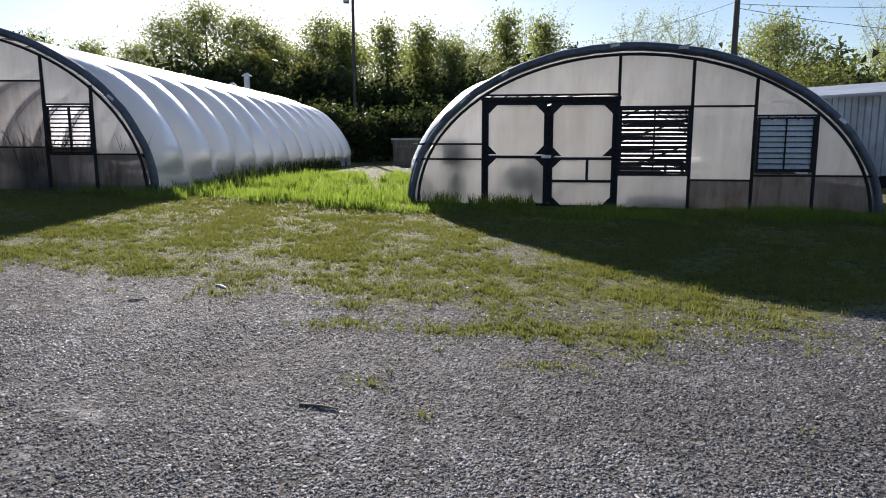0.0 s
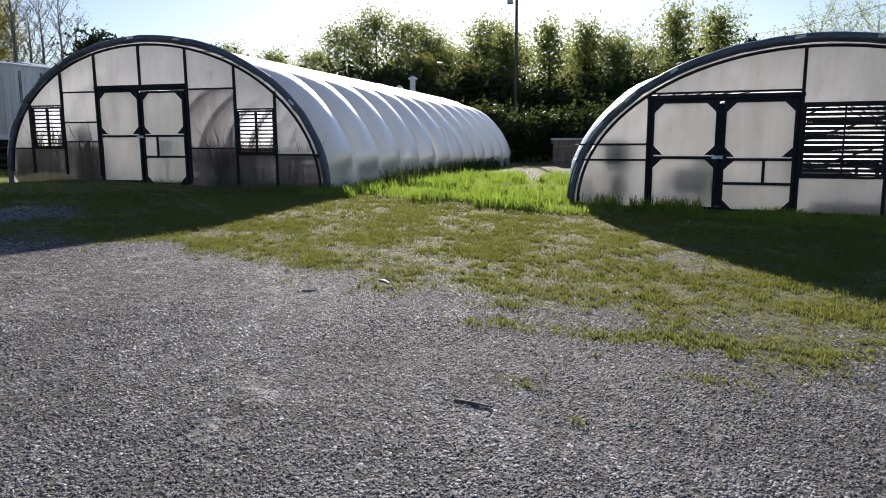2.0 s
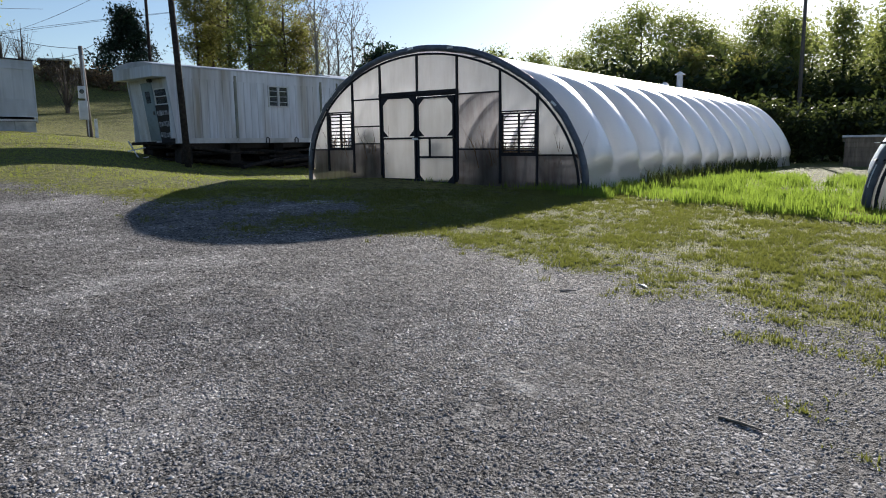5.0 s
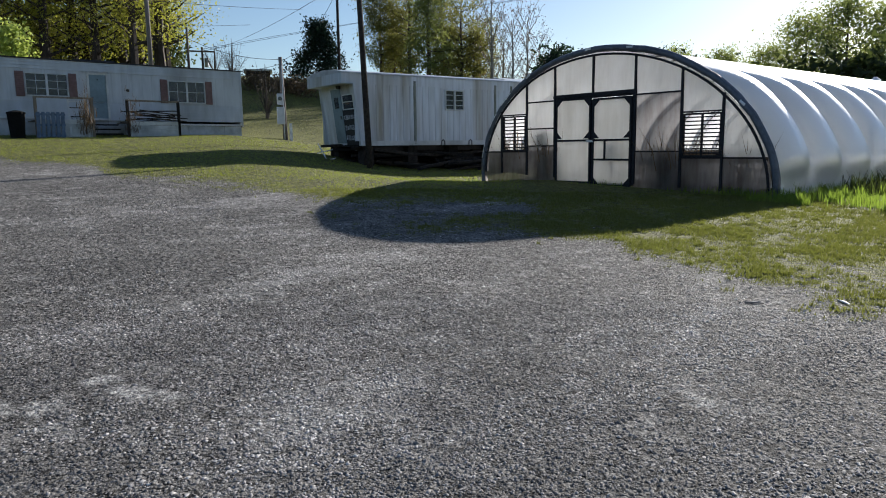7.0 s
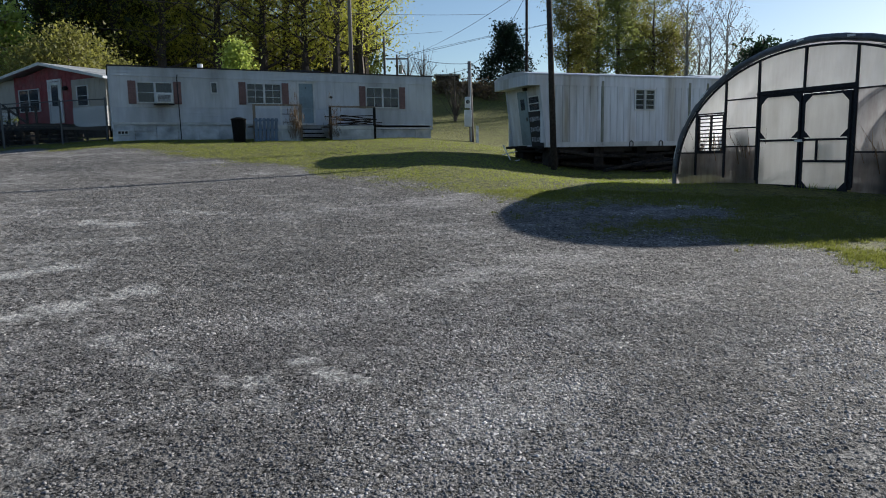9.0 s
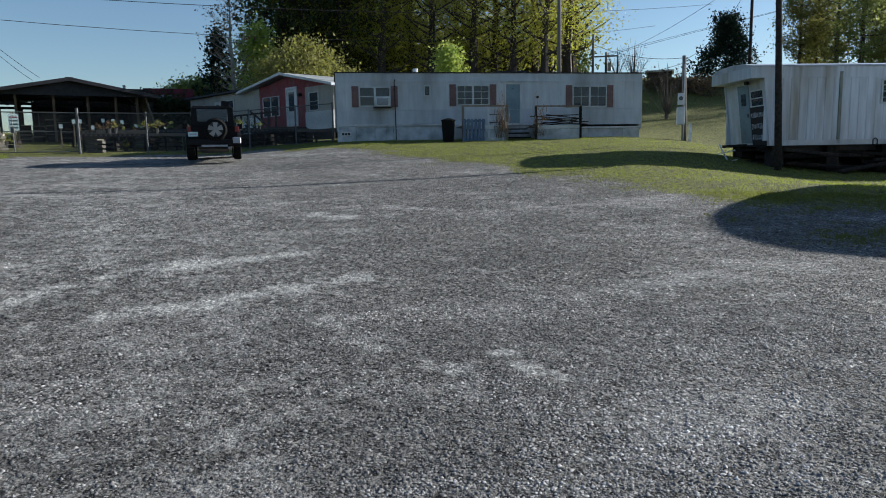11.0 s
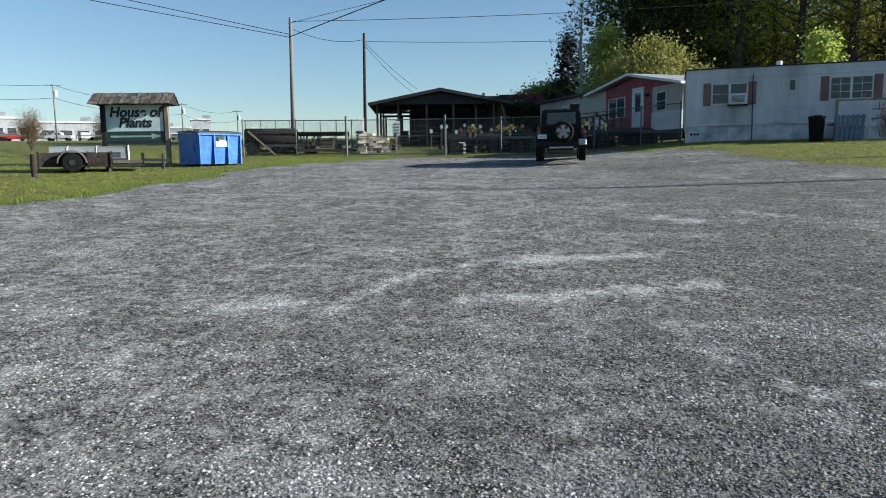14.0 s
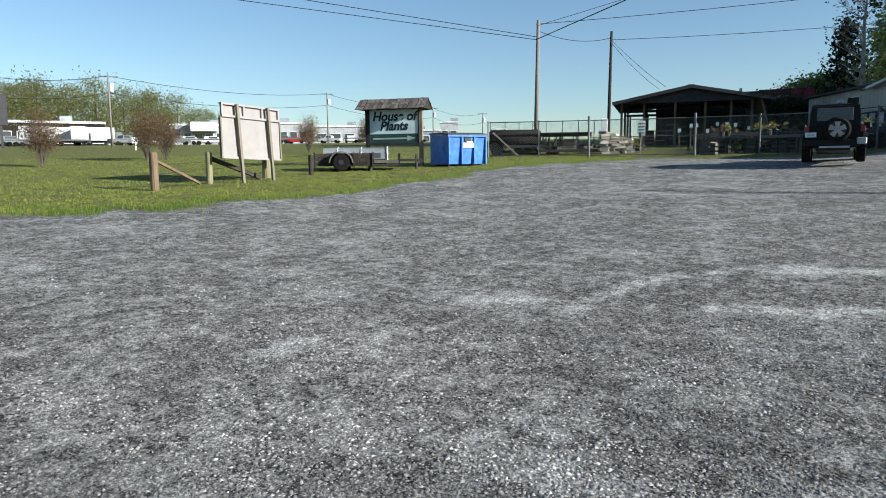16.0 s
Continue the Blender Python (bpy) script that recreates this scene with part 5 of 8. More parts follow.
for i, (p, q) in enumerate(zip(FENCE, FENCE[1:])):
    zp, zq = ground_z(*p), ground_z(*q)
    if i == 2:
        m = ((p[0] + q[0]) / 2, (p[1] + q[1]) / 2)
        zm = ground_z(*m)
        for a, b, za, zb in ((p, m, zp, zm), (m, q, zm, zq)):
            leaf = part("gate_leaf", tube(bmesh.new(), [(*a, za + 0.1), (*b, zb + 0.1), (*b, zb + 1.75), (*a, za + 1.75), (*a, za + 0.1)], 0.028, 6), M_STEEL, gate)
            part("middle_rail", tube(bmesh.new(), [(*a, za + 0.95), (*b, zb + 0.95)], 0.02, 6), M_STEEL, leaf)
            mesh_wires("wire_mesh", a, b, za, zb, 0, 1.75, leaf)
        part("latch", boxed(m[0] - 0.05, m[0] + 0.06, m[1] - 0.06, m[1] + 0.06, zm + 0.9, zm + 1.1), M_STEEL, gate)
        continue
    mesh_wires("wire_mesh", p, q, zp, zq, 0, 1.7, fence)
    part("top_rail", tube(bmesh.new(), [(*p, zp + 1.75), (*q, zq + 1.75)], 0.025, 6), M_STEEL, fence)
    part("bottom_rail", tube(bmesh.new(), [(*p, zp + 0.08), (*q, zq + 0.08)], 0.008, 4), M_STEEL, fence)
for i, p in enumerate(FENCE):
    z = ground_z(*p)
    big = i in (2, 3)
    part("post", tube(bmesh.new(), [(*p, z - 0.2), (*p, z + (1.95 if big else 1.82))], 0.06 if big else 0.035, 8), M_STEEL, fence)
# a farther run of fence
FAR = [pol(123.5, 47), pol(119, 50), pol(114, 53), pol(109, 56)]
back_fence = thing("chain_link_fence", pose(0, 0, 0), "far chain-link fence along the yard's edge", "fence")
for p, q in zip(FAR, FAR[1:]):
    zp, zq = ground_z(*p), ground_z(*q)
    part("top_rail", tube(bmesh.new(), [(*p, zp + 1.8), (*q, zq + 1.8)], 0.03, 6), M_STEEL, back_fence)
    for k in range(4):
        x, y, z = p[0] + (q[0] - p[0]) * k / 4, p[1] + (q[1] - p[1]) * k / 4, zp + (zq - zp) * k / 4
        part("post", tube(bmesh.new(), [(x, y, z - 0.2), (x, y, z + 1.85)], 0.035, 6), M_STEEL, back_fence)

# ---- open sales shed ----
sx, sy = pol(108.5, 47.0)
shed = thing("open_shed", pose(sx, sy, ground_z(sx, sy), 0, 0, 109.3), "large dark open-sided sales shed with a low gabled roof", "shed")
ZE, ZP = 2.95, 3.62
DEEP = 15.0
for j, (off, y0, y1, dz) in enumerate(((0.3, -0.8, 8.0, 0.0), (1.1, 8.0, DEEP + 4, 0.75))):
    for s in (-1, 1):
        bm = bmesh.new()
        prism(bm, [(off, ZP + dz), (off + s * 4.75, ZE + dz - 0.25), (off + s * 4.75, ZE + dz - 0.15), (off, ZP + dz + 0.1)], "y", y0, y1)
        part("roof_slope", bm, M_ROOFDARK, shed, "dark low-pitched roof slope")
    part("ridge_cap", boxed(off - 0.2, off + 0.2, y0 - 0.02, y1, ZP + dz + 0.06, ZP + dz + 0.13), M_ROOFDARK, shed)
part("gable_board", prism(bmesh.new(), [(-4.1, ZE - 0.22), (4.7, ZE - 0.22), (0.3, ZP - 0.04)], "y", -0.4, -0.33), M_ROOFDARK, shed)
for s in (-1, 1):
    part("barge_board", beam(bmesh.new(), (0.3, -0.82, ZP + 0.03), (0.3 + s * 4.75, -0.82, ZE - 0.22), 0.04, 0.2), M_ROOFDARK, shed)
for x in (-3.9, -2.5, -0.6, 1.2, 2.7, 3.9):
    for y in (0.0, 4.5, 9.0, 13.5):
        # Only the front row is weathered wood; inner posts share the interior's dark colour.
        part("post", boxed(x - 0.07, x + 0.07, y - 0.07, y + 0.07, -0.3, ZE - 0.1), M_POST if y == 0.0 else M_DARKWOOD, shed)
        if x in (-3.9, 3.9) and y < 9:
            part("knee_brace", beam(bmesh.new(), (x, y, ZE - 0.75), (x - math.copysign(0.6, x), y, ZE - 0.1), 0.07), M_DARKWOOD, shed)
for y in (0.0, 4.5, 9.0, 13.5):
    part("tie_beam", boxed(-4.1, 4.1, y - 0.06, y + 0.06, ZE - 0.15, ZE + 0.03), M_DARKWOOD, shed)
# Dark walls added to keep daylight out of the open shed.
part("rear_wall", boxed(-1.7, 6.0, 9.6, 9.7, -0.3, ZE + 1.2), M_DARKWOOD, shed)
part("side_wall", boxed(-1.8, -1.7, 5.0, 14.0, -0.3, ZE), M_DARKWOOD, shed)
# Racks built as solid dark blocks to help keep the interior dark.
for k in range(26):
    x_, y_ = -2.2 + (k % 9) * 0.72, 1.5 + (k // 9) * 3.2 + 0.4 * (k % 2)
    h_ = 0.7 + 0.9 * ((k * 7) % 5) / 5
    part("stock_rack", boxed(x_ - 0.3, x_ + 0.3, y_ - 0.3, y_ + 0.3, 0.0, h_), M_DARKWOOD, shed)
    for q_ in (0.4, 0.75, 1.0):
        part("rack_shelf", boxed(x_ - 0.34, x_ + 0.34, y_ - 0.36, y_ + 0.3, h_ * q_ - 0.03, h_ * q_ + 0.01), M_WOOD, shed)
part("flue", tube(bmesh.new(), [(4.0, 8.0, ZE), (4.0, 8.0, ZE + 1.3)], 0.1, 8), M_LOUVRE, shed)
part("lean_to_panel", boxed(4.9, 5.0, -0.2, 3.0, 0.0, 1.9, Matrix.Rotation(radians(-14), 4, "Y")), M_PALEWOOD, shed)

rnd = random.Random(21)


def bench(turn, far, ln, label, high=0.75, rot=None):
    x, y = pol(turn, far)
    b = thing("plant_bench", pose(x, y, ground_z(x, y), 0, 0, (turn if rot is None else rot)), label, "bench", "plant benches")
    for k in range(5):
        part("slat", boxed(-ln / 2, ln / 2, -0.5 + k * 0.2, -0.36 + k * 0.2, high - 0.03, high), M_BOARDGREY, b)
    for s in (-1, 0, 1):
        for yy in (-0.42, 0.38):
            part("leg", boxed(s * (ln / 2 - 0.1) - 0.04, s * (ln / 2 - 0.1) + 0.04, yy, yy + 0.08, -0.2, high - 0.03), M_DARKWOOD, b)
    part("apron", boxed(-ln / 2, ln / 2, -0.52, -0.5, high - 0.13, high), M_BOARDGREY, b)
    return b


for turn, far, ln, h in ((105.6, 36.0, 2.8, 0.8), (102.3, 36.0, 3.0, 0.8), (99.0, 35.8, 2.8, 0.75), (96.0, 35.0, 2.4, 0.8), (93.4, 34.6, 2.2, 0.75), (91.0, 34.3, 1.8, 0.6),
                         (104.5, 38.4, 3.2, 0.9), (101.0, 38.4, 3.2, 0.9), (98.0, 38.0, 3.0, 0.8), (94.8, 37.2, 3.0, 0.8), (103.0, 41.5, 4.0, 0.9), (106.4, 41.5, 3.0, 0.8)):
    b = bench(turn, far, ln, "grey weathered slatted plant bench behind the fence", h)
    if rnd.random() < 0.6:
        part("striped_edge", boxed(-ln / 2, ln / 2, -0.55, -0.53, h - 0.16, h - 0.02), M_BATTEN, b, "dark edging strip with pale dashes")
        for q in range(int(ln / 0.2)):
            part("pale_dash", boxed(-ln / 2 + q * 0.2, -ln / 2 + q * 0.2 + 0.07, -0.556, -0.55, h - 0.1, h - 0.055), M_PALEWOOD, b)
for k in range(44):
    turn, far = (rnd.uniform(90.5, 107), rnd.uniform(34.8, 40)) if k % 4 else (rnd.uniform(112, 123), rnd.uniform(38, 44))
    x, y = pol(turn, far)
    c = thing("stacked_crate", pose(x, y, ground_z(x, y), 0, 0, turn + rnd.uniform(-30, 30)), "dark wooden crate standing among the benches", "crate", "crates")
    w, h = rnd.uniform(0.25, 0.55), rnd.uniform(0.4, 0.95)
    for j in range(int(h / 0.2)):
        part("board", boxed(-w * rnd.uniform(0.8, 1.1), w, -0.4, 0.4, j * 0.2, j * 0.2 + 0.13), M_DARKWOOD if k % 3 else M_BOARDGREY, c)
# lattice of old bench frames left of the gate
for turn, far, ln in ((117.4, 37.0, 2.6), (119.6, 37.2, 2.6), (121.4, 37.0, 2.0)):
    x, y = pol(turn, far)
    f = thing("bench_frame", pose(x, y, ground_z(x, y), 0, 0, turn), "dark timber bench frame with diagonal braces", "bench", "bench frames")
    for z in (0.15, 0.95):
        part("rail", boxed(-ln / 2, ln / 2, -0.05, 0.05, z, z + 0.14), M_DARKWOOD, f)
    for k in range(6):
        a = -ln / 2 + ln * k / 6
        part("brace", beam(bmesh.new(), (a, 0, 0.2), (a + ln / 6 * (1 if k % 2 else 0.3), 0, 1.0), 0.09, 0.05), M_DARKWOOD if k % 2 else M_BOARDGREY, f)
    part("top", boxed(-ln / 2, ln / 2, -0.5, 0.5, 1.09, 1.15), M_DARKWOOD, f)
M_SACK = material("pale_sack", (0.4, 0.365, 0.31), 0.7, spread=0.25, grain=6, bump=0.2, per_object=0.55)
for col in range(4):
    for k in range(9 - col):
        x, y = pol(114.3 - col * 0.62 + 0.05 * (k % 2), 37.2 + 0.25 * col)
        s = thing("soil_sack", pose(x + rnd.gauss(0, 0.06), y + rnd.gauss(0, 0.06), ground_z(x, y) + k * 0.13, 0, 0, 113 + rnd.uniform(-16, 16)), "pale plastic soil sack stacked on others inside the gate", "sack", "stacked soil sacks")
        bm = bmesh.new()
        prism(bm, [(-0.22, 0.03), (-0.16, 0.0), (0.16, 0.0), (0.22, 0.03), (0.22, 0.09), (0.15, 0.128), (-0.15, 0.128), (-0.22, 0.09)], "y", -0.3, 0.3)
        part("sack", bm, M_SACK, s)
x, y = pol(114.4, 36.9)
slab = thing("white_slab", pose(x, y, ground_z(x, y) + 1.17, 0, 0, 113), "white upright slab resting on the sacks", "slab")
part("slab", boxed(-0.16, 0.16, -0.08, 0.08, 0, 0.65, bevel=0.02), M_CLIP, slab)
x, y = pol(121.9, 37.0)
tank = thing("old_tank_trailer", pose(x, y, ground_z(x, y), 0, 0, 122), "rusty dark tank on wheels behind the fence", "tank")
part("tank", tube(bmesh.new(), [(-1.1, 0, 0.95), (-1.0, 0, 0.95), (1.5, 0, 0.95), (1.6, 0, 0.95)], [0.3, 0.42, 0.42, 0.3], 14), M_DARKWOOD, tank, smooth=True)
part("wheel", tube(bmesh.new(), [(-0.7, -0.55, 0.35), (-0.7, -0.35, 0.35)], 0.36, 16), M_RUBBER, tank)
part("brace", beam(bmesh.new(), (-0.9, -0.6, 1.2), (0.4, -0.6, 0.0), 0.09), M_PALEWOOD, tank)
part("frame", boxed(-1.2, 1.7, -0.4, 0.4, 0.42, 0.54), M_DARK, tank)
for turn, far, z in ((111.6, 40.5, 1.2),):
    x, y = pol(turn, far)
    s = thing("price_sign", pose(x, y, ground_z(x, y), 0, 0, turn), "small pale notice board on a post", "sign", "notice boards")
    part("post", boxed(-0.04, 0.04, -0.04, 0.04, -0.1, z + 0.5), M_WOOD, s)
    part("board", boxed(-0.22, 0.22, -0.07, -0.04, z - 0.35, z + 0.45), M_SIGNWHITE, s)
    for j in range(4):
        part("bar", boxed(-0.17, 0.17, -0.076, -0.07, z - 0.25 + 0.17 * j, z - 0.18 + 0.17 * j), M_REDPAINT if j == 3 else M_SIGNGREEN, s)
x, y = pol(101.9, 62.0)
hb = thing("roadside_billboard", pose(x, y, ground_z(x, y), 0, 0, 103), "faded crimson advertising board behind the sales shed", "billboard")
part("board", boxed(-1.9, 2.0, -0.08, 0.08, 2.0, 3.9), material("crimson_board", (0.13, 0.012, 0.03), 0.6, spread=0.4, grain=1.5, stain=1.0, stain_color=(0.04, 0.01, 0.015)), hb)
part("lettering_bar", boxed(-1.0, 0.3, -0.1, -0.08, 3.0, 3.4), M_BOARD, hb)
part("lettering_bar", boxed(-0.7, 0.9, -0.1, -0.08, 2.4, 2.7), M_BOARD, hb)
for s in (-1.2, 1.2):
    part("post", boxed(s - 0.1, s + 0.1, 0.08, 0.2, -0.5, 2.2), M_DARKWOOD, hb)


# ---- things in the yard ----
def wheel(parent, x, y, z, r, w, axis="x", rim=True):
    bm = bmesh.new()
    d = Vector((w / 2, 0, 0)) if axis == "x" else Vector((0, w / 2, 0))
    c = Vector((x, y, z))
    tube(bm, [c - d, c - d * 0.8, c + d * 0.8, c + d], [r * 0.9, r, r, r * 0.9], 24)
    t = part("wheel", bm, M_RUBBER, parent, smooth=False)
    if rim:
        bm = bmesh.new()
        tube(bm, [c - d * 1.03, c + d * 1.03], r * 0.58, 20)
        part("rim", bm, M_ALLOY, t, "bright alloy rim")
    return t


jx, jy = pol(98.9, 27.3)
jeep = thing("off_road_car", pose(jx, jy, ground_z(jx, jy), -1.5, 0, 97.5), "black boxy off-road car with a spare wheel on its tailgate", "car")
W = 0.86
bm = bmesh.new()
prism(bm, [(-1.95, 0.55), (-2.0, 1.12), (-1.0, 1.18), (0.75, 1.16), (2.0, 1.08), (2.1, 0.6), (1.9, 0.45), (-1.8, 0.45)], "x", -W + 0.06, W - 0.06)
bmesh.ops.bevel(bm, geom=bm.edges[:], offset=0.03, segments=2, affect="EDGES")
part("body", bm, M_CARBLACK, jeep, "glossy black body", smooth=False)
bm = bmesh.new()
prism(bm, [(-1.98, 1.12), (-1.9, 1.8), (-1.75, 1.85), (0.1, 1.85), (0.55, 1.15)], "x", -0.72, 0.72)
for v in bm.verts:
    if v.co.z > 1.5:
        v.co.x *= 0.92
bmesh.ops.bevel(bm, geom=bm.edges[:], offset=0.04, segments=2, affect="EDGES")
part("hard_top", bm, M_CARTOP, jeep)
part("rear_window", boxed(-0.5, 0.5, -2.0, -1.94, 1.28, 1.7, bevel=0.01), M_GLASS, jeep)
for s in (-1, 1):
    part("side_window", boxed(s * 0.7 - 0.01, s * 0.7 + 0.01, -1.6, -0.4, 1.22, 1.68), M_GLASS, jeep)
    part("taillight", boxed(s * 0.78 - 0.07, s * 0.78 + 0.07, -2.05, -1.97, 0.92, 1.12, bevel=0.01), M_REDLENS, jeep, "red tail light")
    for y0 in (-1.3, 1.35):
        bm = bmesh.new()
        arch = [(y0 + 0.52 * math.cos(a), 0.42 + 0.52 * math.sin(a)) for a in (math.pi * k / 10 for k in range(11))]
        inner = [(y0 + 0.44 * math.cos(a), 0.42 + 0.44 * math.sin(a)) for a in (math.pi * k / 10 for k in range(10, -1, -1))]
        prism(bm, arch + inner, "x", s * 0.8 - 0.1, s * 0.8 + 0.14)
        part("fender_flare", bm, M_CARTOP, jeep)
    part("mirror", boxed(s * 0.98 - 0.1, s * 0.98 + 0.1, 0.45, 0.6, 1.2, 1.4, bevel=0.02), M_CARTOP, jeep)
    for y0 in (-1.3, 1.35):
        wheel(jeep, s * 0.78, y0, 0.4, 0.4, 0.26)
part("rear_bumper", boxed(-0.86, 0.86, -2.2, -1.98, 0.5, 0.68, bevel=0.02), M_CARTOP, jeep)
part("bumper_end", boxed(0.62, 0.9, -2.22, -2.0, 0.52, 0.74, bevel=0.03), M_LOUVRE, jeep, "dull grey bumper end")
part("step_bar", boxed(-0.4, 0.45, -2.26, -2.2, 0.42, 0.48), M_LOUVRE, jeep)
part("number_plate", boxed(-0.82, -0.5, -2.06, -2.03, 0.78, 0.93), M_SIGNWHITE, jeep, "pale blank number plate")
part("plate_bar", boxed(-0.77, -0.55, -2.066, -2.06, 0.83, 0.88), M_LOUVRE, jeep)
part("exhaust", tube(bmesh.new(), [(0.5, -2.1, 0.38), (0.5, -1.6, 0.4)], 0.04, 8), M_LOUVRE, jeep)
part("undercarriage", boxed(-0.5, 0.5, -1.8, 1.9, 0.36, 0.5), M_DARK, jeep)
bm = bmesh.new()
sc = Vector((0.08, -2.14, 1.0))
tube(bm, [sc + Vector((0, 0.14, 0)), sc + Vector((0, 0.1, 0)), sc - Vector((0, 0.06, 0)), sc - Vector((0, 0.12, 0))], [0.34, 0.39, 0.39, 0.33], 28)
spare = part("spare_tyre", bm, M_RUBBER, jeep, "spare tyre on the tailgate")
part("rim", tube(bmesh.new(), [sc - Vector((0, 0.115, 0)), sc - Vector((0, 0.125, 0))], 0.25, 24), M_DARK, spare)
for k in range(5):
    a = math.pi / 2 + k * 2 * math.pi / 5
    o = sc + Vector((0, -0.135, 0))
    d = Vector((math.cos(a), 0, math.sin(a)))
    n = Vector((-d.z, 0, d.x))
    bm = bmesh.new()
    vs = [bm.verts.new(o + d * r + n * s + Vector((0, y, 0))) for y in (-0.012, 0.012) for r, s in ((0.03, -0.045), (0.24, -0.085), (0.24, 0.085), (0.03, 0.045))]
    for f in ((0, 1, 2, 3), (7, 6, 5, 4), (0, 4, 5, 1), (1, 5, 6, 2), (2, 6, 7, 3), (3, 7, 4, 0)):
        bm.faces.new([vs[i] for i in f])
    part("spoke", bm, M_ALLOY, spare, "bright alloy spoke")
part("hub_cap", tube(bmesh.new(), [sc - Vector((0, 0.12, 0)), sc - Vector((0, 0.155, 0))], 0.06, 12), M_ALLOY, spare)
part("aerial_bracket", boxed(0.05, 0.3, -2.02, -1.96, 1.85, 2.02, Matrix.Rotation(radians(8), 4, "Y")), M_CARTOP, jeep)

dx, dy = pol(126.2, 29.4)
dump = thing("dumpster", pose(dx, dy, ground_z(dx, dy), 0, 0, 152.6), "bright blue steel dumpster with a black lid on the grass", "dumpster")
bm = bmesh.new()
prism(bm, [(-0.8, 0.05), (-0.88, 1.2), (0.85, 1.3), (0.85, 0.05)], "x", -0.88, 0.88)
part("body", bm, M_BLUE, dump, "scuffed bright blue steel body")
for x in (-0.88, -0.29, 0.29, 0.83):
    part("rib", boxed(x, x + 0.05, -0.93, -0.83, 0.06, 1.2), M_BLUE, dump)
for x in (-0.92, 0.88):
    part("lift_pocket", boxed(x, x + 0.06, -0.5, 0.5, 0.55, 0.75), M_BLUE, dump)
part("top_rail", boxed(-0.92, 0.92, -0.95, -0.85, 1.16, 1.24), M_BLUE, dump)
bm = bmesh.new()
prism(bm, [(-0.98, 1.24), (-0.98, 1.27), (-0.2, 1.36), (0.86, 1.36), (0.86, 1.31)], "x", -0.93, -0.01)
part("lid", bm, M_BLUEDARK, dump)
bm = bmesh.new()
prism(bm, [(-0.98, 1.24), (-0.98, 1.27), (-0.2, 1.36), (0.86, 1.36), (0.86, 1.31)], "x", 0.01, 0.93)
part("lid", bm, M_BLUEDARK, dump)
part("label_patch", boxed(-0.2, 0.28, -0.905, -0.895, 0.72, 0.92), M_CLIP, dump, "white worn label without readable words")
part("label_patch", boxed(-0.12, 0.14, -0.91, -0.9, 0.95, 1.12), M_DARK, dump)
part("label_patch", boxed(-0.05, 0.22, -0.915, -0.905, 0.86, 0.98), M_CLIP, dump)
for x in (-0.7, 0.7):
    for y in (-0.6, 0.6):
        part("caster", boxed(x - 0.06, x + 0.06, y - 0.06, y + 0.06, -0.1, 0.06), M_DARK, dump)

# roofed wooden sign
sgx, sgy = pol(131.4, 29.6)
sg = thing("roofed_sign", pose(sgx, sgy, ground_z(sgx, sgy), 0, 0, 111.0), "shingle-roofed wooden sign lettered House of Plants", "sign")
for x in (-1.2, 1.2):
    part("post", boxed(x - 0.07, x + 0.07, -0.08, 0.08, -0.3, 2.5), M_DARKWOOD if x < 0 else M_WOOD, sg)
part("board", boxed(-1.1, 1.1, -0.05, 0.03, 1.36, 2.38), M_SIGNWHITE, sg, "pale blue-white sign panel")
part("arrow_board", boxed(-1.1, 1.1, -0.05, 0.03, 0.96, 1.355), M_SIGNGREEN, sg, "dark green arrow panel")
part("frame", bmesh_frame(-1.15, 1.15, 0.91, 2.44, 0.075, -0.07, 0.05), M_ROOFDARK, sg)
bm = bmesh.new()
prism(bm, [(-0.95, 1.13), (0.6, 1.13), (0.6, 1.06), (0.98, 1.17), (0.6, 1.28), (0.6, 1.2), (-0.95, 1.2)], "y", -0.058, -0.05)
part("arrow", bm, material("faded_arrow", (0.3, 0.4, 0.36), 0.6), sg, "faded pale arrow")
for text, x, z in (("House of", 0.02, 1.92), ("Plants", 0.0, 1.52)):
    fc = bpy.data.curves.new("lettering", "FONT")
    fc.body, fc.size, fc.align_x, fc.extrude, fc.offset, fc.shear = text, 0.52, "CENTER", 0.004, 0.018, 0.22
    fo = new("lettering", fc)
    fo.parent = sg
    fo.matrix_basis = pose(x, -0.056, z, 90, 0, 0)
    fc.materials.append(M_LETTER)
rnd = random.Random(3)
for side in (-1, 1):
    for row in range(3):
        for k in range(16):
            x = -1.5 + k * 0.19 + rnd.uniform(-0.02, 0.02)
            y0, z0 = side * (0.5 - row * 0.17), 2.44 + row * 0.13
            b = part("shingle", boxed(0, 0.17, -0.15, 0.15, 0, 0.02), M_SHINGLE, sg)
            b.matrix_basis = pose(x, y0, z0 + rnd.uniform(-0.01, 0.015), side * -38 + rnd.uniform(-5, 5), rnd.uniform(-3, 3), rnd.uniform(-4, 4))
part("roof_core", prism(bmesh.new(), [(-0.58, 2.36), (0.58, 2.36), (0.0, 2.82)], "x", -1.42, 1.5), M_DARKWOOD, sg)

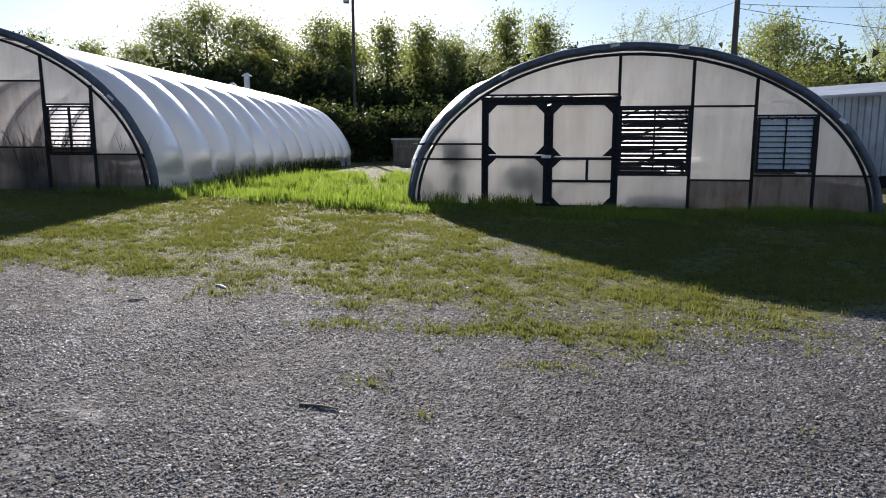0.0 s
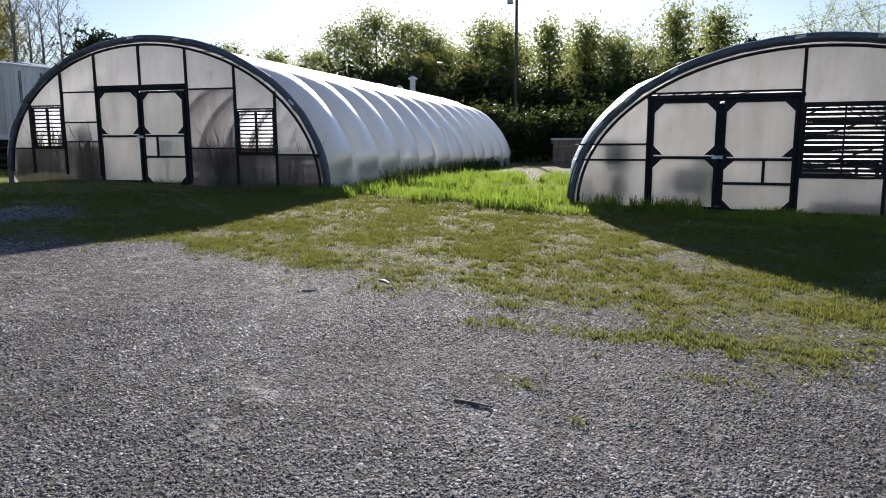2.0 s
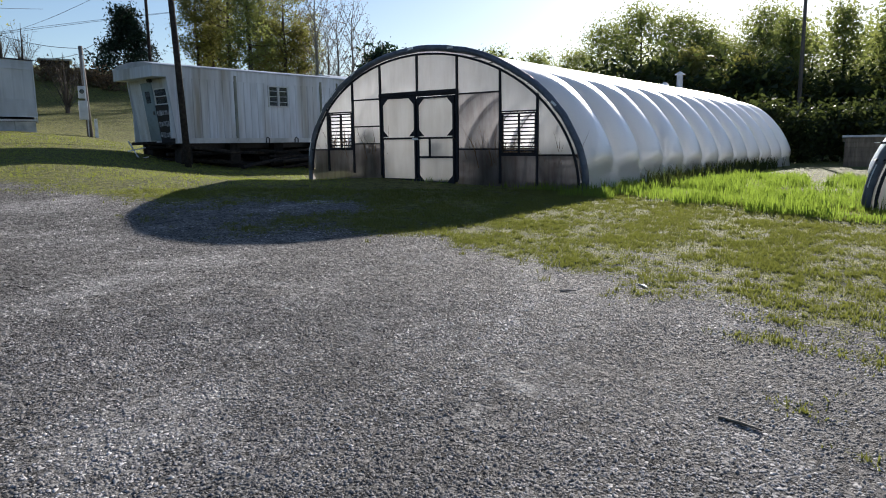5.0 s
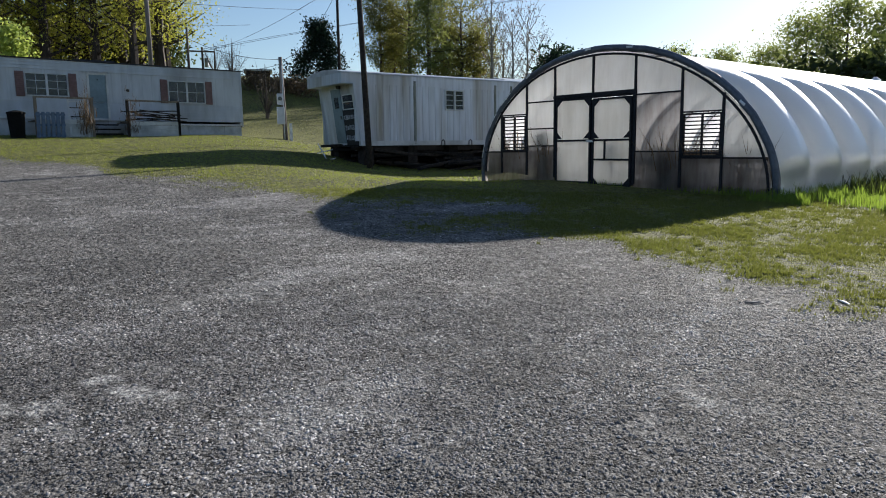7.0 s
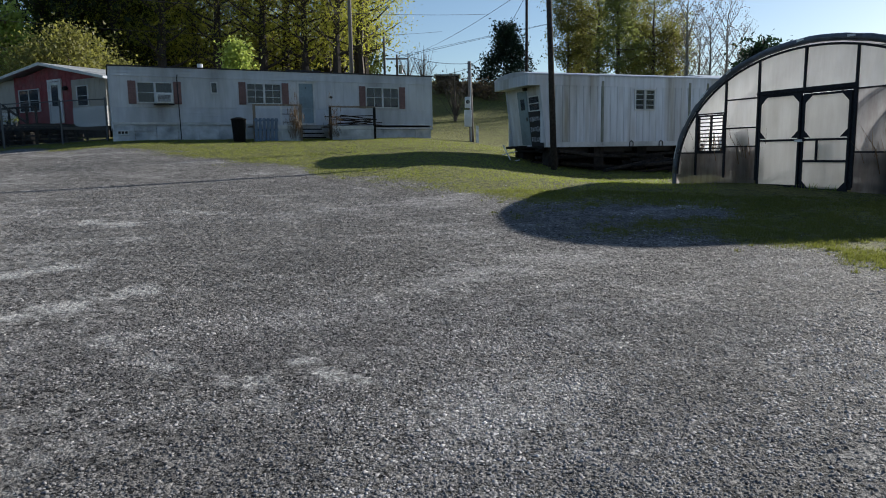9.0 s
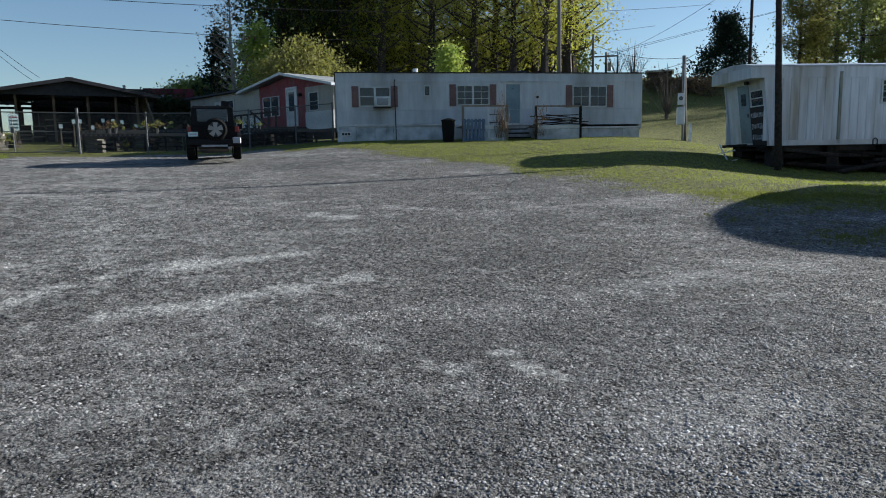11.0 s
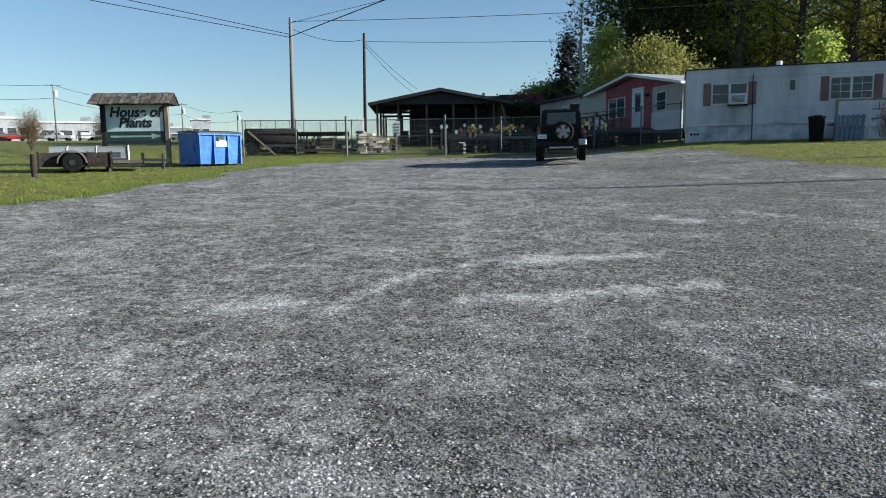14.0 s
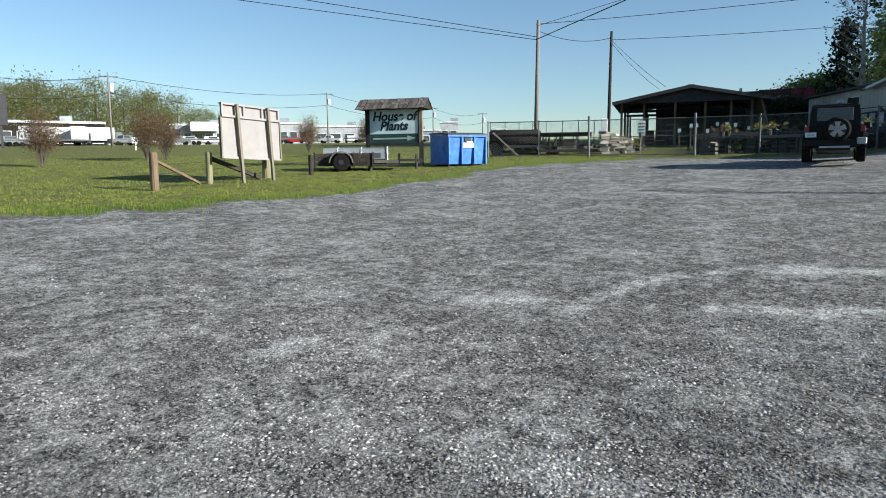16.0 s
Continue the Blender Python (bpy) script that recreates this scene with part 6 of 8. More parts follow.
# utility trailer carrying a truck cap
tx, ty = pol(134.7, 27.6)
ut = thing("utility_trailer", pose(tx, ty, ground_z(tx, ty), 0, 0, 131.0), "dark wooden utility trailer parked on the grass", "trailer")
for s, y in ((0, -0.75), (1, 0.72)):
    for k in range(3):
        part("side_board", boxed(-1.5, 0.75, y, y + 0.04, 0.2 + k * 0.15, 0.335 + k * 0.15), M_DARKWOOD, ut)
    part("side_board", boxed(0.8, 1.75, y, y + 0.04, 0.26, 0.38), M_BOARDGREY, ut)
    wheel(ut, -0.45, y + (-0.14 if s == 0 else 0.18), 0.3, 0.32, 0.2, "y", False)
    bm = bmesh.new()
    arch = [(-0.45 + 0.46 * math.cos(a), 0.28 + 0.44 * math.sin(a)) for a in (math.pi * k / 10 for k in range(11))]
    inner = [(-0.45 + 0.42 * math.cos(a), 0.28 + 0.4 * math.sin(a)) for a in (math.pi * k / 10 for k in range(10, -1, -1))]
    prism(bm, arch + inner, "y", y - 0.26 if s == 0 else y + 0.05, y if s == 0 else y + 0.3)
    part("fender", bm, M_BOARDGREY, ut)
    part("hub", tube(bmesh.new(), [(-0.45, y + (-0.26 if s == 0 else 0.28), 0.3), (-0.45, y + (-0.22 if s == 0 else 0.3), 0.3)], 0.1, 10), M_DARK, ut)
for x in (-1.5, -0.75, 0.0, 0.72):
    part("stake", boxed(x, x + 0.06, -0.8, -0.75, 0.1, 0.68), M_DARKWOOD, ut)
part("bed", boxed(-1.5, 1.8, -0.75, 0.76, 0.16, 0.22), M_DARKWOOD, ut)
part("front_board", boxed(1.72, 1.8, -0.75, 0.76, 0.22, 0.62), M_DARKWOOD, ut)
part("tongue", beam(bmesh.new(), (1.7, 0, 0.38), (2.7, 0, 0.36), 0.1), M_DARK, ut)
part("jack", tube(bmesh.new(), [(2.45, 0, -0.05), (2.45, 0, 0.6)], 0.05, 8), M_DARK, ut)
part("jack_stand", tube(bmesh.new(), [(0.65, -0.6, -0.05), (0.65, -0.6, 0.4)], 0.09, 8), M_DARK, ut)
cap = thing("truck_cap", pose(tx, ty, ground_z(tx, ty) + 0.23, 0, 0, 131.0), "grey fibreglass truck cap lying in the trailer", "truck cap")
bm = bmesh.new()
prism(bm, [(-0.68, 0.2), (-0.66, 0.42), (-0.56, 0.56), (-0.3, 0.63), (0.3, 0.63), (0.56, 0.56), (0.66, 0.42), (0.68, 0.2)], "x", -1.15, 1.25)
part("shell", bm, material("grey_fibreglass", (0.2, 0.21, 0.22), 0.3, spread=0.15), cap, "grey rounded shell")
part("base_rim", boxed(-1.17, 1.27, -0.7, 0.7, 0.0, 0.2, bevel=0.02), M_DARK, cap)
rim = [(1.3, -0.69, 0.04), (1.3, -0.68, 0.45), (1.3, -0.55, 0.6), (1.3, -0.3, 0.65), (1.3, 0.3, 0.65), (1.3, 0.55, 0.6), (1.3, 0.68, 0.45), (1.3, 0.69, 0.04)]
ef = part("end_panel", prism(bmesh.new(), [(y, z) for _, y, z in rim], "x", 1.25, 1.29), M_DARK, cap, "dark end panel")
part("end_frame", tube(bmesh.new(), rim + rim[:1], 0.035, 6), M_CLIP, ef, "white rounded end frame")
part("end_window", boxed(1.29, 1.3, -0.5, 0.5, 0.18, 0.52), M_GLASS, ef)
part("side_window", boxed(-1.0, -0.05, -0.69, -0.655, 0.24, 0.42), M_GLASS, cap)
part("side_window", boxed(0.05, 1.05, -0.69, -0.655, 0.24, 0.42), M_GLASS, cap)
for x in (-0.6, 0.3):
    part("strap", tube(bmesh.new(), [(x - 0.15, -0.72, 0.0), (x, -0.7, 0.42), (x, -0.57, 0.58), (x, 0.0, 0.66)], 0.016, 5), M_CLIP, cap)

# board seen from behind on two posts
L, R = Vector((*pol(145.0, 22.0), 0)), Vector((*pol(140.6, 23.7), 0))
mid = (L + R) / 2
ang = math.degrees(math.atan2(R.y - L.y, R.x - L.x))
gb = ground_z(mid.x, mid.y)
bb = thing("blank_notice_board", pose(mid.x, mid.y, gb, -2, 1.5, ang), "pale wooden board on two timber posts with a framed back", "notice board")
HW = (R - L).length / 2
part("panel", boxed(-HW, HW, 0.0, 0.04, 0.72, 1.98), M_BOARD, bb, "pale pinkish plywood panel")
part("top_panel", boxed(-HW + 0.04, HW - 0.04, 0.02, 0.06, 2.0, 2.34), M_BOARD, bb)
part("top_rail", boxed(-HW, HW, -0.06, 0.06, 2.32, 2.38), M_BOARD, bb)
part("middle_rail", boxed(-HW, HW, -0.07, 0.0, 1.95, 2.02), M_BOARD, bb)
part("bottom_rail", boxed(-HW, HW, -0.05, 0.0, 0.7, 0.76), M_BOARD, bb)
for x in (-HW, -0.35, 0.42, HW - 0.07):
    part("stud", boxed(x, x + 0.07, -0.05, 0.02, 2.02, 2.32), M_BOARD, bb)
part("end_rail", boxed(-HW - 0.05, -HW, -0.04, 0.05, 0.7, 1.95), M_PALEWOOD, bb)
part("end_rail", boxed(HW, HW + 0.05, -0.04, 0.05, 0.7, 1.95), M_PALEWOOD, bb)
for x in (-0.62, 0.68):
    part("post", beam(bmesh.new(), (x + 0.12, -0.1, -0.3), (x - 0.05, -0.12, 2.36), 0.09, 0.08), M_PALEWOOD, bb)

M_POSTG = material("greenish_post", (0.17, 0.155, 0.09), 0.9, spread=0.3, grain=12, bump=0.5, streak=(1, 1, 0.12))
posts = []
for turn, far, h, r, mt in ((150.05, 20.6, 1.05, 0.115, M_POST), (146.05, 22.4, 0.98, 0.1, M_POSTG), (141.7, 24.3, 0.8, 0.15, M_POSTG), (138.2, 25.4, 0.72, 0.09, M_DARKWOOD)):
    x, y = pol(turn, far)
    z = ground_z(x, y)
    p = thing("fence_post", pose(x, y, z), "weathered round wooden fence post in the grass", "post", "fence posts")
    part("post", tube(bmesh.new(), [(0, 0, -0.3), (0, 0, h - 0.04), (0, 0, h)], [r, r * 0.97, r * 0.8], 12), mt, p)
    posts.append(Vector((x, y, z)))
for i, (a, b, f, mt) in enumerate(((0, 1, 0.8, M_POST), (1, 2, 0.85, M_DARKWOOD))):
    br = thing("fence_brace", pose(0, 0, 0), "slanting timber brace between fence posts", "brace", "fence braces")
    p, q = posts[a], posts[a].lerp(posts[b], f)
    part("brace", beam(bmesh.new(), p + Vector((0, 0, 0.85 - 0.05 * i)), Vector((q.x, q.y, ground_z(q.x, q.y) + 0.06)), 0.07 + 0.05 * i), mt, br)
fw = thing("wire_fence", pose(0, 0, 0), "thin rusty wire strands between fence posts", "fence")
for a, b in zip(posts, posts[1:]):
    for z in (0.2, 0.45, 0.68):
        part("strand", tube(bmesh.new(), [a + Vector((0, 0, z)), b + Vector((0, 0, z))], 0.006, 4), M_DARK, fw)

# sticks and scraps on the gravel
for x, y, ln, turn, mt, what in ((-0.72, 3.81, 0.125, -15, M_PALEWOOD, "dry stick"), (-2.18, 6.63, 0.09, -40, M_CLIP, "white scrap"), (-2.73, 6.04, 0.08, 25, M_BOARD, "pale scrap")):
    s = thing(what.replace(" ", "_"), pose(x, y, surface_z(x, y) + 0.01, 0, 0, turn), what + " lying on the gravel", what.split()[1])
    part("piece", tube(bmesh.new(), [(-ln, 0, 0), (0, 0.004, 0.001), (ln, -0.004, 0)], [0.007, 0.009, 0.005], 6), mt, s)

# inside the greenhouses: benches, pots and bottles close behind the film
for g, items in ((near_house, ((-3.6, 0.9, 0.25, 0.5), (-3.55, 0.35, 0.13, 0.4), (-2.4, 0.55, 0.2, 0.35), (-2.0, 0.4, 0.17, 0.65), (0.0, 0.05, 0.2, 0.3), (0.4, 0.05, 0.2, 0.32), (0.8, 0.05, 0.2, 0.28))),
                 (far_house, ((-2.2, 0.95, 0.25, 0.4), (0.25, 0.75, 0.2, 0.3), (1.6, 0.6, 0.6, 0.1)))):
    for x, z, w, h in items:
        b = thing("dark_container", g.matrix_basis @ pose(x, 0.25, z - 0.05), "dark plastic container behind the greenhouse film", "container", "containers in the greenhouse")
        part("body", boxed(-w, w, -0.1, 0.1, 0, h, bevel=0.03), M_DARK, b)
        part("stand", boxed(-0.03, 0.03, -0.03, 0.03, -z - 0.1, 0.0), M_DARK, b)
for g, y0 in ((near_house, 3.0), (near_house, 7.0), (far_house, 4.0), (far_house, 9.0)):
    for x in (-2.6, 0.0, 2.6):
        b = thing("growing_bench", g.matrix_basis @ pose(x, y0, -0.1), "dark slatted growing bench inside the greenhouse", "bench", "growing benches")
        part("top", boxed(-0.8, 0.8, -1.6, 1.6, 0.7, 0.76), M_DARKWOOD, b)
        for sx_ in (-0.7, 0.7):
            for sy_ in (-1.4, 1.4):
                part("leg", boxed(sx_ - 0.04, sx_ + 0.04, sy_ - 0.04, sy_ + 0.04, 0, 0.7), M_DARKWOOD, b)
rnd = random.Random(17)
for x0, z0, z1 in ((0.3, 0.7, 1.9),):
    for k in range(10):
        zz, yy = 0.75 + 0.13 * k, rnd.uniform(0.25, 0.5)
        a = near_house.matrix_basis @ Vector((rnd.uniform(-0.5, -0.2), yy, zz))
        b = near_house.matrix_basis @ Vector((rnd.uniform(0.6, 1.1), yy, zz + (rnd.uniform(-0.04, 0.04) if k % 4 else 0.5)))
        p = thing("inner_pipe", pose(0, 0, 0), "dark pipe frame inside the greenhouse", "pipe", "pipes in the greenhouse")
        part("pipe", tube(bmesh.new(), [a, b], 0.018, 5), M_DARK, p)

# building beyond the near greenhouse, and a low shed by the trees
sh = thing("metal_building", pose(12.3, 19.2, 0.1, 0, 0, -62), "grey ribbed metal building behind the greenhouse", "building")
part("wall", ribbed_wall(bmesh.new(), -5.5, 6.0, 0.55, 2.75, 0.0, 0.2, 0.03), M_ROOFGREY, sh, "ribbed grey metal wall")
part("roof", prism(bmesh.new(), [(-0.3, 2.75), (-0.3, 2.83), (3.5, 3.4), (3.5, 3.3)], "x", -5.8, 6.2), M_ROOFGREY, sh)
part("rear_wall", boxed(-5.5, 6.0, 3.4, 3.5, 0, 3.3), M_ROOFGREY, sh)
part("footing", boxed(-5.5, 6.0, 0.05, 0.2, -0.5, 0.55), M_DARKWOOD, sh)
part("window", bmesh_frame(-4.4, -3.7, 1.9, 2.5, 0.06, -0.04, 0.0), M_TRIM, sh)
part("wall_lamp", boxed(-2.1, -1.75, -0.3, 0.0, 1.9, 2.05), M_LOUVRE, sh)
lx, ly = pol(2.8, 33.0)
ls = thing("low_shed", pose(lx, ly, ground_z(lx, ly), 0, 0, 3), "small weathered board shed under the trees", "shed")
for k in range(6):
    part("board", boxed(-0.75, 0.75, 0, 0.03, k * 0.2, k * 0.2 + 0.19), M_WOOD, ls)
part("roof", prism(bmesh.new(), [(-0.1, 1.2), (1.2, 1.0), (1.2, 1.06), (-0.1, 1.28)], "x", -0.85, 0.85), M_ROOFGREY, ls)
part("side", boxed(-0.75, -0.72, 0.03, 1.1, 0, 1.0), M_WOOD, ls)
part("side", boxed(0.72, 0.75, 0.03, 1.1, 0, 1.0), M_WOOD, ls)
x, y = pol(16.6, 34.0)
fl = thing("roof_vent_pipe", pose(x, y, ground_z(x, y)), "short capped vent pipe behind the greenhouse", "vent pipe")
part("pipe", tube(bmesh.new(), [(0, 0, 0), (0, 0, 3.6)], 0.1, 10), M_ROOFGREY, fl)
part("cap", tube(bmesh.new(), [(0, 0, 3.6), (0, 0, 3.74)], [0.22, 0.05], 10), M_CLIP, fl)
x, y = pol(15.5, 33.0)
fl = thing("roof_vent_pipe", pose(x, y, ground_z(x, y)), "white capped vent pipe behind the greenhouse", "vent pipe")
part("pipe", tube(bmesh.new(), [(0, 0, 0), (0, 0, 3.95)], 0.13, 10), M_ROOFGREY, fl)
part("cap", tube(bmesh.new(), [(0, 0, 3.96), (0, 0, 4.1)], [0.24, 0.05], 10), M_CLIP, fl)


# ---- trees ----
def leaf_cloud(name, centres, spread, count, size, mat, parent, rng, flat=0.5):
    """Many small leaf blades in uneven clumps round the given centres."""
    count, size = int(count * 1.25), size * 0.85
    c = np.array([tuple(p) for p in centres])
    idx = rng.integers(0, len(c), count)
    pos = c[idx] + rng.normal(0, 1, (count, 3)) * spread * rng.uniform(0.5, 1.2, (count, 1)) * np.array([1, 1, 0.75])
    n = rng.normal(0, 1, (count, 3)) + np.array([0, 0, flat])
    n /= np.linalg.norm(n, axis=1, keepdims=True)
    u = np.cross(n, rng.normal(0, 1, (count, 3)))
    u /= np.linalg.norm(u, axis=1, keepdims=True)
    v = np.cross(n, u)
    s = size * rng.uniform(0.6, 1.4, (count, 1))
    p0, p1, p2 = pos - u * s * 0.5 - v * s * 0.3, pos + u * s * 0.6, pos - u * s * 0.25 + v * s * 0.45
    verts = np.stack([p0, p1, p2], 1).reshape(-1, 3)
    me = bpy.data.meshes.new(name)
    me.vertices.add(count * 3)
    me.vertices.foreach_set("co", verts.astype(np.float32).ravel())
    me.loops.add(count * 3)
    me.loops.foreach_set("vertex_index", np.arange(count * 3, dtype=np.int32))
    me.polygons.add(count)
    me.polygons.foreach_set("loop_start", np.arange(0, count * 3, 3, dtype=np.int32))
    me.update(calc_edges=True)
    me.materials.append(mat)
    ob = new(name, me)
    ob.parent = parent
    return ob


def tree(m, high, wide, leaf, bark, seed, shape="round", leaves=3500, size=0.24, bare=0.25, trunk_r=None, limbs=26, clump=0.45, twigs=3, label="", category="tree", group="trees"):
    """Tapered trunk, rising limbs with twigs, and leaf clumps at their ends. shape: round, cone, column, vase."""
    r = random.Random(seed)
    rng = np.random.default_rng(seed)
    t = thing("tree", m, label, category, group)
    tr = trunk_r or high * 0.016
    bm = bmesh.new()
    lean = r.uniform(-0.03, 0.03) * high
    axis = [Vector((lean * k * k / 36 + r.uniform(-0.02, 0.02) * high * 0.3, r.uniform(-0.02, 0.02) * high * 0.3, high * k / 6.6)) for k in range(7)]
    axis[0] = Vector((0, 0, -0.3))
    tube(bm, axis, [tr * (1.25 - 0.19 * k) if k else tr * 1.4 for k in range(7)], 7)
    ends = []
    for k in range(limbs):
        f = bare + (1 - bare) * (k + r.random()) / limbs
        h = f * high * 0.9
        i = min(5, int(h / (high / 6.6)))
        o = axis[i].lerp(axis[i + 1], min(1, max(0, h / (high / 6.6) - i)))
        a = k * 2.4 + r.uniform(-0.5, 0.5)
        g = (f - bare) / (1 - bare)
        if shape == "cone":
            reach, rise = wide * (1.02 - g) * r.uniform(0.75, 1.1), 0.0 + 0.25 * g
        elif shape == "column":
            reach, rise = wide * (0.75 + 0.3 * math.sin(math.pi * g)) * r.uniform(0.6, 1.15), 0.5
        elif shape == "spray":
            o = Vector((r.gauss(0, 0.05), r.gauss(0, 0.05), r.uniform(0.0, 0.12) * high))
            reach = wide * r.uniform(0.25, 1.0)
            rise = (high * r.uniform(0.55, 1.0) - o.z - 0.25 * reach) / reach
        elif shape == "vase":
            reach, rise = wide * (0.3 + 0.8 * g) * r.uniform(0.6, 1.1), 1.6
        else:
            reach, rise = wide * math.sqrt(max(0.06, 1 - (1.9 * g - 0.85) ** 2)) * r.uniform(0.6, 1.12), 0.35
        d = Vector((math.cos(a), math.sin(a), 0))
        e = o + d * reach + Vector((0, 0, reach * rise))
        mid_ = o.lerp(e, 0.5) + Vector((r.uniform(-0.1, 0.1), r.uniform(-0.1, 0.1), -0.06 * reach)) * 1.0
        lr = tr * 0.38 * (1 - 0.6 * g)
        tube(bm, [o, mid_, e], [lr, lr * 0.6, lr * 0.18], 5, cap=False)
        ends += [o.lerp(e, q) + Vector((r.gauss(0, 0.12), r.gauss(0, 0.12), r.gauss(0.05, 0.12))) * clump * 2 for q in (0.55, 0.8, 1.0, 1.0)]
        for _ in range(twigs):
            b0 = o.lerp(e, r.uniform(0.35, 0.9))
            b1 = b0 + Vector((r.gauss(0, 0.35), r.gauss(0, 0.35), r.uniform(0.0, 0.6))) * (0.35 * wide)
            tube(bm, [b0, b1], [max(lr * 0.35, 0.012), max(lr * 0.1, 0.006)], 3, cap=False)
            ends.append(b1)
    if shape != "vase":
        ends += [axis[-1], axis[-1] + Vector((0, 0, 0.03 * high)), axis[-2]]
    part("trunk", bm, bark, t, "tapered trunk with bare limbs")
    if leaves:
        leaf_cloud("crown", ends, clump, leaves, size, leaf, t, rng)
    return t


def stand(proto, spots, rnd, lo=0.85, hi=1.15):
    """More trees like the first one, turned and sized at random."""
    for turn, far in spots:
        x, y = pol(turn, far)
        s = rnd.uniform(lo, hi)
        m = Matrix.Translation((x, y, ground_z(x, y) - 0.05)) @ Matrix.Rotation(rnd.uniform(0, 6.28), 4, "Z") @ Matrix.Scale(s, 4)
        c = copy_thing(proto, m)
        c.matrix_basis = m


def at(turn, far, s=1.0, spin=0.0):
    x, y = pol(turn, far)
    return Matrix.Translation((x, y, ground_z(x, y) - 0.05)) @ Matrix.Rotation(spin, 4, "Z") @ Matrix.Scale(s, 4)


def set_back(spots, by):
    return [(turn, far * by) for turn, far in spots]


rnd = random.Random(99)
# wood behind the greenhouses
t1 = tree(at(18.2, 70.4, 1.7), 8.4, 2.4, L_MID, M_BARKDARK, 1, "round", 7500, 0.16, 0.12, limbs=36, clump=0.5, label="leafy broad dark-green tree at the wood's edge")
stand(t1, set_back(((15.2, 45), (20.8, 46), (9.2, 46)), 1.6), rnd, 1.55, 1.7)
stand(t1, set_back(((23.5, 48), (12.4, 46), (26.5, 50), (2.2, 47), (30, 52), (-9, 50), (-3, 45)), 1.6), rnd, 1.25, 1.45)
t2 = tree(at(9.8, 72, 1.6), 7.3, 1.9, L_MID, M_BARKDARK, 2, "round", 7500, 0.15, 0.06, limbs=36, clump=0.5, label="dense dark-green tree at the wood's edge")
stand(t2, set_back(((6.6, 46), (13.6, 43), (-0.6, 41), (17.3, 49), (24.5, 47), (-13, 48), (-18, 47), (-33, 44)), 1.6), rnd, 1.15, 1.6)
t3 = tree(at(4.4, 60.8, 1.6), 7.3, 2.0, L_MID, M_BARKDARK, 3, "cone", 5500, 0.17, 0.03, limbs=50, clump=0.45, label="tapering dense green young tree")
stand(t3, set_back(((-0.9, 38), (-5.2, 39), (1.8, 40), (-8.2, 42), (7.8, 39), (-11.5, 42)), 1.6), rnd, 1.1, 1.8)
t4 = tree(at(14.6, 58.4, 1.6), 5.2, 1.6, L_OLIVE, M_BARKDARK, 4, "cone", 5500, 0.16, 0.05, limbs=36, clump=0.36, label="golden-green bushy young tree")
stand(t4, set_back(((10.8, 36), (7.6, 35.5), (12.6, 38)), 1.6), rnd, 1.12, 1.52)
t5 = tree(at(-25.2, 48, 1.6), 5.5, 2.2, L_MID, M_BARKDARK, 5, "round", 11000, 0.11, 0.06, limbs=40, clump=0.42, label="full dark-green tree behind the greenhouse")
stand(t5, set_back(((-27.6, 33), (-29.8, 36)), 1.6), rnd, 1.12, 1.36)
t6 = tree(at(-8.3, 73.6, 1.6), 7.6, 1.5, L_LIME, M_BIRCH, 6, "vase", 2600, 0.09, 0.2, limbs=40, clump=0.3, twigs=12, label="slender tree with sparse pale spring leaves")
stand(t6, set_back(((-1.6, 48), (-16.5, 46), (-14.7, 49), (-18.3, 50), (-20.0, 47), (-6.6, 50), (-31.5, 50), (-34, 48)), 1.6), rnd, 1.472, 1.76)
t7 = tree(at(31.0, 99.2, 1.6), 9.0, 1.6, L_NEEDLE, M_BARKDARK, 7, "cone", 2600, 0.26, 0.15, limbs=34, clump=0.3, label="thin dark conifer on the skyline")
stand(t7, set_back(((34.5, 60), (37.0, 62), (40.4, 58), (28.6, 64), (-10.5, 44)), 1.6), rnd, 1.2, 1.52)
# Near-black bushes close the gaps and carry the darkness below the trees.
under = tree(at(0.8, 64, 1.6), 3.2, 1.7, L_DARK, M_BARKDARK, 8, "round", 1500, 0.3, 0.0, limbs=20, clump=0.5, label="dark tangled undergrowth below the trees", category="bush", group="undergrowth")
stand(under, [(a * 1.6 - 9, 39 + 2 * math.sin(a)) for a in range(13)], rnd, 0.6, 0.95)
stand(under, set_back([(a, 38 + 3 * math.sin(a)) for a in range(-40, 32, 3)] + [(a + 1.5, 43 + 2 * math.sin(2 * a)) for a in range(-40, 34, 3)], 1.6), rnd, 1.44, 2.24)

# spring trees and pines behind the house trailer
t8 = tree(at(53.9, 69, 1.8), 5.4, 1.35, L_OLIVE, M_BARK, 9, "round", 6500, 0.11, 0.15, limbs=30, clump=0.26, twigs=5, label="bushy tree in yellow-green spring leaf")
stand(t8, set_back(((52.3, 49), (48.5, 47), (46.4, 46)), 1.5), rnd, 1.65, 1.875)
t8b = tree(at(47.4, 67.5, 1.8), 7.3, 1.3, L_OLIVE, M_BARK, 40, "column", 4200, 0.11, 0.2, limbs=30, clump=0.28, twigs=6, label="slender tree in thin olive spring leaf")
stand(t8b, set_back(((51.6, 46), (45.9, 50), (49.0, 48), (52.9, 48)), 1.5), rnd, 1.5, 1.77)
t9 = tree(at(50.1, 64.5, 1.8), 7.4, 1.75, L_MID, M_BARK, 10, "cone", 8500, 0.12, 0.12, limbs=36, clump=0.3, twigs=5, label="fresh green tree behind the house trailer")
stand(t9, set_back(((53.0, 51),), 1.5), rnd, 1.05, 1.125)
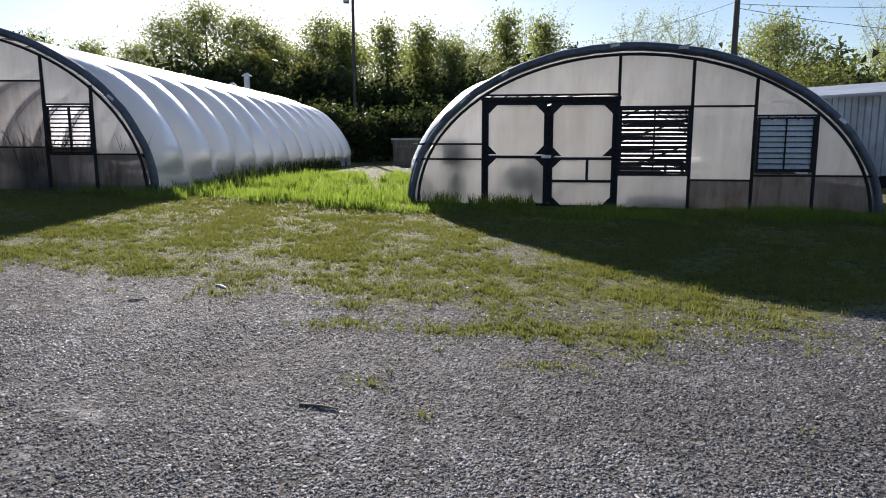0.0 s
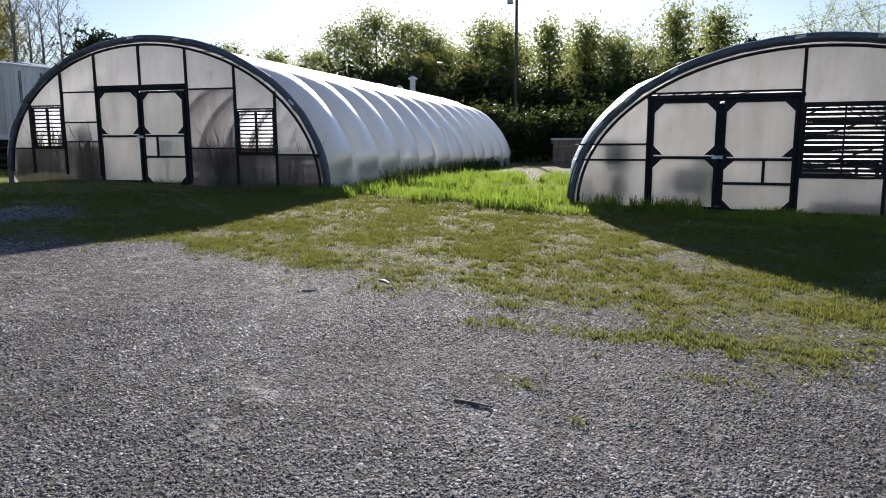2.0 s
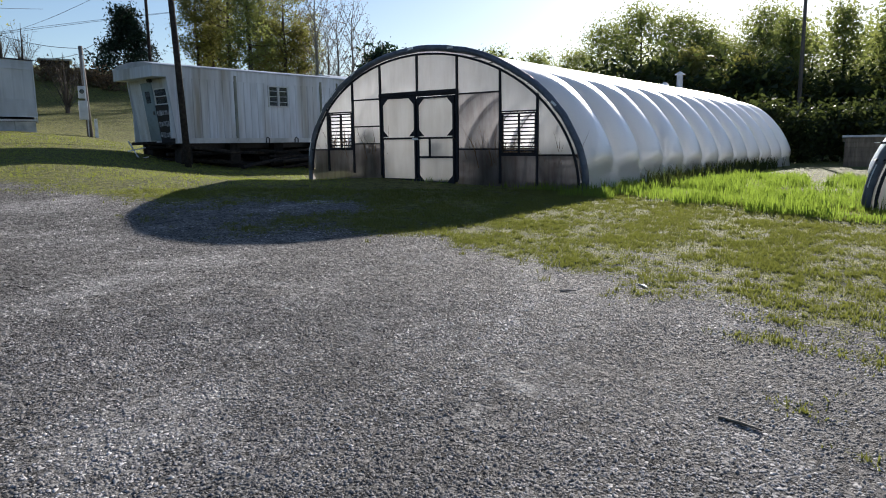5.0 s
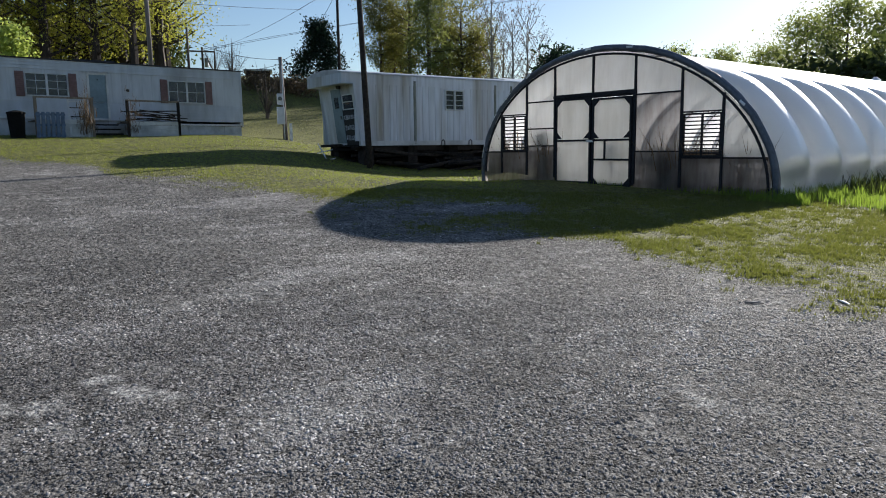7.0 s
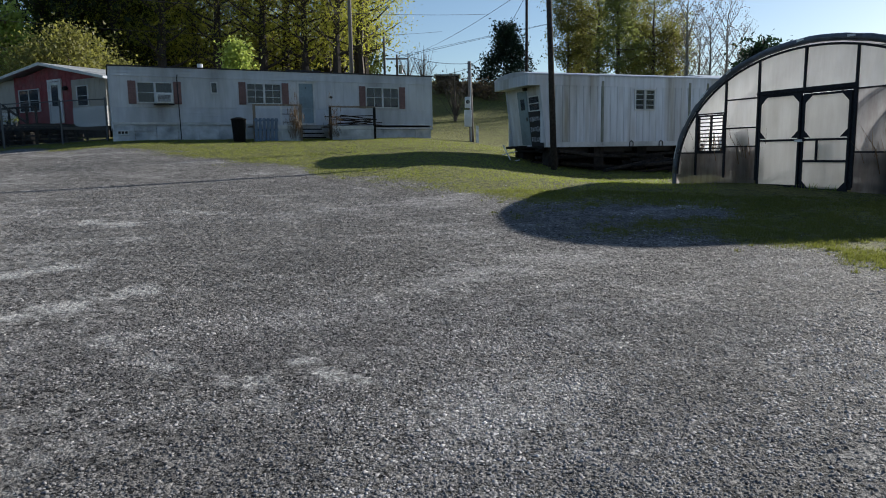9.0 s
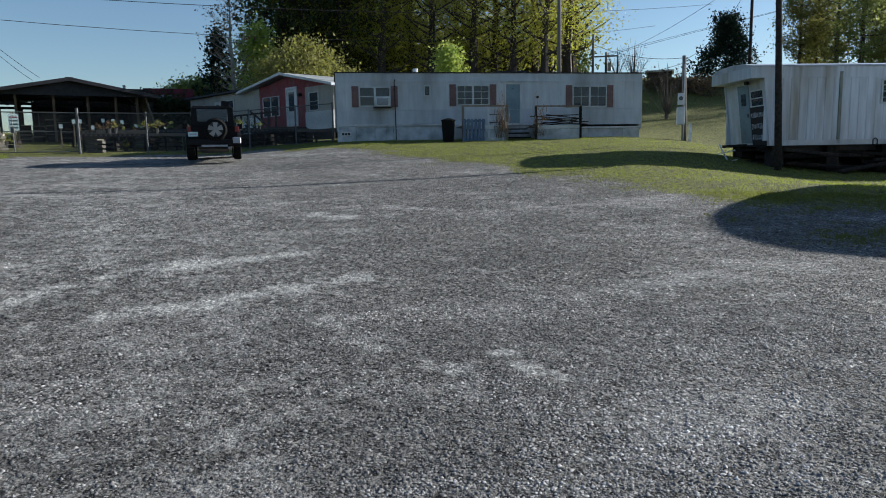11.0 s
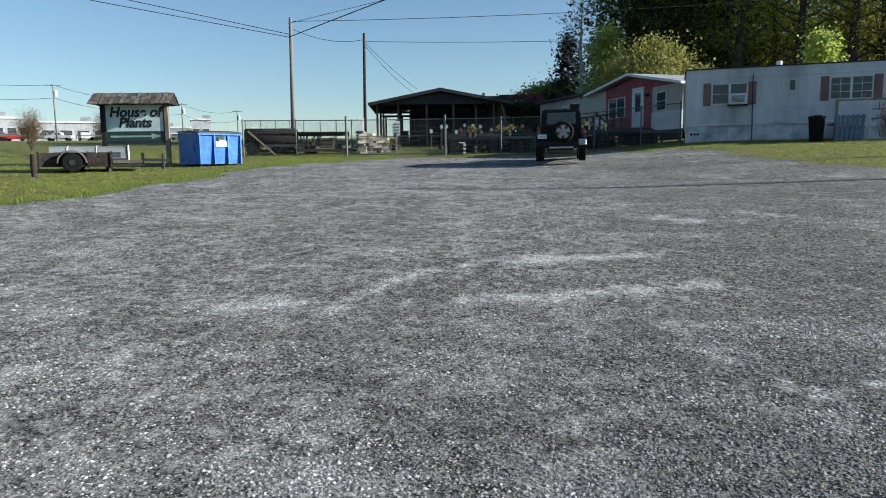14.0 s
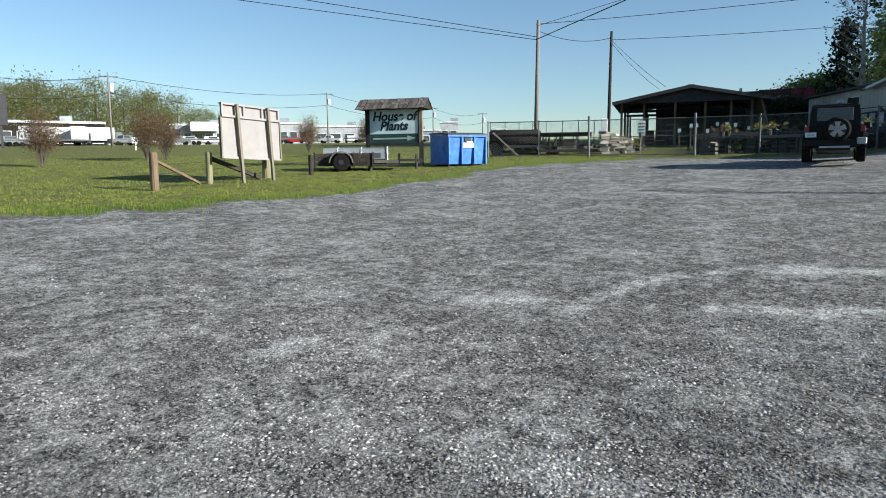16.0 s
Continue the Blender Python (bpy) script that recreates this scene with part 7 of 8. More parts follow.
t10 = tree(at(44.9, 66, 1.8), 7.6, 1.4, L_RUST, M_BIRCH, 11, "vase", 700, 0.08, 0.15, limbs=30, clump=0.2, twigs=9, label="pale bare tree with reddish buds")
stand(t10, set_back(((43.2, 45), (42.0, 46), (46.1, 47), (48.8, 49), (41.0, 49), (44.0, 48)), 1.5), rnd, 1.425, 1.8)
pine = tree(at(58.8, 62), 5.5, 3.2, L_NEEDLE, M_BARKDARK, 12, "cone", 9000, 0.22, 0.04, limbs=80, clump=0.34, label="dark green pine with layered branches on the bank")
stand(pine, ((39.5, 46), (37.3, 50)), rnd, 1.15, 1.25)
bare_tree = tree(at(63.0, 46), 3.8, 1.4, L_RUST, M_BARK, 13, "spray", 0, limbs=22, twigs=9, trunk_r=0.09, bare=0.1, label="small leafless tree by the meter pole")
stand(bare_tree, ((65.5, 60), (66.8, 70)), rnd, 0.9, 1.1)

# tall wood behind the mobile homes
t11 = tree(at(79.5, 67), 19.0, 3.4, L_YELLOW, M_BARKDARK, 14, "column", 9500, 0.165, 0.14, trunk_r=0.3, limbs=46, clump=0.8, label="tall tree in hanging yellow-green spring leaf")
stand(t11, ((70.6, 64), (73.2, 67), (76.4, 66), (83.2, 67), (86.4, 66), (90.0, 68), (72.0, 74), (78.0, 76), (84.8, 76), (91.5, 76), (70.2, 71), (93.6, 72)), rnd, 1.1, 1.35)
t12 = tree(at(75.0, 61), 18.0, 3.2, L_YELLOW, M_BARKDARK, 15, "column", 5500, 0.165, 0.25, trunk_r=0.34, limbs=40, clump=0.7, label="tall dark-limbed tree with thin spring leaves")
stand(t12, ((81.6, 61), (85.5, 60), (88.6, 62), (78.2, 61.5), (91.4, 63), (83.0, 70), (87.5, 71), (75.5, 70), (72.4, 60)), rnd, 0.95, 1.15)
# Shade in the wood's depth is put into the near-black leaf colour.
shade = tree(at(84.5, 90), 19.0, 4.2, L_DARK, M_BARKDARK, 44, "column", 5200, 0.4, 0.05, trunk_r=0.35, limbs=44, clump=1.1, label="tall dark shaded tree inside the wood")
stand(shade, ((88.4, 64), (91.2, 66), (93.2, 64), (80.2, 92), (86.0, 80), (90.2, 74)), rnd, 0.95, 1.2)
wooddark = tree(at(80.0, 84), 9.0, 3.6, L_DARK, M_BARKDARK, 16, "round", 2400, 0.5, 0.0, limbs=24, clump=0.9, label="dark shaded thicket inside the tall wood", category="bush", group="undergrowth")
# Bushes added as dark filling behind the shed.
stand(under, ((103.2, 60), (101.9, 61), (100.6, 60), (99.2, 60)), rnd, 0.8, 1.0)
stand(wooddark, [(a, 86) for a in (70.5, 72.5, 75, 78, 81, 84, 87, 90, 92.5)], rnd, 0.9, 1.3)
t13 = tree(at(95.3, 57, 1.25), 7.0, 1.9, L_LIME, M_BARK, 17, "cone", 5200, 0.24, 0.06, limbs=40, clump=0.5, label="bright lime-green leafy tree behind the homes")
stand(t13, ((80.1, 41),), rnd, 0.74, 0.76)
t14 = tree(at(91.8, 47), 6.0, 2.9, L_OLIVE, M_BARK, 18, "round", 6200, 0.22, 0.0, limbs=44, clump=0.6, label="rounded dense olive-green bush tree")
stand(t14, ((93.4, 50), (88.9, 52)), rnd, 0.75, 0.95)
t15 = tree(at(99.4, 74, 1.25), 4.4, 2.0, L_MID, M_BARKDARK, 19, "round", 4200, 0.24, 0.05, limbs=32, clump=0.5, label="blue-green tree beside the gabled home")
stand(t15, ((97.9, 72), (100.6, 76)), rnd, 1.0, 1.2)
pine2 = tree(at(98.2, 70, 1.4), 7.4, 1.6, L_NEEDLE, M_BARKDARK, 20, "cone", 1500, 0.26, 0.35, limbs=22, clump=0.3, label="sparse layered pine against the sky")
t16 = tree(at(97.2, 56), 12.4, 1.9, L_RUST, M_BIRCH, 21, "column", 900, 0.2, 0.1, limbs=46, clump=0.4, twigs=8, label="tall bare grey tree beside the wood")

# vase-shaped shrubs on the lawn
myrtle = tree(at(157.4, 35.0), 2.7, 0.9, L_RUST, M_BARK, 22, "spray", 5200, 0.06, 0.06, trunk_r=0.04, limbs=40, clump=0.24, twigs=6, label="vase-shaped shrub with rusty spring twigs on the lawn", category="shrub", group="lawn shrubs")
stand(myrtle, ((150.5, 39), (149.1, 40), (138.3, 49), (133.6, 60)), rnd, 0.95, 1.15)

# wood across the road
far_tree = tree(at(158, 230), 19.0, 6.5, L_OLIVE, M_BARK, 23, "round", 2600, 0.5, 0.05, limbs=26, clump=1.7, twigs=4, label="distant spring tree in the wood across the road", group="far wood")
far_green = tree(at(150, 225), 17.0, 6.0, L_MID, M_BARK, 24, "round", 2200, 0.55, 0.05, limbs=26, clump=1.7, label="distant green tree in the wood across the road", group="far wood")
for k in range(52):
    a = 143.2 + k * 0.62
    c = copy_thing(far_tree if k % 3 else far_green, at(a, 225 + 25 * math.sin(k * 2.1), max(0.55, min(1.0, 0.5 + (a - 143) * 0.04)) * rnd.uniform(0.85, 1.12), k))
for k in range(20):
    copy_thing(far_tree if k % 2 else far_green, at(-34 - k * 8, 70 + 20 * math.sin(k), 0.6, k))

# ---- car lot across the road ----
def vehicle(turn, far, kind, mat, spin, label, category="car"):
    x, y = pol(turn, far)
    v = thing("parked_" + category.replace(" ", "_"), pose(x, y, ground_z(x, y), 0, 0, turn + spin), label, category, "vehicles on the car lot")
    if kind == "box":
        part("cargo_box", boxed(-3.6, 2.0, -1.2, 1.2, 0.9, 3.5, bevel=0.05), mat, v)
        part("cab", prism(bmesh.new(), [(2.1, 0.6), (2.1, 2.6), (3.2, 2.6), (3.7, 1.6), (4.1, 1.5), (4.1, 0.6)], "y", -1.1, 1.1), M_CARGREY, v)
        part("chassis", boxed(-3.5, 4.0, -0.5, 0.5, 0.6, 0.9), M_DARK, v)
        ys = (-2.4, 3.2)
    elif kind == "flatbed":
        part("deck", boxed(-4.0, 4.0, -1.2, 1.2, 0.9, 1.1), M_CARGREY, v)
        part("headboard", boxed(3.8, 4.0, -1.2, 1.2, 1.1, 2.1), M_DARK, v)
        ys = (-1.2, -0.3)
    else:
        prof = {"car": [(-2.2, 0.4), (-2.25, 0.95), (-1.6, 1.0), (-1.0, 1.42), (0.5, 1.42), (1.2, 0.98), (2.2, 0.85), (2.25, 0.4)],
                "suv": [(-2.3, 0.45), (-2.35, 1.1), (-2.1, 1.75), (0.5, 1.78), (1.15, 1.15), (2.25, 1.02), (2.3, 0.45)],
                "pickup": [(-2.7, 0.5), (-2.7, 1.15), (-0.7, 1.15), (-0.6, 1.8), (0.7, 1.8), (1.35, 1.2), (2.65, 1.1), (2.7, 0.5)]}[kind]
        bm = prism(bmesh.new(), prof, "y", -0.9, 0.9)
        bmesh.ops.bevel(bm, geom=bm.edges[:], offset=0.06, segments=2, affect="EDGES")
        part("body", bm, mat, v)
        top = max(z for _, z in prof)
        for s in (-0.92, 0.9):
            part("side_window", boxed(-1.3 if kind != "pickup" else -0.5, 0.6, s, s + 0.02, top - 0.5, top - 0.1), M_GLASS, v)
        ys = (-1.4, 1.45) if kind != "pickup" else (-1.7, 1.7)
    for s in (-0.85, 0.85):
        for yy in ys:
            bm = tube(bmesh.new(), [(yy, s - 0.1, 0.36), (yy, s + 0.1, 0.36)], 0.37, 12)
            part("wheel", bm, M_RUBBER, v)
    return v


lot = ((160.5, 150, "car", M_CARRED, 5), (159.2, 146, "suv", M_CARGREY, 20), (157.8, 150, "box", M_CARWHITE, 70), (156.3, 152, "box", M_CARWHITE, 10), (154.8, 150, "box", M_CARWHITE, 80),
       (153.4, 154, "box", M_CARWHITE, 8), (152.0, 140, "pickup", M_CARGREY, 30), (151.0, 142, "suv", M_CARGREY, 15), (156.0, 128, "flatbed", M_CARGREY, 0), (158.8, 132, "flatbed", M_CARGREY, 4),
       (149.6, 150, "car", M_CARWHITE, 0), (148.3, 152, "pickup", M_CARGREY, 10), (146.6, 140, "flatbed", M_DARK, 0), (147.2, 156, "suv", M_CARWHITE, 0), (145.6, 160, "suv", M_CARWHITE, 12),
       (146.4, 168, "car", M_CARRED, 0), (144.4, 162, "pickup", M_CARGREY, 40), (140.2, 160, "suv", M_CARGREY, 5), (139.4, 158, "car", M_CARRED, 0), (140.0, 148, "flatbed", M_DARK, 0),
       (137.6, 172, "pickup", M_CARGREY, 0), (136.6, 168, "pickup", M_CARWHITE, 160), (135.0, 170, "suv", M_CARWHITE, 95), (134.0, 160, "flatbed", M_DARK, 20), (130.2, 175, "car", M_CARRED, 0),
       (129.4, 178, "suv", M_CARGREY, 0), (162.2, 150, "suv", M_CARWHITE, 0), (163.8, 148, "box", M_CARWHITE, 12))
NAMES = {"car": "car", "suv": "car", "pickup": "pickup truck", "box": "box truck", "flatbed": "flatbed trailer"}
SHADE = {M_CARRED.name: "red", M_CARWHITE.name: "white", M_CARGREY.name: "dark grey", M_DARK.name: "black"}
for turn, far, kind, mt, spin in lot:
    vehicle(turn, far, kind, mt, spin, SHADE[mt.name] + " " + NAMES[kind] + " parked on the lot across the road", NAMES[kind])


def hall(turn, far, wide, high, deep, mat, label, windows=0, canopy=False):
    x, y = pol(turn, far)
    b = thing("commercial_building", pose(x, y, ground_z(x, y), 0, 0, turn), label, "building", "buildings across the road")
    part("wall", boxed(-wide / 2, wide / 2, 0, deep, -1, high), mat, b)
    part("parapet", boxed(-wide / 2 - 0.2, wide / 2 + 0.2, -0.3, deep + 0.2, high, high + 0.5), M_TRIM, b)
    for k in range(windows):
        a = -wide / 2 + wide * (k + 0.5) / windows
        w = part("window", bmesh_frame(a - wide / windows * 0.4, a + wide / windows * 0.4, 0.6, high * 0.65, 0.15, -0.1, 0.05), M_TRIM, b)
        part("pane", boxed(a - wide / windows * 0.4 + 0.15, a + wide / windows * 0.4 - 0.15, -0.05, -0.02, 0.75, high * 0.65 - 0.15), M_GLASS, w)
    if canopy:
        part("canopy", boxed(-wide * 0.2, wide * 0.2, -4, 0, high * 0.7, high + 0.8), M_TRIM, b)
    part("roof_unit", boxed(wide * 0.1, wide * 0.1 + 2.5, 3, 6, high + 0.5, high + 1.8), M_LOUVRE, b)
    return b


hall(146.3, 190, 16, 5.0, 20, M_BUILDING, "long white showroom building across the road", 6, True)
hall(141.0, 195, 18, 5.6, 20, M_BUILDING, "white flat-roofed showroom across the road", 7)
hall(135.6, 205, 16, 5.0, 20, M_BUILDING, "pale low workshop across the road", 4)
hall(130.0, 215, 18, 4.0, 20, material("slate_wall", (0.2, 0.24, 0.3), 0.6), "slate-blue low building across the road", 6)
hall(126.9, 240, 6, 7.5, 10, M_BUILDING, "small white building with a red emblem", 2)
hall(156.8, 175, 22, 5.0, 18, M_DARKWOOD, "dark low building with a shallow roof", 5)
x, y = pol(160.9, 92)
ds = thing("pylon_sign", pose(x, y, ground_z(x, y), 0, 0, 161), "dark roadside pylon sign without readable words", "sign")
part("board", boxed(-2.2, 2.6, -0.2, 0.2, 2.6, 6.0), M_ROOFDARK, ds)
part("emblem", tube(bmesh.new(), [(0.6, -0.2, 4.7), (0.6, -0.26, 4.7)], 0.8, 20), M_CARGREY, ds)
part("lettering_bar", boxed(-0.6, 1.8, -0.25, -0.2, 3.2, 3.5), M_CARGREY, ds)
for s in (-1.5, 1.9):
    part("post", boxed(s - 0.15, s + 0.15, -0.1, 0.1, -0.5, 2.7), M_DARK, ds)
far_poles = []
for turn, far, el in ((152.8, 112, 0.1216), (136.75, 150, 0.1045), (128.2, 175, 0.0843), (124.15, 190, 0.0755), (164.0, 100, 0.125)):
    p, info = pole("utility_pole", turn, far, 1.6 + el * far, 0.17, M_POLE_PALE, 0.0, "far roadside utility pole with a crossarm")
    part("crossarm", boxed(-1.3, 1.3, -0.1, 0.1, info[3] - 0.35, info[3] - 0.2), M_POLE_PALE, p)
    part("transformer", tube(bmesh.new(), [(0.4, 0, info[3] - 2.4), (0.4, 0, info[3] - 1.3)], 0.3, 10), M_CLIP, p)
    far_poles.append(info)
for a, b in ((4, 0), (0, 1), (1, 2), (2, 3)):
    for drop in (0.2, 2.6):
        wire(up(far_poles[a], drop), up(far_poles[b], drop), 1.2, 0.035)
x, y = pol(151.2, 62)
mb = thing("lawn_marker", pose(x, y, ground_z(x, y), 0, 0, 151), "small white square marker sign on a post", "sign")
part("plate", boxed(-0.28, 0.28, -0.03, 0.0, 0.55, 1.05), M_CLIP, mb)
part("plate_bar", boxed(-0.1, 0.1, -0.035, -0.03, 0.68, 0.92), M_LOUVRE, mb)
part("post", boxed(-0.06, 0.06, 0.0, 0.06, -0.2, 0.6), M_CLIP, mb)
for turn, far, el, lb in ((122.6, 52, 0.0525, "small red and white roadside sign"), (145.0, 120, 0.06, "white stadium-style lot lamp")):
    x, y = pol(turn, far)
    z = ground_z(x, y)
    s = thing("small_road_sign", pose(x, y, z, 0, 0, turn), lb, "sign")
    h = 1.6 + el * far - z
    part("post", boxed(-0.04, 0.04, -0.04, 0.04, -0.2, h), M_STEEL, s)
    part("plate", boxed(-0.4, 0.4, -0.07, -0.04, h - 0.7, h), M_CLIP, s)
    part("emblem", boxed(-0.22, 0.22, -0.08, -0.07, h - 0.5, h - 0.15), M_CARRED, s)
# brush and a hut on the bank
x, y = pol(63.6, 74)
hut = thing("hut", pose(x, y, 8.2, 0, 0, 62), "grey hut with a flat pale roof on the bank", "hut")
part("wall", boxed(-1.2, 1.2, 0, 3, -2.0, 1.35), M_DARKWOOD, hut)
part("roof", boxed(-1.4, 1.4, -0.3, 3.3, 1.35, 1.5), M_ROOFGREY, hut)
brush = tree(at(64.2, 57), 0.9, 1.3, L_DRY, M_BARKDARK, 31, "round", 500, 0.2, 0.0, limbs=40, clump=0.3, label="heap of dark cut brush on the bank", category="brush pile", group="brush piles")
stand(brush, ((63.0, 57), (62.0, 56), (61.0, 56), (60.0, 55)), rnd, 0.8, 1.1)


def potted_plant(turn, far, up_, wide, leaf, pot, seed, label):
    """A nursery pot with a small leafy plant."""
    x, y = pol(turn, far)
    p = thing("potted_plant", pose(x, y, ground_z(x, y) + up_, 0, 0, turn), label, "plant", "plants on the benches")
    h = wide * 0.9
    part("pot", tube(bmesh.new(), [(0, 0, 0), (0, 0, h), (0, 0, h + 0.02)], [wide * 0.4, wide * 0.55, wide * 0.58], 10), pot, p)
    r = np.random.default_rng(seed)
    tops = [(float(a), float(b), h + float(c)) for a, b, c in r.normal(0, wide * 0.4, (7, 3)) + np.array([0, 0, wide * 0.6])]
    leaf_cloud("foliage", tops, wide * 0.25, 110, wide * 0.35, leaf, p, r)


M_TERRACOTTA = material("terracotta", (0.28, 0.1, 0.06), 0.8, spread=0.2, bump=0.1)
prnd = random.Random(83)
for k in range(30):
    turn = 95.0 + 12.0 * (k + prnd.random()) / 30
    kind = prnd.choice(((L_OLIVE, M_DARK, "pale green"), (L_MID, M_DARK, "green"), (L_OLIVE, M_TERRACOTTA, "olive"), (L_RUST, M_DARK, "rusty")))
    potted_plant(turn, prnd.choice((35.9, 36.2, 38.3, 38.6)), 0.8 if k % 4 else 0.0, prnd.uniform(0.14, 0.28), kind[0], kind[1], 700 + k,
                 kind[2] + " potted plant standing among the nursery benches")
for k, (turn, far) in enumerate(((113.0, 37.6), (112.3, 38.4), (118.2, 38.0), (120.4, 38.2))):
    potted_plant(turn, far, 0.0, 0.42, L_OLIVE, M_DARK, 760 + k, "bushy pale-green potted plant beside the gate")
for k in range(9):
    turn = 103.6 + 0.65 * k + prnd.uniform(-0.2, 0.2)
    x, y = pol(turn, prnd.uniform(39.5, 45.0))
    t_ = thing("price_stake", pose(x, y, ground_z(x, y), 0, 0, turn), "small pale price card on a wooden stake", "sign", "price cards")
    h_ = prnd.uniform(0.9, 1.4)
    part("stake", boxed(-0.025, 0.025, -0.02, 0.02, -0.1, h_), M_WOOD, t_)
    part("card", boxed(-0.08, 0.08, -0.04, -0.02, h_ - 0.16, h_ + 0.04), M_SIGNWHITE, t_)


# ---- grass and gravel ----
def blades(name, pos, high, wide, mat, rng, label, plain=False):
    """One object of many bent grass blades; pos: n places on the ground; plain: one leaning triangle each."""
    n = len(pos)
    a = rng.uniform(0, 2 * np.pi, n)
    d = np.stack([np.cos(a), np.sin(a), np.zeros(n)], 1)
    side = np.stack([-np.sin(a), np.cos(a), np.zeros(n)], 1)
    h = high * rng.uniform(0.5, 1.3, n)
    bend = h * rng.uniform(0.1, 0.7, n)
    w = (wide * rng.uniform(0.7, 1.3, n))[:, None]
    z = np.array([0, 0, 1.0])
    p0, p1 = pos - side * w, pos + side * w
    m0 = pos + d * (bend * 0.35)[:, None] + z * (h * 0.6)[:, None]
    p2, p3 = m0 + side * w * 0.7, m0 - side * w * 0.7
    p4 = pos + d * bend[:, None] + z * h[:, None]
    if plain:
        me = bpy.data.meshes.new(name)
        me.vertices.add(n * 3)
        me.vertices.foreach_set("co", np.stack([p0, p1, p4], 1).astype(np.float32).ravel())
        me.loops.add(n * 3)
        me.loops.foreach_set("vertex_index", np.arange(n * 3, dtype=np.int32))
        me.polygons.add(n)
        me.polygons.foreach_set("loop_start", np.arange(0, n * 3, 3, dtype=np.int32))
        me.update(calc_edges=True)
        me.materials.append(mat)
        return tagged(new(name, me), label, "grass", kind="stuff")
    verts = np.stack([p0, p1, p2, p3, p4], 1).reshape(-1, 3)
    base = np.arange(n)[:, None] * 5
    loops = (base + np.array([0, 1, 2, 3, 3, 2, 4])).ravel()
    me = bpy.data.meshes.new(name)
    me.vertices.add(n * 5)
    me.vertices.foreach_set("co", verts.astype(np.float32).ravel())
    me.loops.add(n * 7)
    me.loops.foreach_set("vertex_index", loops.astype(np.int32))
    me.polygons.add(n * 2)
    starts = (np.arange(n)[:, None] * 7 + np.array([0, 4])).ravel()
    me.polygons.foreach_set("loop_start", starts.astype(np.int32))
    me.update(calc_edges=True)
    me.materials.append(mat)
    return tagged(new(name, me), label, "grass", kind="stuff")


def inside_house(x, y):
    for m, half, ln in ((GH_NEAR, 4.4, 15.0), (GH_FAR, 4.5, 18.0)):
        p = m.inverted() @ Vector((x, y, 0))
        if abs(p.x) < half and 0.02 < p.y < ln:
            return True
    return False


def scatter(count, r0, r1, a0, a1, rule, rng, power=1.0):
    """Places in a ring sector that the rule keeps, as rows of x, y, z."""
    out = []
    r = r0 + (r1 - r0) * rng.uniform(0, 1, count) ** power
    a = np.radians(rng.uniform(a0, a1, count))
    for x, y in zip(-r * np.sin(a), r * np.cos(a)):
        if not inside_house(x, y) and rule(x, y):
            out.append((x, y, surface_z(x, y)))
    return np.array(out)


rng = np.random.default_rng(5)
pick = random.Random(12)


def clumps(centres, each, spread):
    """Several blades round each centre."""
    c = np.repeat(centres, each, axis=0)
    s = np.repeat(spread * np.exp(rng.normal(0, 0.45, len(centres))), each)
    c[:, 0] += rng.normal(0, 1, len(c)) * s
    c[:, 1] += rng.normal(0, 1, len(c)) * s
    return c


def lush(x, y):
    """Tall grass: between the houses and along their feet."""
    p = GH_NEAR.inverted() @ Vector((x, y, 0))
    q = GH_FAR.inverted() @ Vector((x, y, 0))
    near_front = -2.6 < p.y < 0.1 and -6 < p.x < 6
    between = p.x < -4.3 and q.x > 4.4 and q.y > -1.2
    far_front = -0.5 < q.y < 0.1 and -5 < q.x < 5
    n = noise.noise(Vector((x * 0.7, y * 0.7, 2)))
    return (between and n > -0.35) or (near_front and n + (p.y + 1.4) * 0.5 > -0.25) or (far_front and n > 0.0)


lush_spots = scatter(100000, 9.5, 24, -34, 28, lush, rng)
lush_high = np.array([0.03 + 0.2 * max(0.0, 0.3 + noise.fractal(Vector((p[0] * 0.9, p[1] * 0.9, 1.5)), 1.0, 2.0, 3)) for p in lush_spots])
blades("tall_grass", lush_spots, lush_high, 0.0055, L_GRASS, rng, "tall bright green grass between the greenhouses")
heads = scatter(1000, 10.5, 22, -8, 26, lambda x, y: lush(x, y) and noise.noise(Vector((x * 0.9, y * 0.9, 4))) > 0.0, rng)
blades("grass_tufts", clumps(heads, 34, 0.09), 0.24, 0.008, L_GRASS, rng, "uneven taller tufts in the green grass")
blades("tall_grass", scatter(9000, 9.5, 24, 22, 52, lush, rng), 0.14, 0.008, L_GRASS, rng, "short green grass along the greenhouse foot")


def tuft(x, y):
    g = in_grass(x, y)
    n = noise.fractal(Vector((x * 1.1, y * 1.1, 9.0)), 1.0, 2.0, 3)
    fine = noise.noise(Vector((x * 6.0, y * 6.0, 3.0)))
    return pick.random() < g * g * (1.0 if n + 0.9 * fine > -0.05 else 0.15)


blades("short_grass", clumps(scatter(52000, 3.2, 16, -36, 60, tuft, rng, 0.8), 10, 0.05), 0.026, 0.006, L_TUFT, rng, "short patchy olive grass growing through gravel", True)
blades("short_grass", clumps(scatter(16000, 3.2, 16, -36, 60, tuft, rng, 0.7), 14, 0.035), 0.05, 0.005, L_TUFT, rng, "green grass tufts growing through gravel", True)
blades("lawn_grass", scatter(90000, 13, 34, 42, 104, tuft, rng, 0.8), 0.045, 0.009, L_LAWN, rng, "mown lawn along the mobile homes", True)
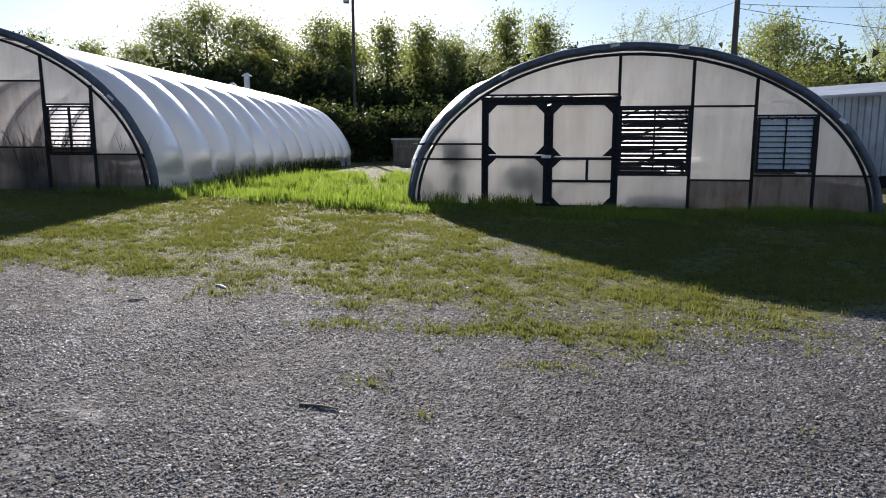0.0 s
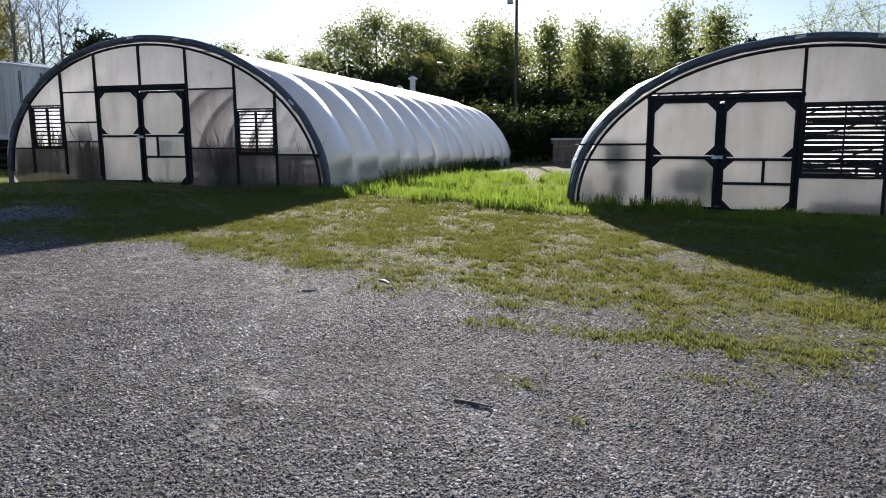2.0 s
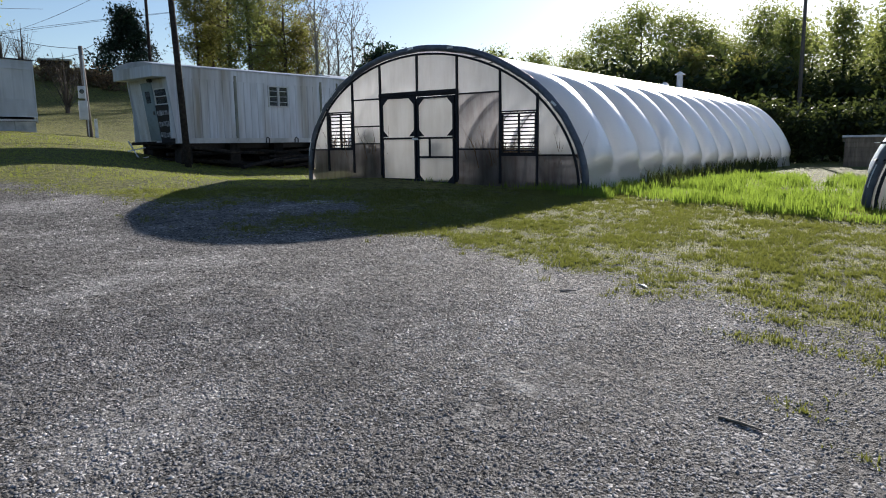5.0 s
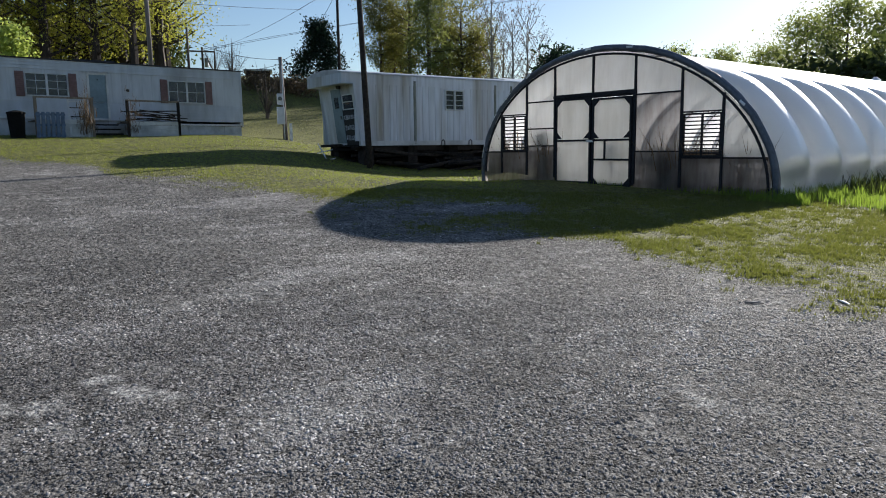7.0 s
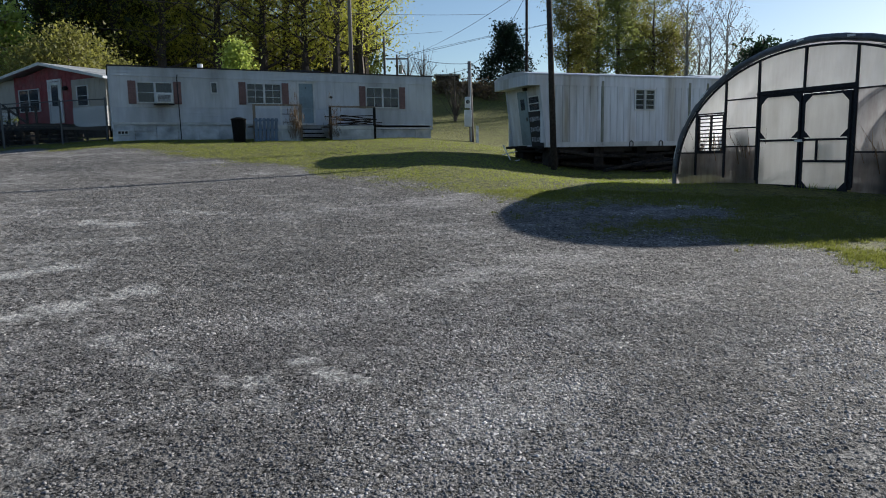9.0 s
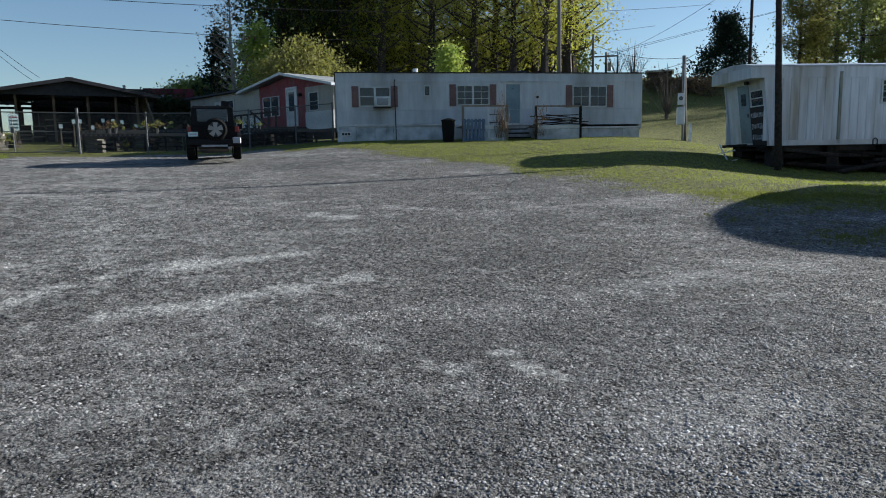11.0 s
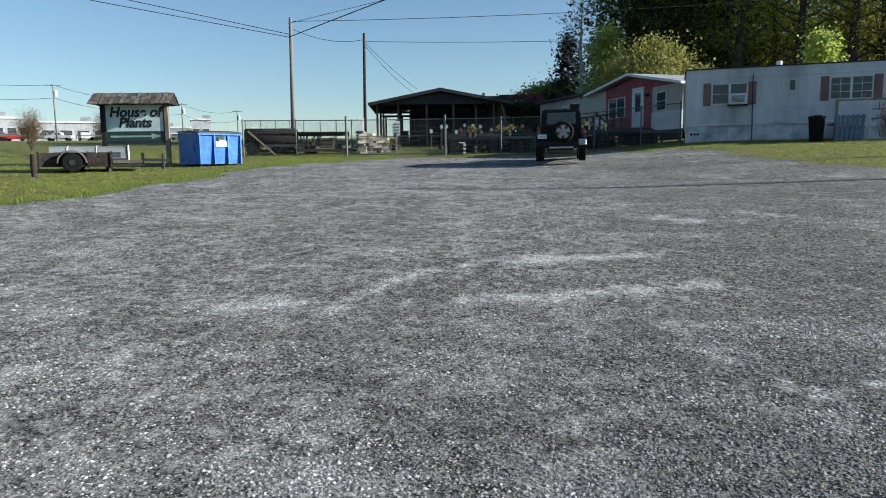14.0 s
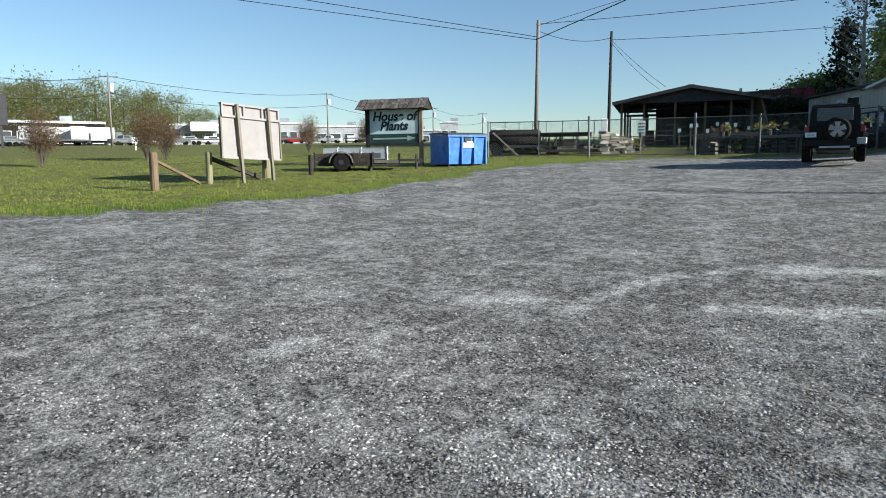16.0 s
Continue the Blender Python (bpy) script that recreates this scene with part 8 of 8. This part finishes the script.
blades("lawn_grass", scatter(150000, 13, 45, 112, 166, tuft, rng, 1.6), 0.045, 0.009, L_LAWN, rng, "rough lawn along the edge of the yard", True)
edge = scatter(60000, 14, 33, 112, 160, lambda x, y: 0.35 < in_grass(x, y) < 1.0 and noise.noise(Vector((x * 1.5, y * 1.5, 6))) > -0.15, rng)
blades("rough_grass", edge, 0.1, 0.009, L_GRASS, rng, "rough taller grass along the lawn's edge", True)
# weeds along the film of the far house
weeds = []
for k in range(1400):
    p = GH_FAR @ Vector((4.75 + abs(pick.gauss(0, 0.25)) + 0.063 * 8, pick.uniform(1.5, 16.0), 0))
    weeds.append((p.x, p.y, ground_z(p.x, p.y)))
blades("weeds", np.array(weeds), 0.42, 0.014, L_DARK, rng, "dark leafy weeds along the greenhouse film")
# dead plants close behind the film of the far house
stems = []
for k in range(620):
    x_ = pick.choice((-4.0, -3.2, -2.3, -1.9, 1.5, 1.8, 2.0, 2.6, 3.6)) + pick.gauss(0, 0.22)
    p = GH_FAR @ Vector((x_, pick.uniform(0.12, 0.35), far_base(x_, 0)))
    stems.append(tuple(p))
blades("dead_plants", np.array(stems), 1.15, 0.012, L_DRY, rng, "dead brown plant stems inside the greenhouse")
# dry vines over the deck
vines = []
for k in range(700):
    p = STAND @ Vector((-30.45 + pick.gauss(0, 0.12), pick.choice((7.6, 7.7, 9.4)) + pick.gauss(0, 0.16), 0))
    vines.append((p.x, p.y, 2.3 + abs(pick.gauss(0.55, 0.45))))
blades("dry_vines", np.array(vines), 0.3, 0.008, L_DRY, rng, "dry brown vines climbing the porch deck")


def pebbles(name, count, r0, r1, a0, a1, size, rng, mat):
    r = r0 + (r1 - r0) * rng.uniform(0, 1, count) ** 1.2
    a = np.radians(rng.uniform(a0, a1, count))
    x, y = -r * np.sin(a), r * np.cos(a)
    keep = np.array([in_grass(u, v) < 0.5 + 0.4 * rng.random() for u, v in zip(x, y)])
    keep &= rng.random(count) > 0.85 * paleness_at(np.stack([x, y], 1))
    x, y = x[keep], y[keep]
    n = len(x)
    z = np.array([surface_z(u, v) + 0.002 for u, v in zip(x, y)])
    s = size * np.clip(np.exp(rng.normal(0, 0.35, n)), 0.5, 1.9)
    unit = np.array([(1, 0.1, -0.2), (0.05, 0.9, -0.1), (-0.9, 0.15, -0.2), (-0.1, -0.95, -0.1), (0.15, 0.1, 0.75)])
    v = unit[None] * (1 + rng.uniform(-0.3, 0.3, (n, 5, 1))) * np.stack([s, s * rng.uniform(0.6, 1, n), s * rng.uniform(0.4, 0.85, n)], 1)[:, None]
    t = rng.uniform(0, 2 * np.pi, n)
    c, sn = np.cos(t)[:, None], np.sin(t)[:, None]
    vx, vy = v[..., 0] * c - v[..., 1] * sn, v[..., 0] * sn + v[..., 1] * c
    verts = np.stack([vx + x[:, None], vy + y[:, None], v[..., 2] + z[:, None]], 2).reshape(-1, 3)
    tri = []
    for k in range(4):
        tri += [k, (k + 1) % 4, 4]
    loops = (np.arange(n)[:, None] * 5 + np.array(tri)).ravel()
    me = bpy.data.meshes.new(name)
    me.vertices.add(n * 5)
    me.vertices.foreach_set("co", verts.astype(np.float32).ravel())
    me.loops.add(len(loops))
    me.loops.foreach_set("vertex_index", loops.astype(np.int32))
    me.polygons.add(n * 4)
    me.polygons.foreach_set("loop_start", np.arange(0, n * 12, 3, dtype=np.int32))
    me.update(calc_edges=True)
    me.materials.append(mat)
    return tagged(new(name, me), "loose grey gravel stones on the yard", "gravel", kind="stuff")


M_STONE = material("gravel_stone", (0.27, 0.254, 0.244), 0.75, spread=0.2, grain=60, stain=30, stain_color=(0.22, 0.215, 0.205), bump=0.1, bump_scale=150, specular=0.3)


def dusty(m):
    """Stones lie dusted pale in ragged streaks along the wheel tracks."""
    nt = m.node_tree
    p = [n for n in nt.nodes if n.bl_idname == "ShaderNodeBsdfPrincipled"][0]
    was = p.inputs["Base Color"].links[0].from_socket
    tc, mp, n, r, x = (nt.nodes.new("ShaderNode" + k) for k in ("TexCoord", "Mapping", "TexNoise", "MapRange", "Mix"))
    mp.inputs["Rotation"].default_value, mp.inputs["Scale"].default_value = (0, 0, radians(-22)), (1.0, 0.5, 1.0)
    n.inputs["Scale"].default_value, n.inputs["Detail"].default_value, n.inputs["Roughness"].default_value = 0.8, 12.0, 0.78
    r.inputs["From Min"].default_value, r.inputs["From Max"].default_value = 0.45, 0.62
    r.inputs["To Min"].default_value, r.inputs["To Max"].default_value = 0.75, 1.9
    x.data_type, x.blend_type = "RGBA", "MULTIPLY"
    x.inputs["Factor"].default_value = 1.0
    nt.links.new(tc.outputs["Object"], mp.inputs["Vector"])
    nt.links.new(mp.outputs[0], n.inputs["Vector"])
    nt.links.new(n.outputs["Fac"], r.inputs["Value"])
    nt.links.new(was, x.inputs["A"])
    nt.links.new(r.outputs["Result"], x.inputs["B"])
    # most stones are dark, a few almost white
    geo, pw, spread, y = (nt.nodes.new("ShaderNode" + k) for k in ("NewGeometry", "Math", "MapRange", "Mix"))
    pw.operation = "POWER"
    pw.inputs[1].default_value = 2.5
    spread.inputs["To Min"].default_value, spread.inputs["To Max"].default_value = 0.45, 1.75
    y.data_type, y.blend_type = "RGBA", "MULTIPLY"
    y.inputs["Factor"].default_value = 1.0
    nt.links.new(geo.outputs["Random Per Island"], pw.inputs[0])
    nt.links.new(pw.outputs[0], spread.inputs["Value"])
    nt.links.new(x.outputs["Result"], y.inputs["A"])
    nt.links.new(spread.outputs["Result"], y.inputs["B"])
    nt.links.new(y.outputs["Result"], p.inputs["Base Color"])


dusty(M_STONE)
pebbles("gravel", 115000, 2.6, 6.5, -36, 168, 0.009, rng, M_STONE)
pebbles("gravel", 75000, 5.0, 14.0, -36, 168, 0.0115, rng, M_STONE)
pebbles("gravel", 70000, 12.0, 32.0, 20, 140, 0.012, rng, M_STONE)
